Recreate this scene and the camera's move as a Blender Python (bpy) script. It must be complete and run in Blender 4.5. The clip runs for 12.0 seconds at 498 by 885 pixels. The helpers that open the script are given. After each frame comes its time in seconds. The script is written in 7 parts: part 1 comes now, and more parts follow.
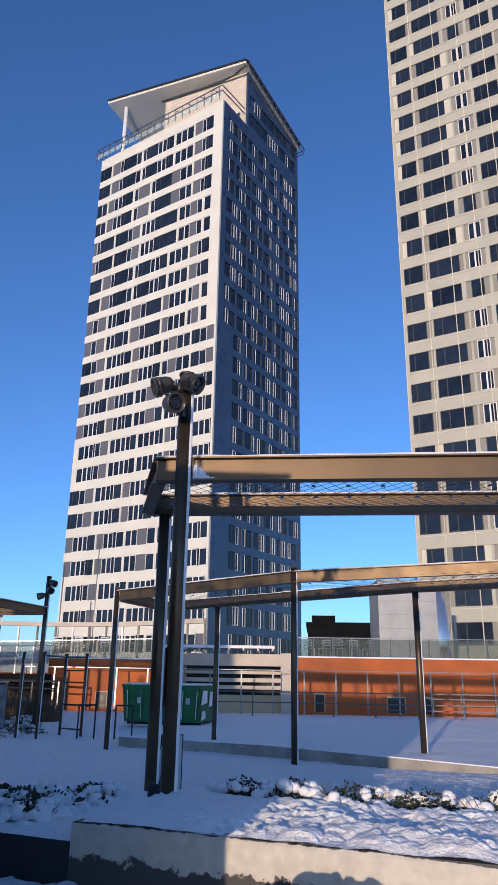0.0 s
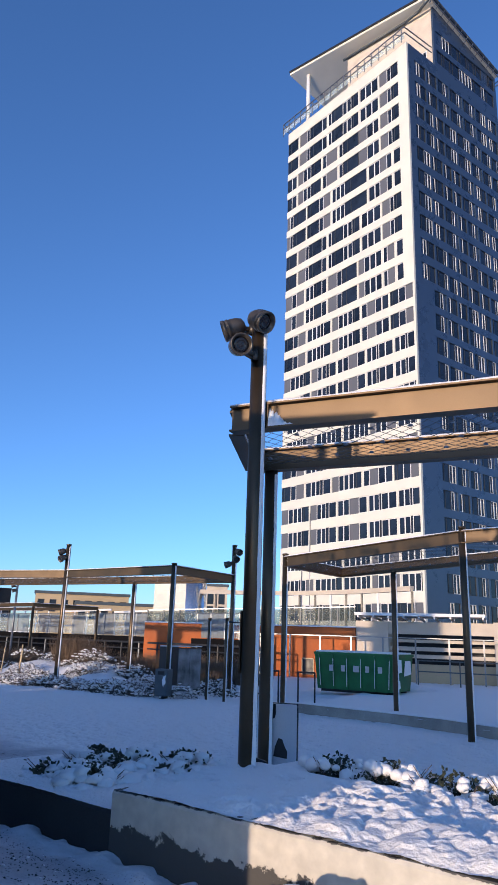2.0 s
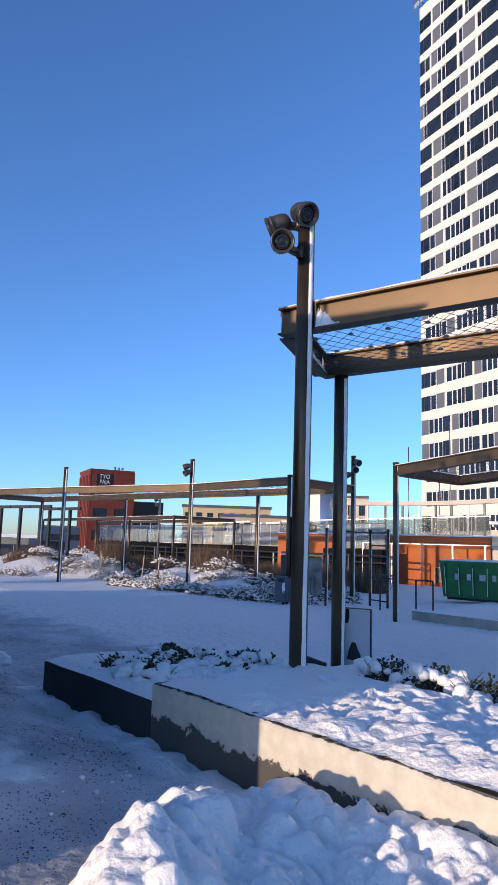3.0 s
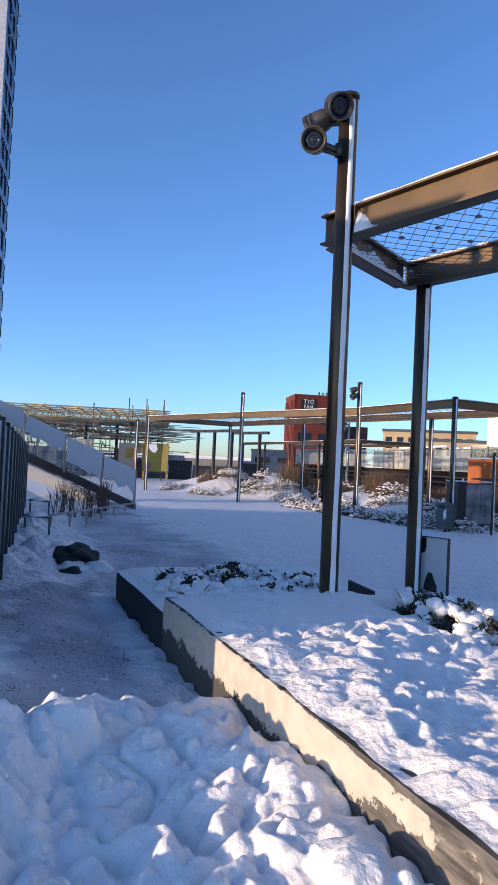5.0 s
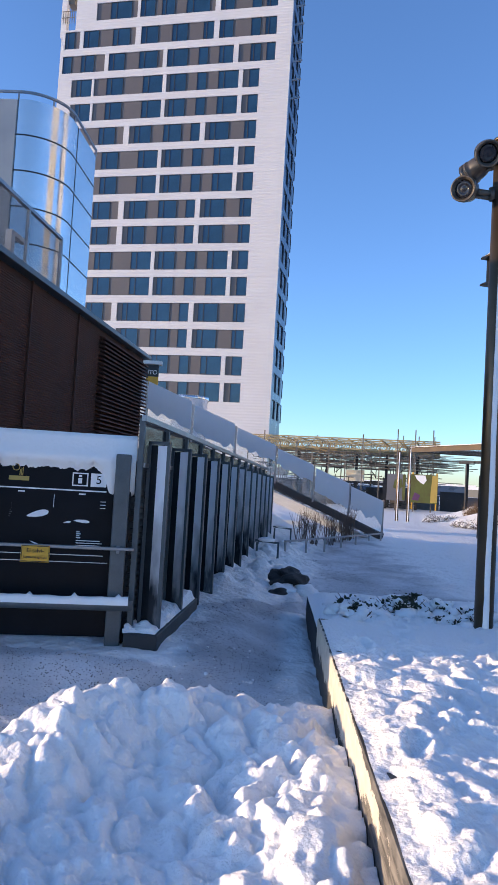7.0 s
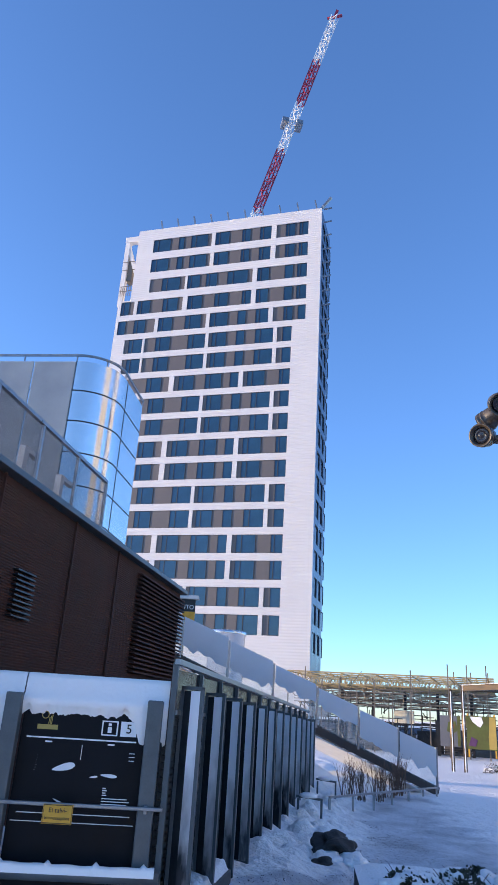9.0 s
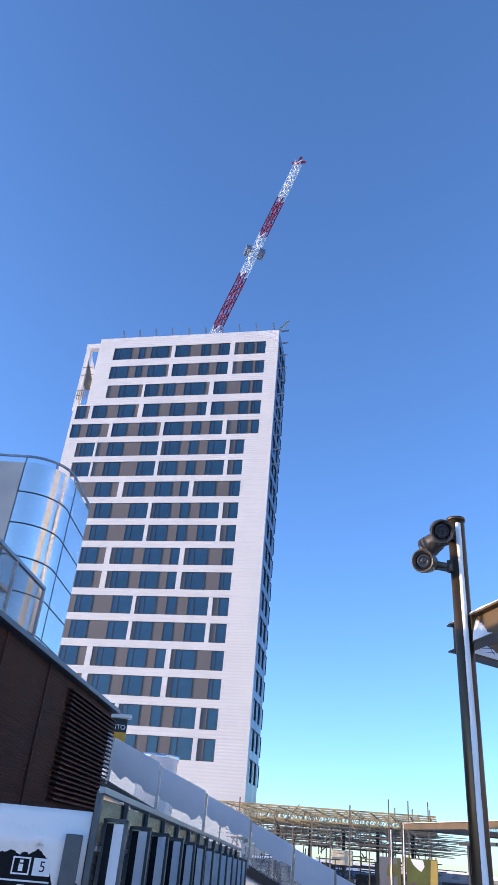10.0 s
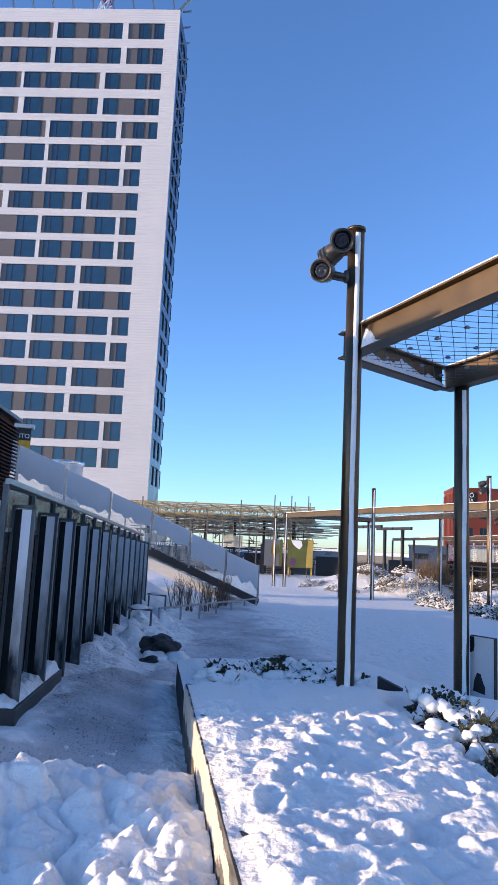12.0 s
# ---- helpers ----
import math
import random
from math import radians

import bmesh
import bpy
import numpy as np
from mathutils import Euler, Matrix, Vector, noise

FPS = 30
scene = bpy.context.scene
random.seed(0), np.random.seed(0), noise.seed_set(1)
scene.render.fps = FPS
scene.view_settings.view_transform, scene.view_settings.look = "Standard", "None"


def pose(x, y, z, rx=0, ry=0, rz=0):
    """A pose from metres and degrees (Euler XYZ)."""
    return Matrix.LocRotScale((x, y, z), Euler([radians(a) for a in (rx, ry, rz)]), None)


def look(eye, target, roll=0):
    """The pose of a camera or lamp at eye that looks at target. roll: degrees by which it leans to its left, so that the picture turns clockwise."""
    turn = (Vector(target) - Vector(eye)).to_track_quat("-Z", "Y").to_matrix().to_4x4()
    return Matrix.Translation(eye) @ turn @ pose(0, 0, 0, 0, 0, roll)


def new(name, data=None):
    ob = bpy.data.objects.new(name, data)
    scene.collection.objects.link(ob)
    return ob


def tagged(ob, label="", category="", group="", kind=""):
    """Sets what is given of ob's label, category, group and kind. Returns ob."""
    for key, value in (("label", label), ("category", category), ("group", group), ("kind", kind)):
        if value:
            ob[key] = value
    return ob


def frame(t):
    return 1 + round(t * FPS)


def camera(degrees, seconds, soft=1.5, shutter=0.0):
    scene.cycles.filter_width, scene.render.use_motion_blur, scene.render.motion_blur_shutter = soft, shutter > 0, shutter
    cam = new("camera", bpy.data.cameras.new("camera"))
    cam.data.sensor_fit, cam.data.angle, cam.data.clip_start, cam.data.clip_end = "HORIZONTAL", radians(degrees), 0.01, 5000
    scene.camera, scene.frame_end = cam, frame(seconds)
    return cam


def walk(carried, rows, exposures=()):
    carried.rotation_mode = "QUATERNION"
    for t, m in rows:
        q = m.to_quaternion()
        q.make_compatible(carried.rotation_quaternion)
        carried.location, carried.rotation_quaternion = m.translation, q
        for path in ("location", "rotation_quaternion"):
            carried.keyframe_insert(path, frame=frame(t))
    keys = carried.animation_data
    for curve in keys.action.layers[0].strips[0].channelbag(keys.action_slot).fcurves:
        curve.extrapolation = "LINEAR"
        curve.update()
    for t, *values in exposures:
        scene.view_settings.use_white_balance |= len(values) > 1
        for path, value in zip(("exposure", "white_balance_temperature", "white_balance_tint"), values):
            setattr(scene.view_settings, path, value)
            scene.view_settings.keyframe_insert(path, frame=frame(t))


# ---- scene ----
cam = camera(39.0, 12.0)
PATH = [
    (0, (1.517, -7.936, 1.681), (1.342, -6.046, 2.31), 0.9),
    (0.5, (1.722, -7.648, 1.709), (1.457, -5.777, 2.364), 1.2),
    (1, (2.149, -7.345, 1.725), (1.748, -5.498, 2.38), 1.7),
    (1.5, (2.48, -7.034, 1.691), (1.934, -5.217, 2.326), 2.1),
    (2, (2.851, -6.682, 1.683), (2.075, -4.918, 2.22), 1.9),
    (2.5, (3.255, -6.404, 1.701), (2.29, -4.701, 2.114), 1.7),
    (3, (3.621, -6.02, 1.663), (2.474, -4.406, 1.95), 1.8),
    (3.5, (3.896, -5.678, 1.689), (2.597, -4.171, 1.893), 1.5),
    (3.7, (4.05, -5.487, 1.694), (2.687, -4.034, 1.863), 1.0),
    (5.3, (4.975, -4.517, 1.730), (3.358, -3.340, 1.767), 3.0),
    (5.5, (5.142, -4.413, 1.75), (3.503, -3.267, 1.78), 3.1),
    (6, (5.426, -4.136, 1.774), (3.697, -3.131, 1.796), 4.4),
    (6.5, (5.668, -3.974, 1.808), (3.826, -3.195, 1.83), 4.7),
    (7, (5.905, -3.9, 1.821), (3.97, -3.402, 1.915), 3.4),
    (7.5, (5.936, -3.893, 1.851), (3.989, -3.501, 2.082), 2.8),
    (7.7, (5.960, -3.896, 1.862), (4.018, -3.515, 2.158), 2.7),
    (9.3, (6.120, -3.906, 1.897), (4.326, -3.562, 2.712), 4.1),
    (9.5, (6.135, -3.91, 1.902), (4.376, -3.547, 2.781), 4.4),
    (10, (6.15, -3.896, 1.907), (4.475, -3.483, 2.918), 5.3),
    (10.5, (6.141, -3.906, 1.914), (4.507, -3.444, 2.971), 5.9),
    (11, (6.107, -3.894, 1.901), (4.429, -3.329, 2.832), 5.5),
    (11.5, (6.114, -3.876, 1.857), (4.355, -3.195, 2.521), 4.5),
    (12, (6.067, -3.831, 1.789), (4.26, -3.03, 2.088), 2.7),
]
walk(cam, [(t, look(eye, target, roll)) for t, eye, target, roll in PATH],
     ((0.0, 0.36, 6150.0, 21.0), (1.5, 0.58, 6250.0, 21.0), (2.5, 0.74, 6300.0, 21.0), (3.7, 0.78, 6450.0, 21.0), (5.5, 1.02, 6850.0, 21.0), (7.0, 1.30, 7100.0, 21.0), (9.5, 1.52, 6750.0, 21.0), (11.0, 1.50, 6800.0, 21.0), (12.0, 1.30, 6900.0, 21.0)))

# ---- sky and sun ----
SUN_AZ, SUN_EL = radians(192.5), radians(6.1)   # azimuth from +y towards +x
sun_way = Vector((math.sin(SUN_AZ) * math.cos(SUN_EL), math.cos(SUN_AZ) * math.cos(SUN_EL), math.sin(SUN_EL)))
world = bpy.data.worlds.new("winter_sky")
scene.world = world
world.use_nodes = True
wn = world.node_tree
sky = wn.nodes.new("ShaderNodeTexSky")
sky.sky_type = "NISHITA"
sky.sun_disc = False
sky.sun_elevation, sky.sun_rotation = SUN_EL, SUN_AZ
sky.air_density, sky.dust_density, sky.ozone_density = 0.74, 0.36, 3.8
wn.links.new(sky.outputs[0], wn.nodes["Background"].inputs[0])
wn.nodes["Background"].inputs[1].default_value = 0.205
sun = new("sun", bpy.data.lights.new("sun", "SUN"))
sun.data.energy, sun.data.angle, sun.data.color = 2.4, radians(0.6), (1.0, 0.80, 0.54)
sun.matrix_world = look(sun_way * 50, (0, 0, 0))


# ---- materials ----
def mat(name, base, rough=0.6, metal=0.0, vary=0.25, scale=4.0, bump=0.0, fine=60.0, tint=None, piece=0.0, spec=0.5):
    """A surface with colour variation at two scales, roughness variation and fine relief."""
    m = bpy.data.materials.new(name)
    m.use_nodes = True
    nt = m.node_tree
    n, l = nt.nodes, nt.links
    bsdf = n["Principled BSDF"]
    bsdf.inputs["Metallic"].default_value = metal
    bsdf.inputs["Specular IOR Level"].default_value = spec
    co = n.new("ShaderNodeTexCoord")
    big, small = n.new("ShaderNodeTexNoise"), n.new("ShaderNodeTexNoise")
    big.inputs["Scale"].default_value, small.inputs["Scale"].default_value = scale, fine
    big.inputs["Detail"].default_value, small.inputs["Detail"].default_value = 6, 4
    for x in (big, small):
        l.new(co.outputs["Object"], x.inputs["Vector"])
    add = n.new("ShaderNodeMath")
    add.operation = "MULTIPLY_ADD"
    l.new(small.outputs[0], add.inputs[0])
    add.inputs[1].default_value = 0.35
    l.new(big.outputs[0], add.inputs[2])
    last = add
    if piece:
        info = n.new("ShaderNodeObjectInfo")
        more = n.new("ShaderNodeMath")
        more.operation = "MULTIPLY_ADD"
        l.new(info.outputs["Random"], more.inputs[0])
        more.inputs[1].default_value = piece
        l.new(add.outputs[0], more.inputs[2])
        last = more
    ramp = n.new("ShaderNodeValToRGB")
    lo = tuple(c * (1 - vary) for c in base)
    hi = tuple(min(0.95, c * (1 + vary)) for c in base) if tint is None else tint
    ramp.color_ramp.elements[0].position, ramp.color_ramp.elements[1].position = 0.42, 0.95 + piece
    ramp.color_ramp.elements[0].color, ramp.color_ramp.elements[1].color = (*lo, 1), (*hi, 1)
    l.new(last.outputs[0], ramp.inputs[0])
    l.new(ramp.outputs[0], bsdf.inputs["Base Color"])
    rr = n.new("ShaderNodeMapRange")
    rr.inputs["From Min"].default_value, rr.inputs["From Max"].default_value = 0.4, 1.0
    rr.inputs["To Min"].default_value, rr.inputs["To Max"].default_value = max(0.02, rough - 0.12), min(1.0, rough + 0.12)
    l.new(add.outputs[0], rr.inputs["Value"])
    l.new(rr.outputs[0], bsdf.inputs["Roughness"])
    if bump:
        b = n.new("ShaderNodeBump")
        b.inputs["Strength"].default_value, b.inputs["Distance"].default_value = bump, 0.02
        l.new(add.outputs[0], b.inputs["Height"])
        l.new(b.outputs[0], bsdf.inputs["Normal"])
    return m


def glass_mat(name, tint, rough=0.03, alpha=0.25):
    """Clear or frosted sheet glass: part see-through, part glossy."""
    m = bpy.data.materials.new(name)
    m.use_nodes = True
    nt = m.node_tree
    n, l = nt.nodes, nt.links
    n.remove(n["Principled BSDF"])
    tr, gl, mix, fr = n.new("ShaderNodeBsdfTransparent"), n.new("ShaderNodeBsdfPrincipled"), n.new("ShaderNodeMixShader"), n.new("ShaderNodeTexNoise")
    tr.inputs[0].default_value = (*[0.6 + 0.4 * c for c in tint], 1)
    gl.inputs["Base Color"].default_value, gl.inputs["Roughness"].default_value = (*tint, 1), rough
    fr.inputs["Scale"].default_value = 3.0
    mr = n.new("ShaderNodeMapRange")
    mr.inputs["To Min"].default_value, mr.inputs["To Max"].default_value = max(0, alpha - 0.15), min(1, alpha + 0.15)
    l.new(fr.outputs[0], mr.inputs["Value"])
    l.new(mr.outputs[0], mix.inputs[0])
    l.new(tr.outputs[0], mix.inputs[1])
    l.new(gl.outputs[0], mix.inputs[2])
    l.new(mix.outputs[0], n["Material Output"].inputs[0])
    return m


def snow_mat(name, base, grit=0.0, bump=0.5, crumbs=14.0, ruts=0.0, deep=0.0):
    """Snow with crumbly relief; grit: how much sand and dirt shows on it."""
    m = bpy.data.materials.new(name)
    m.use_nodes = True
    nt = m.node_tree
    n, l = nt.nodes, nt.links
    bsdf = n["Principled BSDF"]
    bsdf.inputs["Roughness"].default_value = 0.75
    bsdf.inputs["Specular IOR Level"].default_value = 0.25
    if deep:
        # light soaks into loose snow
        bsdf.inputs["Subsurface Weight"].default_value = 1.0
        bsdf.inputs["Subsurface Radius"].default_value = (1.0, 0.98, 0.95)
        bsdf.inputs["Subsurface Scale"].default_value = deep
    co = n.new("ShaderNodeNewGeometry")
    a, b, v = n.new("ShaderNodeTexNoise"), n.new("ShaderNodeTexNoise"), n.new("ShaderNodeTexVoronoi")
    for x, s in ((a, 0.9), (b, crumbs), (v, 42.0)):
        x.inputs["Scale"].default_value = s
        l.new(co.outputs["Position"], x.inputs["Vector"])
    a.inputs["Detail"].default_value, b.inputs["Detail"].default_value = 8, 8
    ramp = n.new("ShaderNodeValToRGB")
    ramp.color_ramp.elements[0].position, ramp.color_ramp.elements[1].position = 0.35, 0.62
    dirty = tuple(c * (1 - 0.45 * grit) for c in base)
    ramp.color_ramp.elements[0].color, ramp.color_ramp.elements[1].color = (*dirty, 1), (*base, 1)
    l.new(a.outputs[0], ramp.inputs[0])
    colour = ramp.outputs[0]
    if grit:
        speck = n.new("ShaderNodeValToRGB")
        speck.color_ramp.elements[0].position, speck.color_ramp.elements[1].position = 0.17, 0.34
        l.new(v.outputs["Distance"], speck.inputs[0])
        patch = n.new("ShaderNodeMath")
        patch.operation = "MULTIPLY_ADD"
        l.new(b.outputs[0], patch.inputs[0])
        patch.inputs[1].default_value, patch.inputs[2].default_value = 5.0 * grit, -1.9 * grit
        patch.use_clamp = True
        mix = n.new("ShaderNodeMix")
        mix.data_type = "RGBA"
        inv = n.new("ShaderNodeMath")
        inv.operation = "SUBTRACT"
        inv.inputs[0].default_value = 1.0
        l.new(speck.outputs[0], inv.inputs[1])
        both = n.new("ShaderNodeMath")
        both.operation = "MULTIPLY"
        l.new(inv.outputs[0], both.inputs[0])
        l.new(patch.outputs[0], both.inputs[1])
        l.new(both.outputs[0], mix.inputs["Factor"])
        l.new(colour, mix.inputs["A"])
        mix.inputs["B"].default_value = (0.05, 0.052, 0.056, 1)
        colour = mix.outputs["Result"]
    l.new(colour, bsdf.inputs["Base Color"])
    bp = n.new("ShaderNodeBump")
    bp.inputs["Strength"].default_value, bp.inputs["Distance"].default_value = bump, 0.03
    rut = n.new("ShaderNodeTexNoise")
    rut.inputs["Scale"].default_value, rut.inputs["Detail"].default_value = 5.0, 3
    l.new(co.outputs["Position"], rut.inputs["Vector"])
    both = n.new("ShaderNodeMath")
    both.operation = "MULTIPLY_ADD"
    both.inputs[1].default_value = ruts
    l.new(rut.outputs[0], both.inputs[0])
    l.new(b.outputs[0], both.inputs[2])
    l.new(both.outputs[0], bp.inputs["Height"])
    l.new(bp.outputs[0], bsdf.inputs["Normal"])
    return m


def blend_by(name, a, b, attribute):
    """One surface that passes from a to b as the named mesh attribute rises."""
    m = a.copy()
    m.name = name
    n, l = m.node_tree.nodes, m.node_tree.links
    first = [x for x in n if x.type == "BSDF_PRINCIPLED"][0]
    made = {}
    for x in b.node_tree.nodes:
        if x.type == "OUTPUT_MATERIAL":
            continue
        y = n.new(x.bl_idname)
        made[x.name] = y
        if x.type == "VALTORGB":
            for e, f in zip(y.color_ramp.elements, x.color_ramp.elements):
                e.position, e.color = f.position, f.color
        if x.type == "MATH":
            y.operation, y.use_clamp = x.operation, x.use_clamp
        if x.type == "MIX":
            y.data_type = x.data_type
        for p, q in zip(y.inputs, x.inputs):
            if p.type != "SHADER" and p.enabled:
                p.default_value = q.default_value
    for k in b.node_tree.links:
        if k.to_node.name in made:
            i = [s.identifier for s in k.from_node.outputs].index(k.from_socket.identifier)
            j = [s.identifier for s in k.to_node.inputs].index(k.to_socket.identifier)
            l.new(made[k.from_node.name].outputs[i], made[k.to_node.name].inputs[j])
    second = [y for x, y in made.items() if y.type == "BSDF_PRINCIPLED"][0]
    mix, att = n.new("ShaderNodeMixShader"), n.new("ShaderNodeAttribute")
    att.attribute_name = attribute
    l.new(att.outputs["Fac"], mix.inputs[0])
    l.new(first.outputs[0], mix.inputs[1])
    l.new(second.outputs[0], mix.inputs[2])
    l.new(mix.outputs[0], n["Material Output"].inputs[0])
    return m


def peeling_mat(name, pale, dark):
    """Limewashed concrete, flaked off to dark concrete in ragged patches near its foot and here and there along its top."""
    m = bpy.data.materials.new(name)
    m.use_nodes = True
    nt = m.node_tree
    n, l = nt.nodes, nt.links
    bsdf = n["Principled BSDF"]
    bsdf.inputs["Roughness"].default_value = 0.85
    geo, sep, no, fine = n.new("ShaderNodeNewGeometry"), n.new("ShaderNodeSeparateXYZ"), n.new("ShaderNodeTexNoise"), n.new("ShaderNodeTexNoise")
    no.inputs["Scale"].default_value, no.inputs["Detail"].default_value, no.inputs["Roughness"].default_value = 6.5, 12, 0.76
    fine.inputs["Scale"].default_value, fine.inputs["Detail"].default_value = 11, 8
    for x in (no, fine):
        l.new(geo.outputs["Position"], x.inputs["Vector"])
    l.new(geo.outputs["Position"], sep.inputs[0])
    low = n.new("ShaderNodeMapRange")
    low.inputs["From Min"].default_value, low.inputs["From Max"].default_value = 0.10, 0.38
    low.inputs["To Min"].default_value, low.inputs["To Max"].default_value = 0.86, 0.12
    l.new(sep.outputs["Z"], low.inputs["Value"])
    bare = n.new("ShaderNodeMapRange")
    bare.inputs["From Min"].default_value, bare.inputs["From Max"].default_value = 2.1, 3.3
    l.new(sep.outputs["X"], bare.inputs["Value"])
    more = n.new("ShaderNodeMath")
    more.operation = "MULTIPLY_ADD"
    more.inputs[1].default_value = 0.42
    l.new(bare.outputs[0], more.inputs[0])
    chip = n.new("ShaderNodeMapRange")
    chip.inputs["From Min"].default_value, chip.inputs["From Max"].default_value = 0.462, 0.488
    chip.inputs["To Max"].default_value = 0.40
    l.new(sep.outputs["Z"], chip.inputs["Value"])
    worn = n.new("ShaderNodeMath")
    l.new(low.outputs[0], worn.inputs[0])
    l.new(chip.outputs[0], worn.inputs[1])
    l.new(worn.outputs[0], more.inputs[2])
    grain = n.new("ShaderNodeMapping")
    grain.inputs["Scale"].default_value = (1.4, 1.4, 8.0)
    l.new(geo.outputs["Position"], grain.inputs["Vector"])
    streak = n.new("ShaderNodeTexNoise")
    streak.inputs["Scale"].default_value, streak.inputs["Detail"].default_value = 4.0, 7
    l.new(grain.outputs[0], streak.inputs["Vector"])
    under = n.new("ShaderNodeMix")
    under.data_type = "RGBA"
    under.inputs["A"].default_value = (*dark, 1)
    l.new(bare.outputs[0], under.inputs["Factor"])
    brown = n.new("ShaderNodeValToRGB")
    brown.color_ramp.elements[0].position, brown.color_ramp.elements[1].position = 0.35, 0.68
    brown.color_ramp.elements[0].color, brown.color_ramp.elements[1].color = (0.07, 0.065, 0.058, 1), (0.26, 0.235, 0.20, 1)
    l.new(streak.outputs[0], brown.inputs[0])
    l.new(brown.outputs[0], under.inputs["B"])
    gap = n.new("ShaderNodeMath")
    gap.operation = "SUBTRACT"
    l.new(no.outputs[0], gap.inputs[0])
    l.new(more.outputs[0], gap.inputs[1])
    edge = n.new("ShaderNodeMapRange")
    edge.inputs["From Min"].default_value, edge.inputs["From Max"].default_value = -0.012, 0.012
    l.new(gap.outputs[0], edge.inputs["Value"])
    tone = n.new("ShaderNodeMix")
    tone.data_type = "RGBA"
    tone.inputs["A"].default_value, tone.inputs["B"].default_value = (*[c * 0.58 for c in pale], 1), (*pale, 1)
    l.new(fine.outputs[0], tone.inputs["Factor"])
    mix = n.new("ShaderNodeMix")
    mix.data_type = "RGBA"
    l.new(under.outputs["Result"], mix.inputs["A"])
    l.new(tone.outputs["Result"], mix.inputs["B"])
    l.new(edge.outputs[0], mix.inputs["Factor"])
    l.new(mix.outputs["Result"], bsdf.inputs["Base Color"])
    bp = n.new("ShaderNodeBump")
    bp.inputs["Strength"].default_value, bp.inputs["Distance"].default_value = 0.6, 0.01
    add = n.new("ShaderNodeMath")
    l.new(edge.outputs[0], add.inputs[0])
    l.new(fine.outputs[0], add.inputs[1])
    l.new(add.outputs[0], bp.inputs["Height"])
    l.new(bp.outputs[0], bsdf.inputs["Normal"])
    return m


def frost_mat(name):
    """Dark glass caked with blown snow: thick and even above, ragged and thin towards the foot, each pane differently."""
    m = bpy.data.materials.new(name)
    m.use_nodes = True
    nt = m.node_tree
    n, l = nt.nodes, nt.links
    bsdf = n["Principled BSDF"]
    co, sep, info, no = n.new("ShaderNodeTexCoord"), n.new("ShaderNodeSeparateXYZ"), n.new("ShaderNodeObjectInfo"), n.new("ShaderNodeTexNoise")
    l.new(co.outputs["Object"], sep.inputs[0])
    shift = n.new("ShaderNodeMapping")
    l.new(co.outputs["Object"], shift.inputs["Vector"])
    shift.inputs["Scale"].default_value = (1, 1.6, 0.5)
    l.new(shift.outputs[0], no.inputs["Vector"])
    no.noise_dimensions = "4D"
    turn = n.new("ShaderNodeMath")
    turn.operation = "MULTIPLY"
    turn.inputs[1].default_value = 40.0
    l.new(info.outputs["Random"], turn.inputs[0])
    l.new(turn.outputs[0], no.inputs["W"])
    no.inputs["Scale"].default_value, no.inputs["Detail"].default_value, no.inputs["Roughness"].default_value = 4.0, 7, 0.5
    high = n.new("ShaderNodeMapRange")
    high.inputs["From Min"].default_value, high.inputs["From Max"].default_value = 0.45, 1.55
    high.inputs["To Min"].default_value, high.inputs["To Max"].default_value = -0.34, 0.24
    l.new(sep.outputs["Z"], high.inputs["Value"])
    own = n.new("ShaderNodeMath")
    own.operation = "MULTIPLY_ADD"
    own.inputs[1].default_value = 0.22
    l.new(info.outputs["Random"], own.inputs[0])
    l.new(high.outputs[0], own.inputs[2])
    add = n.new("ShaderNodeMath")
    l.new(own.outputs[0], add.inputs[0])
    l.new(no.outputs[0], add.inputs[1])
    fac = n.new("ShaderNodeMapRange")
    fac.inputs["From Min"].default_value, fac.inputs["From Max"].default_value = 0.30, 0.80
    l.new(add.outputs[0], fac.inputs["Value"])
    mix = n.new("ShaderNodeMix")
    mix.data_type = "RGBA"
    mix.inputs["A"].default_value, mix.inputs["B"].default_value = (0.022, 0.026, 0.03, 1), (0.82, 0.83, 0.85, 1)
    l.new(fac.outputs[0], mix.inputs["Factor"])
    l.new(mix.outputs["Result"], bsdf.inputs["Base Color"])
    ro = n.new("ShaderNodeMapRange")
    ro.inputs["To Min"].default_value, ro.inputs["To Max"].default_value = 0.12, 0.85
    l.new(fac.outputs[0], ro.inputs["Value"])
    l.new(ro.outputs[0], bsdf.inputs["Roughness"])
    bp = n.new("ShaderNodeBump")
    bp.inputs["Strength"].default_value, bp.inputs["Distance"].default_value = 0.4, 0.01
    l.new(add.outputs[0], bp.inputs["Height"])
    l.new(bp.outputs[0], bsdf.inputs["Normal"])
    return m


M_FIN = frost_mat("snow_caked_glass")
M_MESH = glass_mat("fine_grey_mesh", (0.30, 0.30, 0.31), 0.7, 0.13)
M_SNOW = snow_mat("fresh_snow", (0.88, 0.87, 0.85), 0.0, 0.35)
M_YARD = snow_mat("tracked_snow", (0.86, 0.85, 0.83), 0.0, 1.0, 10.0, 2.5)
M_LUMP = snow_mat("shovelled_snow", (0.90, 0.89, 0.87), 0.0, 0.85, 30.0, 0.0, 0.014)
M_TROD = snow_mat("trodden_snow", (0.66, 0.67, 0.69), 0.85, 1.0, 11.0, 0.5)
M_GROUND = blend_by("terrace_snow", M_YARD, M_TROD, "worn")
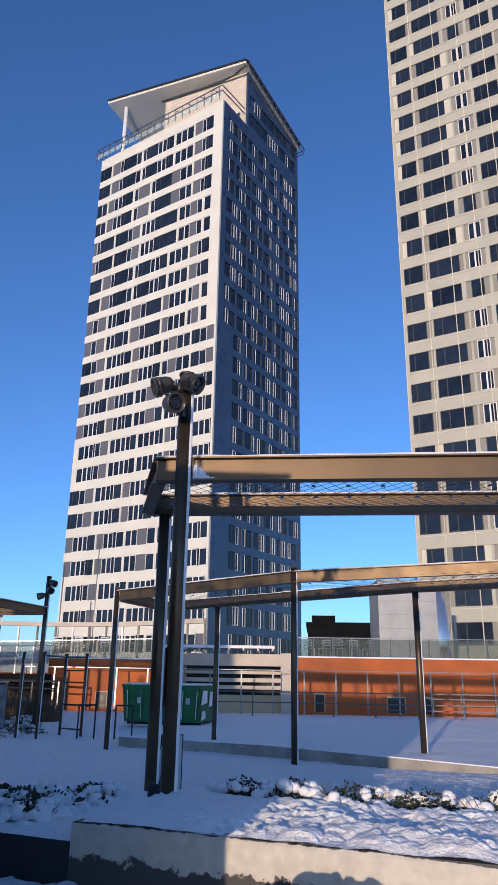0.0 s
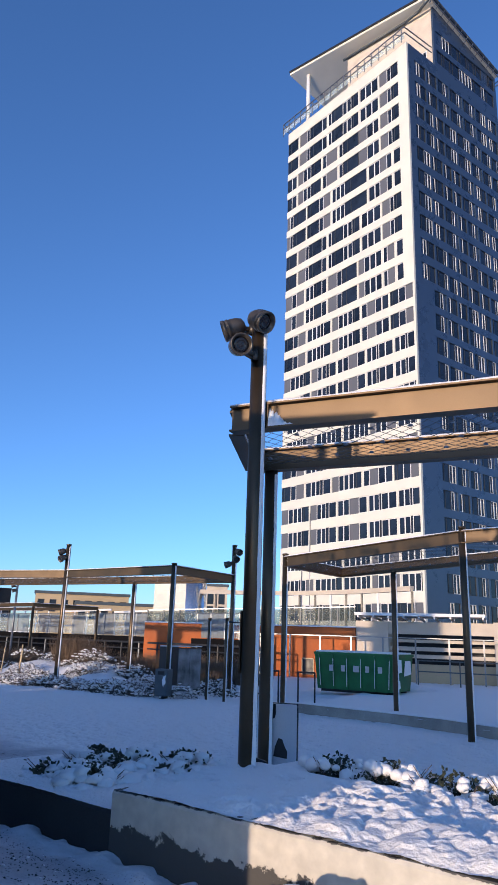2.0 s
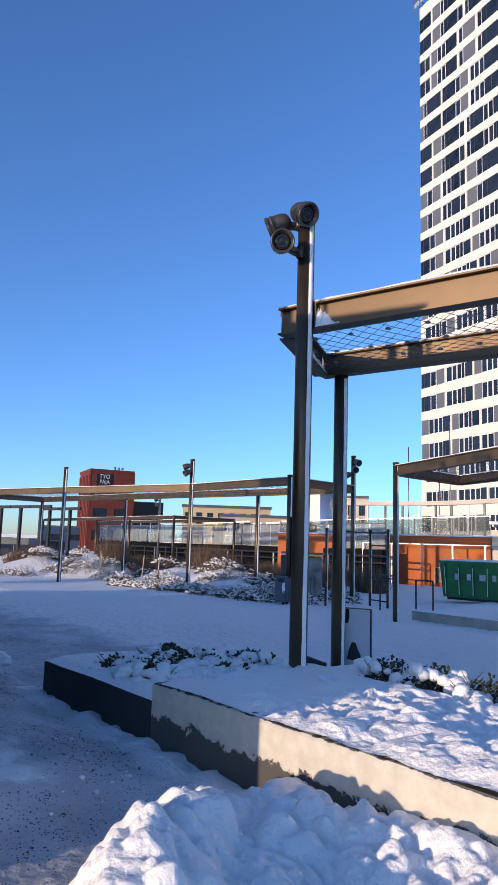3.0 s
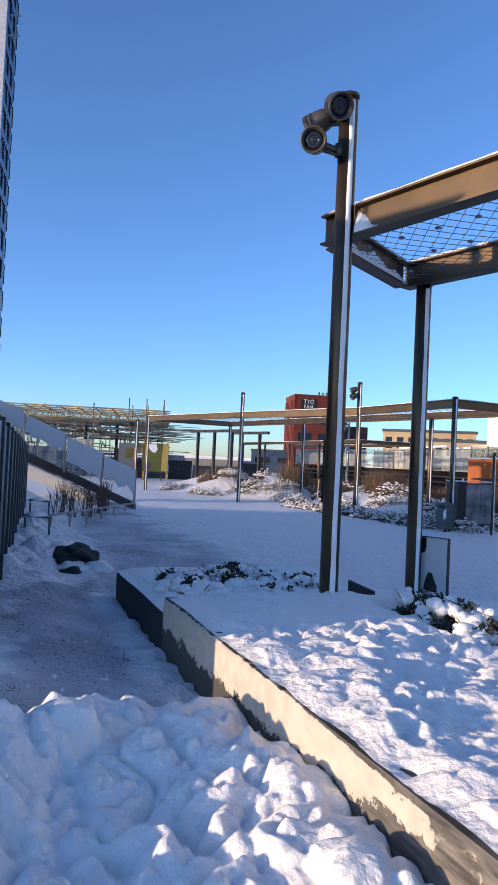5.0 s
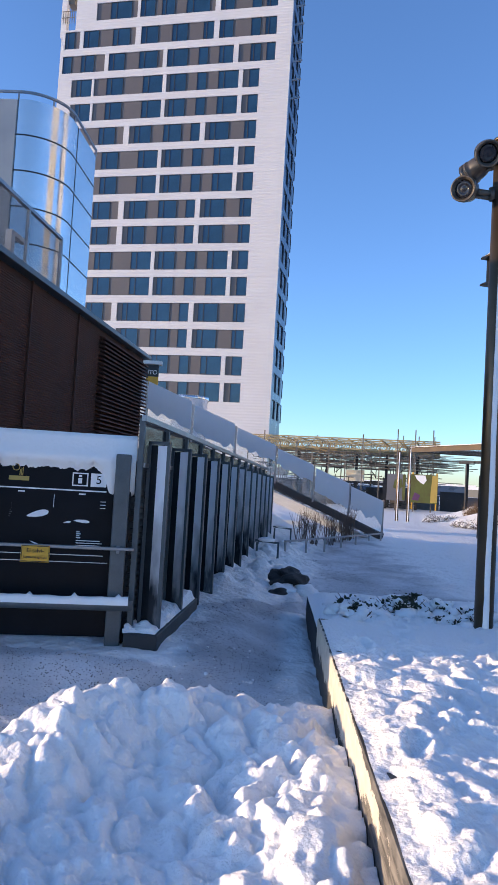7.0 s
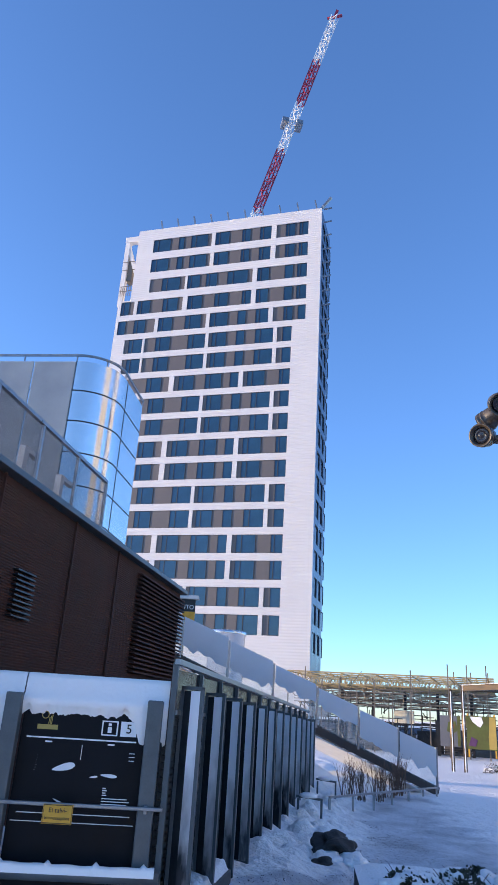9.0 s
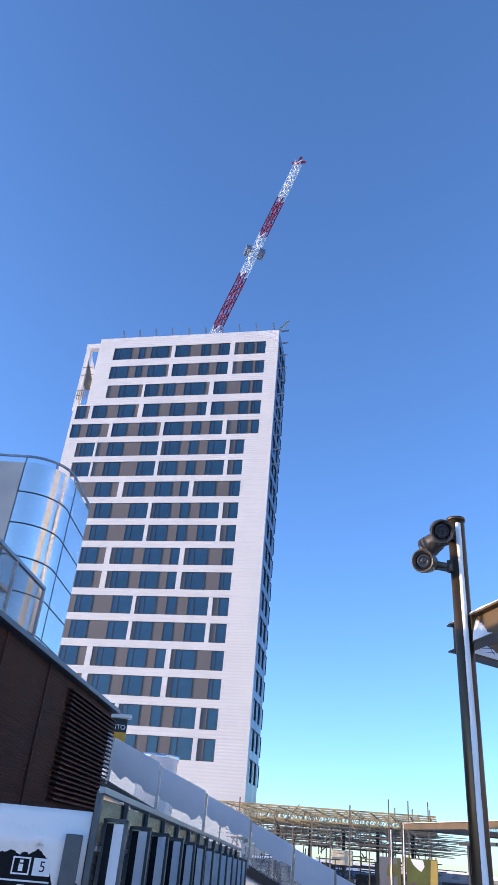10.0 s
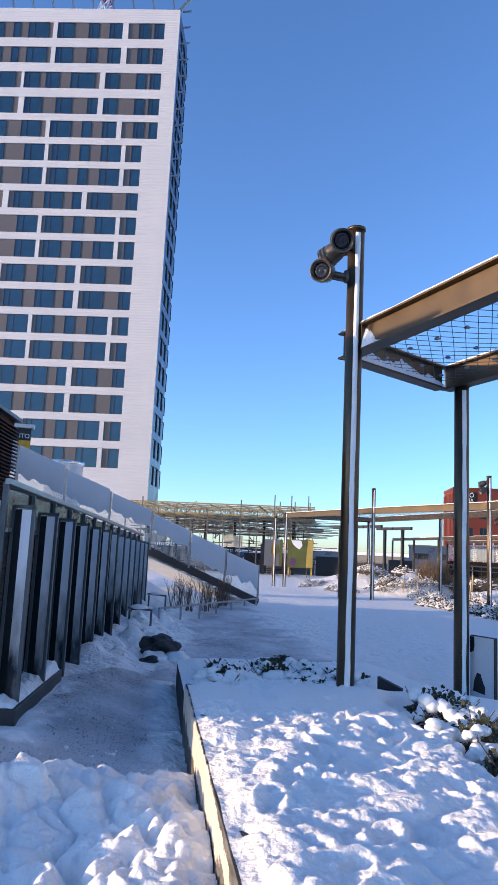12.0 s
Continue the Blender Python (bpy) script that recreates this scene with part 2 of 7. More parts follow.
M_BRONZE = mat("bronze_paint", (0.14, 0.098, 0.061), 0.48, 0.78, 0.2, 2.0, 0.05, 90, None, 0.0, 0.2)
M_POST = mat("dark_bronze_paint", (0.13, 0.092, 0.058), 0.42, 0.85, 0.25, 2.0, 0.03, 90, None, 0.0, 0.3)
M_STEEL = mat("galvanised_steel", (0.27, 0.28, 0.29), 0.38, 0.75, 0.2, 6.0, 0.05, 80)
M_GREY = mat("grey_paint", (0.075, 0.092, 0.10), 0.45, 0.0, 0.25, 5.0, 0.05, 80)
M_DARK = mat("dark_grey_paint", (0.014, 0.015, 0.018), 0.45, 0.0, 0.3, 5.0, 0.03, 80)
M_HEAD = mat("lamp_casing", (0.10, 0.085, 0.07), 0.4, 0.5, 0.2, 9.0, 0.04, 90)
M_LENS = mat("lamp_lens", (0.012, 0.013, 0.018), 0.06, 0.0, 0.2, 9.0)
M_CONC = mat("stained_concrete", (0.36, 0.33, 0.28), 0.85, 0.0, 0.35, 1.6, 0.35, 45)
M_CONC_PALE = peeling_mat("limewashed_concrete", (0.76, 0.70, 0.585), (0.085, 0.08, 0.072))
M_CONC_DARK = mat("dark_concrete", (0.036, 0.037, 0.038), 0.85, 0.0, 0.4, 1.8, 0.4, 40)
M_BROWN = mat("brown_cladding", (0.090, 0.040, 0.029), 0.75, 0.0, 0.2, 1.5, 0.0, 70, None, 0.0, 0.12)
M_BOARD = mat("black_sign_panel", (0.007, 0.008, 0.011), 0.45, 0.0, 0.3, 3.0, 0.02, 50, None, 0.0, 0.12)
M_WHITE = mat("white_print", (0.78, 0.79, 0.8), 0.5, 0.0, 0.08, 3.0)
M_GOLD = mat("gold_print", (0.42, 0.30, 0.07), 0.5, 0.0, 0.1, 3.0)
M_YELLOW = mat("yellow_sign", (0.62, 0.33, 0.03), 0.5, 0.0, 0.15, 8.0)
M_BLACK = mat("black_print", (0.01, 0.01, 0.01), 0.5, 0.0, 0.1, 3.0)
M_GLASS = glass_mat("clear_glass", (0.75, 0.85, 0.84), 0.03, 0.22)
M_RAILGLASS = glass_mat("greenish_railing_glass", (0.20, 0.25, 0.23), 0.08, 0.22)
M_FROST = glass_mat("frosty_glass", (0.36, 0.41, 0.43), 0.4, 0.48)
M_CAKED = snow_mat("snow_caked_on_glass", (0.58, 0.60, 0.63), 0.1, 0.3, 8.0)
M_DPANE = mat("dark_window_pane", (0.016, 0.02, 0.024), 0.2, 0.0, 0.4, 2.0, 0.0, 30, None, 0.0, 0.25)
M_WALL_W = mat("white_facade_panel", (0.70, 0.68, 0.585), 0.55, 0.0, 0.07, 0.3, 0.02, 12)
M_WALL_C = mat("white_corrugated_metal", (0.66, 0.635, 0.615), 0.5, 0.0, 0.05, 0.2, 0.02, 10)
n_, l_ = M_WALL_C.node_tree.nodes, M_WALL_C.node_tree.links
wave = n_.new("ShaderNodeTexWave")
wave.bands_direction = "Z"
wave.inputs["Scale"].default_value, wave.inputs["Distortion"].default_value = 0.95, 0.0
at = n_.new("ShaderNodeTexCoord")
l_.new(at.outputs["Object"], wave.inputs["Vector"])
ridge = n_.new("ShaderNodeBump")
ridge.inputs["Strength"].default_value, ridge.inputs["Distance"].default_value = 0.5, 0.04
l_.new(wave.outputs["Fac"], ridge.inputs["Height"])
l_.new(ridge.outputs[0], n_["Principled BSDF"].inputs["Normal"])
# Grey panels, with a side's shade and mirrored sky worked into the dark blue.
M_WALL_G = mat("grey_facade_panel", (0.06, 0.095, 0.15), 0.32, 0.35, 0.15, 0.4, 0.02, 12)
M_WALL_B = mat("beige_facade_panel", (0.45, 0.43, 0.345), 0.6, 0.0, 0.1, 0.3, 0.02, 10)
M_PANEL_G = mat("grey_infill_panel", (0.12, 0.125, 0.14), 0.5, 0.0, 0.12, 0.5, 0.02, 10)
M_PANEL_T = mat("taupe_infill_panel", (0.125, 0.11, 0.105), 0.5, 0.0, 0.1, 0.5, 0.02, 10)
M_PANEL_B = mat("beige_infill_panel", (0.27, 0.255, 0.21), 0.55, 0.0, 0.1, 0.5, 0.02, 10)
M_PANEL_P = mat("pale_infill_panel", (0.62, 0.58, 0.46), 0.55, 0.0, 0.1, 0.5, 0.02, 10)
M_WGLASS = mat("window_glass", (0.006, 0.009, 0.016), 0.06, 0.0, 0.6, 0.6, 0.0, 9, (0.02, 0.03, 0.05), 0.35, 0.3)
M_WGLASS_C = mat("blue_window_glass", (0.012, 0.05, 0.095), 0.04, 0.0, 0.4, 0.3, 0.0, 9, None, 0.15, 0.8)
M_FRAME_W = mat("white_window_frame", (0.75, 0.74, 0.72), 0.5, 0.0, 0.06, 2.0)
M_FRAME_D = mat("dark_window_frame", (0.03, 0.035, 0.04), 0.5, 0.0, 0.1, 2.0)
M_ORANGE = mat("orange_render", (0.43, 0.108, 0.023), 0.8, 0.0, 0.3, 0.7, 0.15, 25)
M_CREAM = mat("cream_render", (0.58, 0.50, 0.40), 0.75, 0.0, 0.15, 0.8, 0.1, 20)
M_GREEN = mat("green_container_paint", (0.012, 0.15, 0.045), 0.5, 0.1, 0.35, 1.5, 0.1, 40)
M_SHINY = mat("polished_steel_cladding", (0.80, 0.79, 0.77), 0.20, 0.9, 0.05, 0.6, 0.0, 6)
M_PERF = mat("perforated_grey_metal", (0.36, 0.36, 0.35), 0.5, 0.4, 0.2, 0.8, 0.1, 80)
M_RED = mat("red_brick_render", (0.17, 0.032, 0.02), 0.8, 0.0, 0.2, 0.5, 0.1, 20)
M_TAN = mat("tan_render", (0.50, 0.38, 0.23), 0.8, 0.0, 0.12, 0.4, 0.05, 12)
M_LEAF = mat("evergreen_leaf", (0.035, 0.05, 0.03), 0.6, 0.0, 0.6, 6.0, 0.0, 30, (0.07, 0.075, 0.035))
M_TWIG = mat("bare_twig", (0.12, 0.075, 0.055), 0.8, 0.0, 0.4, 6.0, 0.0, 30)
M_STRAW = mat("dry_brown_stems", (0.17, 0.115, 0.075), 0.85, 0.0, 0.5, 1.5, 0.0, 30)
M_ROCK = mat("dark_granite", (0.032, 0.031, 0.030), 0.8, 0.0, 0.5, 5.0, 0.6, 40)
M_CRANE_W = mat("white_crane_paint", (0.75, 0.74, 0.72), 0.5, 0.1, 0.1, 0.5)
M_CRANE_R = mat("red_crane_paint", (0.30, 0.025, 0.05), 0.5, 0.1, 0.2, 0.5)
M_SOOT = mat("matt_black_roofing", (0.010, 0.010, 0.011), 0.95, 0.0, 0.3, 0.6, 0.0, 60, None, 0.0, 0.02)
M_SCAF = mat("scaffold_tube", (0.20, 0.165, 0.13), 0.5, 0.5, 0.3, 1.0)
M_TRUSS = mat("ochre_truss_paint", (0.36, 0.27, 0.13), 0.6, 0.1, 0.25, 0.8)
M_TARP = mat("mural_board", (0.16, 0.14, 0.03), 0.7, 0.0, 0.6, 0.8, 0.0, 5, (0.10, 0.14, 0.03))
M_FROSTED = mat("frost_filmed_steel", (0.06, 0.062, 0.06), 0.5, 0.2, 0.5, 2.2, 0.05, 30, (0.42, 0.43, 0.44))
M_NET = mat("wire_rope", (0.10, 0.10, 0.10), 0.45, 0.6, 0.2, 5.0)


# ---- mesh helpers ----
def box(bm, x0, x1, y0, y1, z0, z1):
    vs = [bm.verts.new((x, y, z)) for x in (x0, x1) for y in (y0, y1) for z in (z0, z1)]
    for f in ((0, 1, 3, 2), (4, 6, 7, 5), (0, 4, 5, 1), (2, 3, 7, 6), (0, 2, 6, 4), (1, 5, 7, 3)):
        bm.faces.new([vs[i] for i in f])
    return vs


def bar(bm, p, q, w, h=None, up=(0, 0, 1)):
    """A square bar from p to q, w wide and h high."""
    p, q, h = Vector(p), Vector(q), h or w
    d = (q - p).normalized()
    s = d.cross(Vector(up))
    s = s.normalized() if s.length > 1e-4 else Vector((1, 0, 0))
    t = s.cross(d)
    ends = []
    for c in (p, q):
        ends.append([bm.verts.new(c + s * a * w / 2 + t * b * h / 2) for a, b in ((-1, -1), (1, -1), (1, 1), (-1, 1))])
    a, b = ends
    for i in range(4):
        bm.faces.new((a[i], a[(i + 1) % 4], b[(i + 1) % 4], b[i]))
    bm.faces.new(a[::-1])
    bm.faces.new(b)


def tube(bm, p, q, r, n=12, r2=None):
    p, q = Vector(p), Vector(q)
    d = (q - p).normalized()
    s = d.orthogonal().normalized()
    t = d.cross(s)
    rings = []
    for c, rad in ((p, r), (q, r if r2 is None else r2)):
        rings.append([bm.verts.new(c + rad * (math.cos(2 * math.pi * i / n) * s + math.sin(2 * math.pi * i / n) * t)) for i in range(n)])
    a, b = rings
    for i in range(n):
        f = bm.faces.new((a[i], a[(i + 1) % n], b[(i + 1) % n], b[i]))
        f.smooth = n > 4
    bm.faces.new(a[::-1])
    bm.faces.new(b)


def lathe(bm, profile, m, n=24):
    """Turns (radius, height) pairs round local z, set by m."""
    rings = []
    for r, z in profile:
        rings.append([bm.verts.new(m @ Vector((r * math.cos(2 * math.pi * i / n), r * math.sin(2 * math.pi * i / n), z))) for i in range(n)])
    for a, b in zip(rings, rings[1:]):
        for i in range(n):
            f = bm.faces.new((a[i], a[(i + 1) % n], b[(i + 1) % n], b[i]))
            f.smooth = True
    bm.faces.new(rings[0][::-1])
    bm.faces.new(rings[-1])


def prism(bm, poly, z0, z1):
    lo = [bm.verts.new((x, y, z0)) for x, y in poly]
    hi = [bm.verts.new((x, y, z1)) for x, y in poly]
    n = len(poly)
    for i in range(n):
        bm.faces.new((lo[i], lo[(i + 1) % n], hi[(i + 1) % n], hi[i]))
    bm.faces.new(lo[::-1])
    bm.faces.new(hi)


def blob(bm, c, r, n=2, rough=0.25, flat=0.6, seed=0):
    """An uneven lump."""
    out = bmesh.ops.create_icosphere(bm, subdivisions=n, radius=1.0)
    c = Vector(c)
    for v in out["verts"]:
        k = 1 + rough * noise.noise(v.co * 1.7 + Vector((seed * 3.1, seed * 1.7, 0)))
        v.co = c + Vector((v.co.x * r * k, v.co.y * r * k, v.co.z * r * flat * k))
        for f in v.link_faces:
            f.smooth = True


def mesh_of(name, bm, material):
    me = bpy.data.meshes.new(name)
    bmesh.ops.recalc_face_normals(bm, faces=bm.faces)
    bm.to_mesh(me)
    bm.free()
    for m in material if isinstance(material, (list, tuple)) else (material,):
        me.materials.append(m)
    return me


def part(name, bm, material, parent, label="", m=None, bevel=0.0):
    ob = new(name, mesh_of(name, bm, material))
    ob.parent = parent
    if m is not None:
        ob.matrix_basis = m
    if label:
        tagged(ob, label)
    if bevel:
        add_bevel(ob, bevel)
    return ob


def add_bevel(ob, w):
    b = ob.modifiers.new("bevel", "BEVEL")
    b.width, b.segments, b.limit_method = w, 2, "ANGLE"


def thing(name, m, label, category, group="", kind=""):
    ob = new(name)
    ob.empty_display_size = 0.2
    ob.matrix_basis = m
    return tagged(ob, label, category, group, kind)


def solid(name, bm, material, label, category, m=None, kind="", group="", bevel=0.0):
    """A thing, or a piece of the setting, that is one mesh."""
    ob = new(name, mesh_of(name, bm, material))
    if m is not None:
        ob.matrix_basis = m
    if bevel:
        add_bevel(ob, bevel)
    return tagged(ob, label, category, group, kind)


def writing(words, size, m, material, parent, name="lettering", align="CENTER"):
    cu = bpy.data.curves.new(name, "FONT")
    cu.body, cu.size, cu.extrude, cu.align_x, cu.align_y = words, size, 0.002, align, "CENTER"
    me = bpy.data.meshes.new_from_object(new("letters_source", cu))
    src = bpy.data.objects["letters_source"]
    bpy.data.objects.remove(src)
    me.materials.append(material)
    ob = new(name, me)
    ob.parent = parent
    ob.matrix_basis = m
    return ob


def way(bearing):
    b = radians(bearing)
    return Vector((-math.sin(b), math.cos(b), 0))


rnd = random.Random(7)


# ---- ground: one sheet of snow to the horizon ----
def spread(lo, hi, fine_lo, fine_hi, step, grow=1.22):
    """Grid lines: close together between fine_lo and fine_hi, wider and wider beyond."""
    mid = list(np.arange(fine_lo, fine_hi + step / 2, step))
    a, s, left = fine_lo, step, []
    while a > lo:
        s *= grow
        a -= s
        left.append(a)
    b, s, right = fine_hi, step, []
    while b < hi:
        s *= grow
        b += s
        right.append(b)
    return left[::-1] + mid + right


def grid_mesh(name, xs, ys, height, material, keep=None):
    nx, ny = len(xs), len(ys)
    vs = [(x, y, height(x, y)) for y in ys for x in xs]
    fs = []
    for j in range(ny - 1):
        for i in range(nx - 1):
            if keep is None or keep((xs[i] + xs[i + 1]) / 2, (ys[j] + ys[j + 1]) / 2):
                a = j * nx + i
                fs.append((a, a + 1, a + nx + 1, a + nx))
    me = bpy.data.meshes.new(name)
    me.from_pydata(vs, [], fs)
    me.polygons.foreach_set("use_smooth", [True] * len(me.polygons))
    me.materials.append(material)
    return me


def smooth(a, b, v):
    t = min(1.0, max(0.0, (v - a) / (b - a)))
    return t * t * (3 - 2 * t)


# The planter's front wall runs from the low end to the high end along this line.
WALL_A, WALL_B, WALL_C = Vector((-2.75, -0.78, 0)), Vector((-0.53, -1.46, 0)), Vector((8.2, -4.02, 0))
RUN = (WALL_C - WALL_B).normalized()
SIDE = Vector((-RUN.y, RUN.x, 0))          # into the planter


def wall_side(x, y):
    """Metres behind the planter's front wall, and along it."""
    d = Vector((x, y, 0)) - WALL_B
    return d.dot(SIDE), d.dot(RUN)


def ground_z(x, y):
    far = math.hypot(x, y)
    z = 0.05 * noise.noise(Vector((x * 0.35, y * 0.35, 0))) + 0.02 * noise.noise(Vector((x * 1.3, y * 1.3, 3)))
    # soft footprints and ruts in the yard
    z += 0.03 * abs(noise.noise(Vector((x * 2.4, y * 2.4, 7)))) + 0.014 * noise.noise(Vector((x * 5.5, y * 5.5, 7)))
    b, along = wall_side(x, y)
    yard = smooth(0.2, 2.5, b)
    # the yard falls away a little beyond the planter
    z = z + 0.06 * yard - 0.20 * smooth(4.5, 9.5, y)
    # snow swept against the planter and the louvred wall
    if b < 0:
        z += 0.10 * smooth(-0.5, -0.05, b) * (0.5 + noise.noise(Vector((x * 3, y * 3, 9))))
        trod = smooth(-0.3, -0.9, b)
        z += 0.016 * trod * noise.noise(Vector((x * 9, y * 9, 5))) + 0.008 * trod * noise.noise(Vector((x * 21, y * 21, 5)))
    f = (Vector((x, y, 0)) - LOUVRE).dot(LOUVRE_OUT)
    g = (Vector((x, y, 0)) - LOUVRE).dot(LOUVRE_RUN)
    if g > 1.5:
        heap = smooth(1.2 + 0.75 * smooth(3, 6, g), 0.1, f + 0.3 * noise.noise(Vector((x * 1.9, y * 1.9, 4)))) * smooth(1.2, 3.2, g) * smooth(26, 14, g)
        if heap > 0:
            big = noise.voronoi(Vector((x * 2.1, y * 2.1, 0.4)))[0][0]
            small = noise.voronoi(Vector((x * 6.5, y * 6.5, 0.9)))[0][0]
            z += heap * (0.22 + 0.16 * noise.noise(Vector((x * 1.6, y * 1.6, 11))) + 0.50 * max(0, 0.5 - big) + 0.14 * max(0, 0.5 - small))
    # footprints and kicked-up crumbs all over the yard
    if far < 30:
        cell = noise.voronoi(Vector((x * 3.1, y * 3.1, 1.3)))[0][0]
        z -= 0.30 * max(0, 0.30 - cell) * smooth(-0.1, 0.4, noise.noise(Vector((x * 0.5, y * 0.5, 21))) + 0.15) * yard
    # heaps at the rim of the flower beds across the yard
    for hx, hy, r, h in ((-22.6, 18.2, 2.6, 1.2), (-26.6, 17.8, 2.6, 1.05), (-17.2, 18.6, 2.8, 0.75), (-31, 21, 4, 1.1), (-14.0, 17.6, 2.4, 0.85), (-12.3, 15.6, 2.2, 0.4), (-2.4, 20.8, 1.6, 0.45)):
        d = math.hypot(x - hx, y - hy) / r
        if d < 1:
            z += h * (1 - d * d) ** 2 * (1 + 0.35 * noise.noise(Vector((x * 1.8, y * 1.8, 2))))
    bx, by = x + 0.7, y + 4.6
    z += 0.20 * smooth(0.95, 0.35, bx) * smooth(-1.2, -0.6, bx) * smooth(-2.4, -1.9, by) * smooth(2.3, 1.75, by)
    # beside the kerb the path lies a hand's width below its top
    if f > -0.4 and -1.0 < g < 4.6:
        w = smooth(1.6, 0.5, f) * smooth(-0.9, 0.1, g) * smooth(4.6, 2.4, g)
        z = z * (1 - w) + w * (0.19 + 0.03 * noise.noise(Vector((x * 3, y * 3, 9))) + 0.02 * noise.noise(Vector((x * 9, y * 9, 4))))
    if far > 150:
        z *= 0.2
        z -= 0.01 * (far - 150)
    return z


LOUVRE = Vector((-0.75, -3.2, 0))
LOUVRE_RUN = way(68.5)
LOUVRE_OUT = Vector((-LOUVRE_RUN.y, LOUVRE_RUN.x, 0)) * -1



def trodden(x, y):
    """How far feet have packed and gritted the snow: 0 untouched, 1 the path."""
    b, along = wall_side(x, y)
    f = (Vector((x, y, 0)) - LOUVRE).dot(LOUVRE_OUT)
    g = (Vector((x, y, 0)) - LOUVRE).dot(LOUVRE_RUN)
    n = 0.30 * noise.noise(Vector((x * 1.6, y * 1.6, 6))) + 0.12 * noise.noise(Vector((x * 6, y * 6, 8)))
    keep = 1.0
    if x > -3.0:
        keep = smooth(-0.12, -0.42, b + n * 0.6)
    else:
        keep = smooth(3.1, 1.9, b + n * 2) * smooth(5.2, 3.8, f + n * 2)
    if g > -0.5:
        keep *= smooth(0.25 + 1.0 * smooth(2.0, 4.5, g), 0.55 + 1.2 * smooth(2.0, 4.5, g), f + n)
    keep *= smooth(-26, -14, x) * smooth(11, 8, math.hypot(x, y + 3) - 14 * (x < -3))
    return keep


gx, gy = spread(-1500, 1500, -13, 4.5, 0.06, 1.10), spread(-1500, 1500, -6.0, 8.0, 0.06, 1.10)
ground = new("ground", grid_mesh("ground", gx, gy, ground_z, M_GROUND))
worn = ground.data.attributes.new("worn", "FLOAT", "POINT")
worn.data.foreach_set("value", [trodden(v.co.x, v.co.y) if abs(v.co.x) < 40 and abs(v.co.y) < 40 else 0.0 for v in ground.data.vertices])
tagged(ground, "snow-covered terrace ground, trodden and gritted along the path", "ground", kind="structure")


# ---- planter with its wall, snow cover and heaps ----
planter = thing("planter", pose(0, 0, 0), "long raised concrete planter filled and covered with snow", "planter", kind="structure")


def wall_run(a, b, z0, z1, thick, material, name, label):
    bm = bmesh.new()
    d = (b - a).normalized()
    s = Vector((-d.y, d.x, 0)) * thick
    n = max(2, int((b - a).length / 0.12))
    rows = []
    for i in range(n + 1):
        c = a + (b - a) * i / n
        wob = 0.006 * noise.noise(c * 4) + (0.012 * abs(noise.noise(c * 9)))
        rows.append([bm.verts.new(v) for v in (c + Vector((0, 0, z0)), c + d * 0 + Vector((0, 0, z1 - 0.02 - wob)), c + s * 0.08 + Vector((0, 0, z1)), c + s + Vector((0, 0, z1)), c + s + Vector((0, 0, z0)))])
    for p, q in zip(rows, rows[1:]):
        for k in range(5):
            bm.faces.new((p[k], p[(k + 1) % 5], q[(k + 1) % 5], q[k]))
    bm.faces.new(rows[0][::-1])
    bm.faces.new(rows[-1])
    return part(name, bm, material, planter, label)


wall_run(WALL_B, WALL_C, -0.1, 0.49, 0.16, M_CONC_PALE, "high_wall", "pale weathered concrete wall, peeling at the foot")
# The low wall's base colour is far darker than the high wall's.
wall_run(WALL_A, WALL_B - RUN * 0.002, -0.1, 0.335, 0.14, M_CONC_DARK, "low_wall", "dark concrete wall")

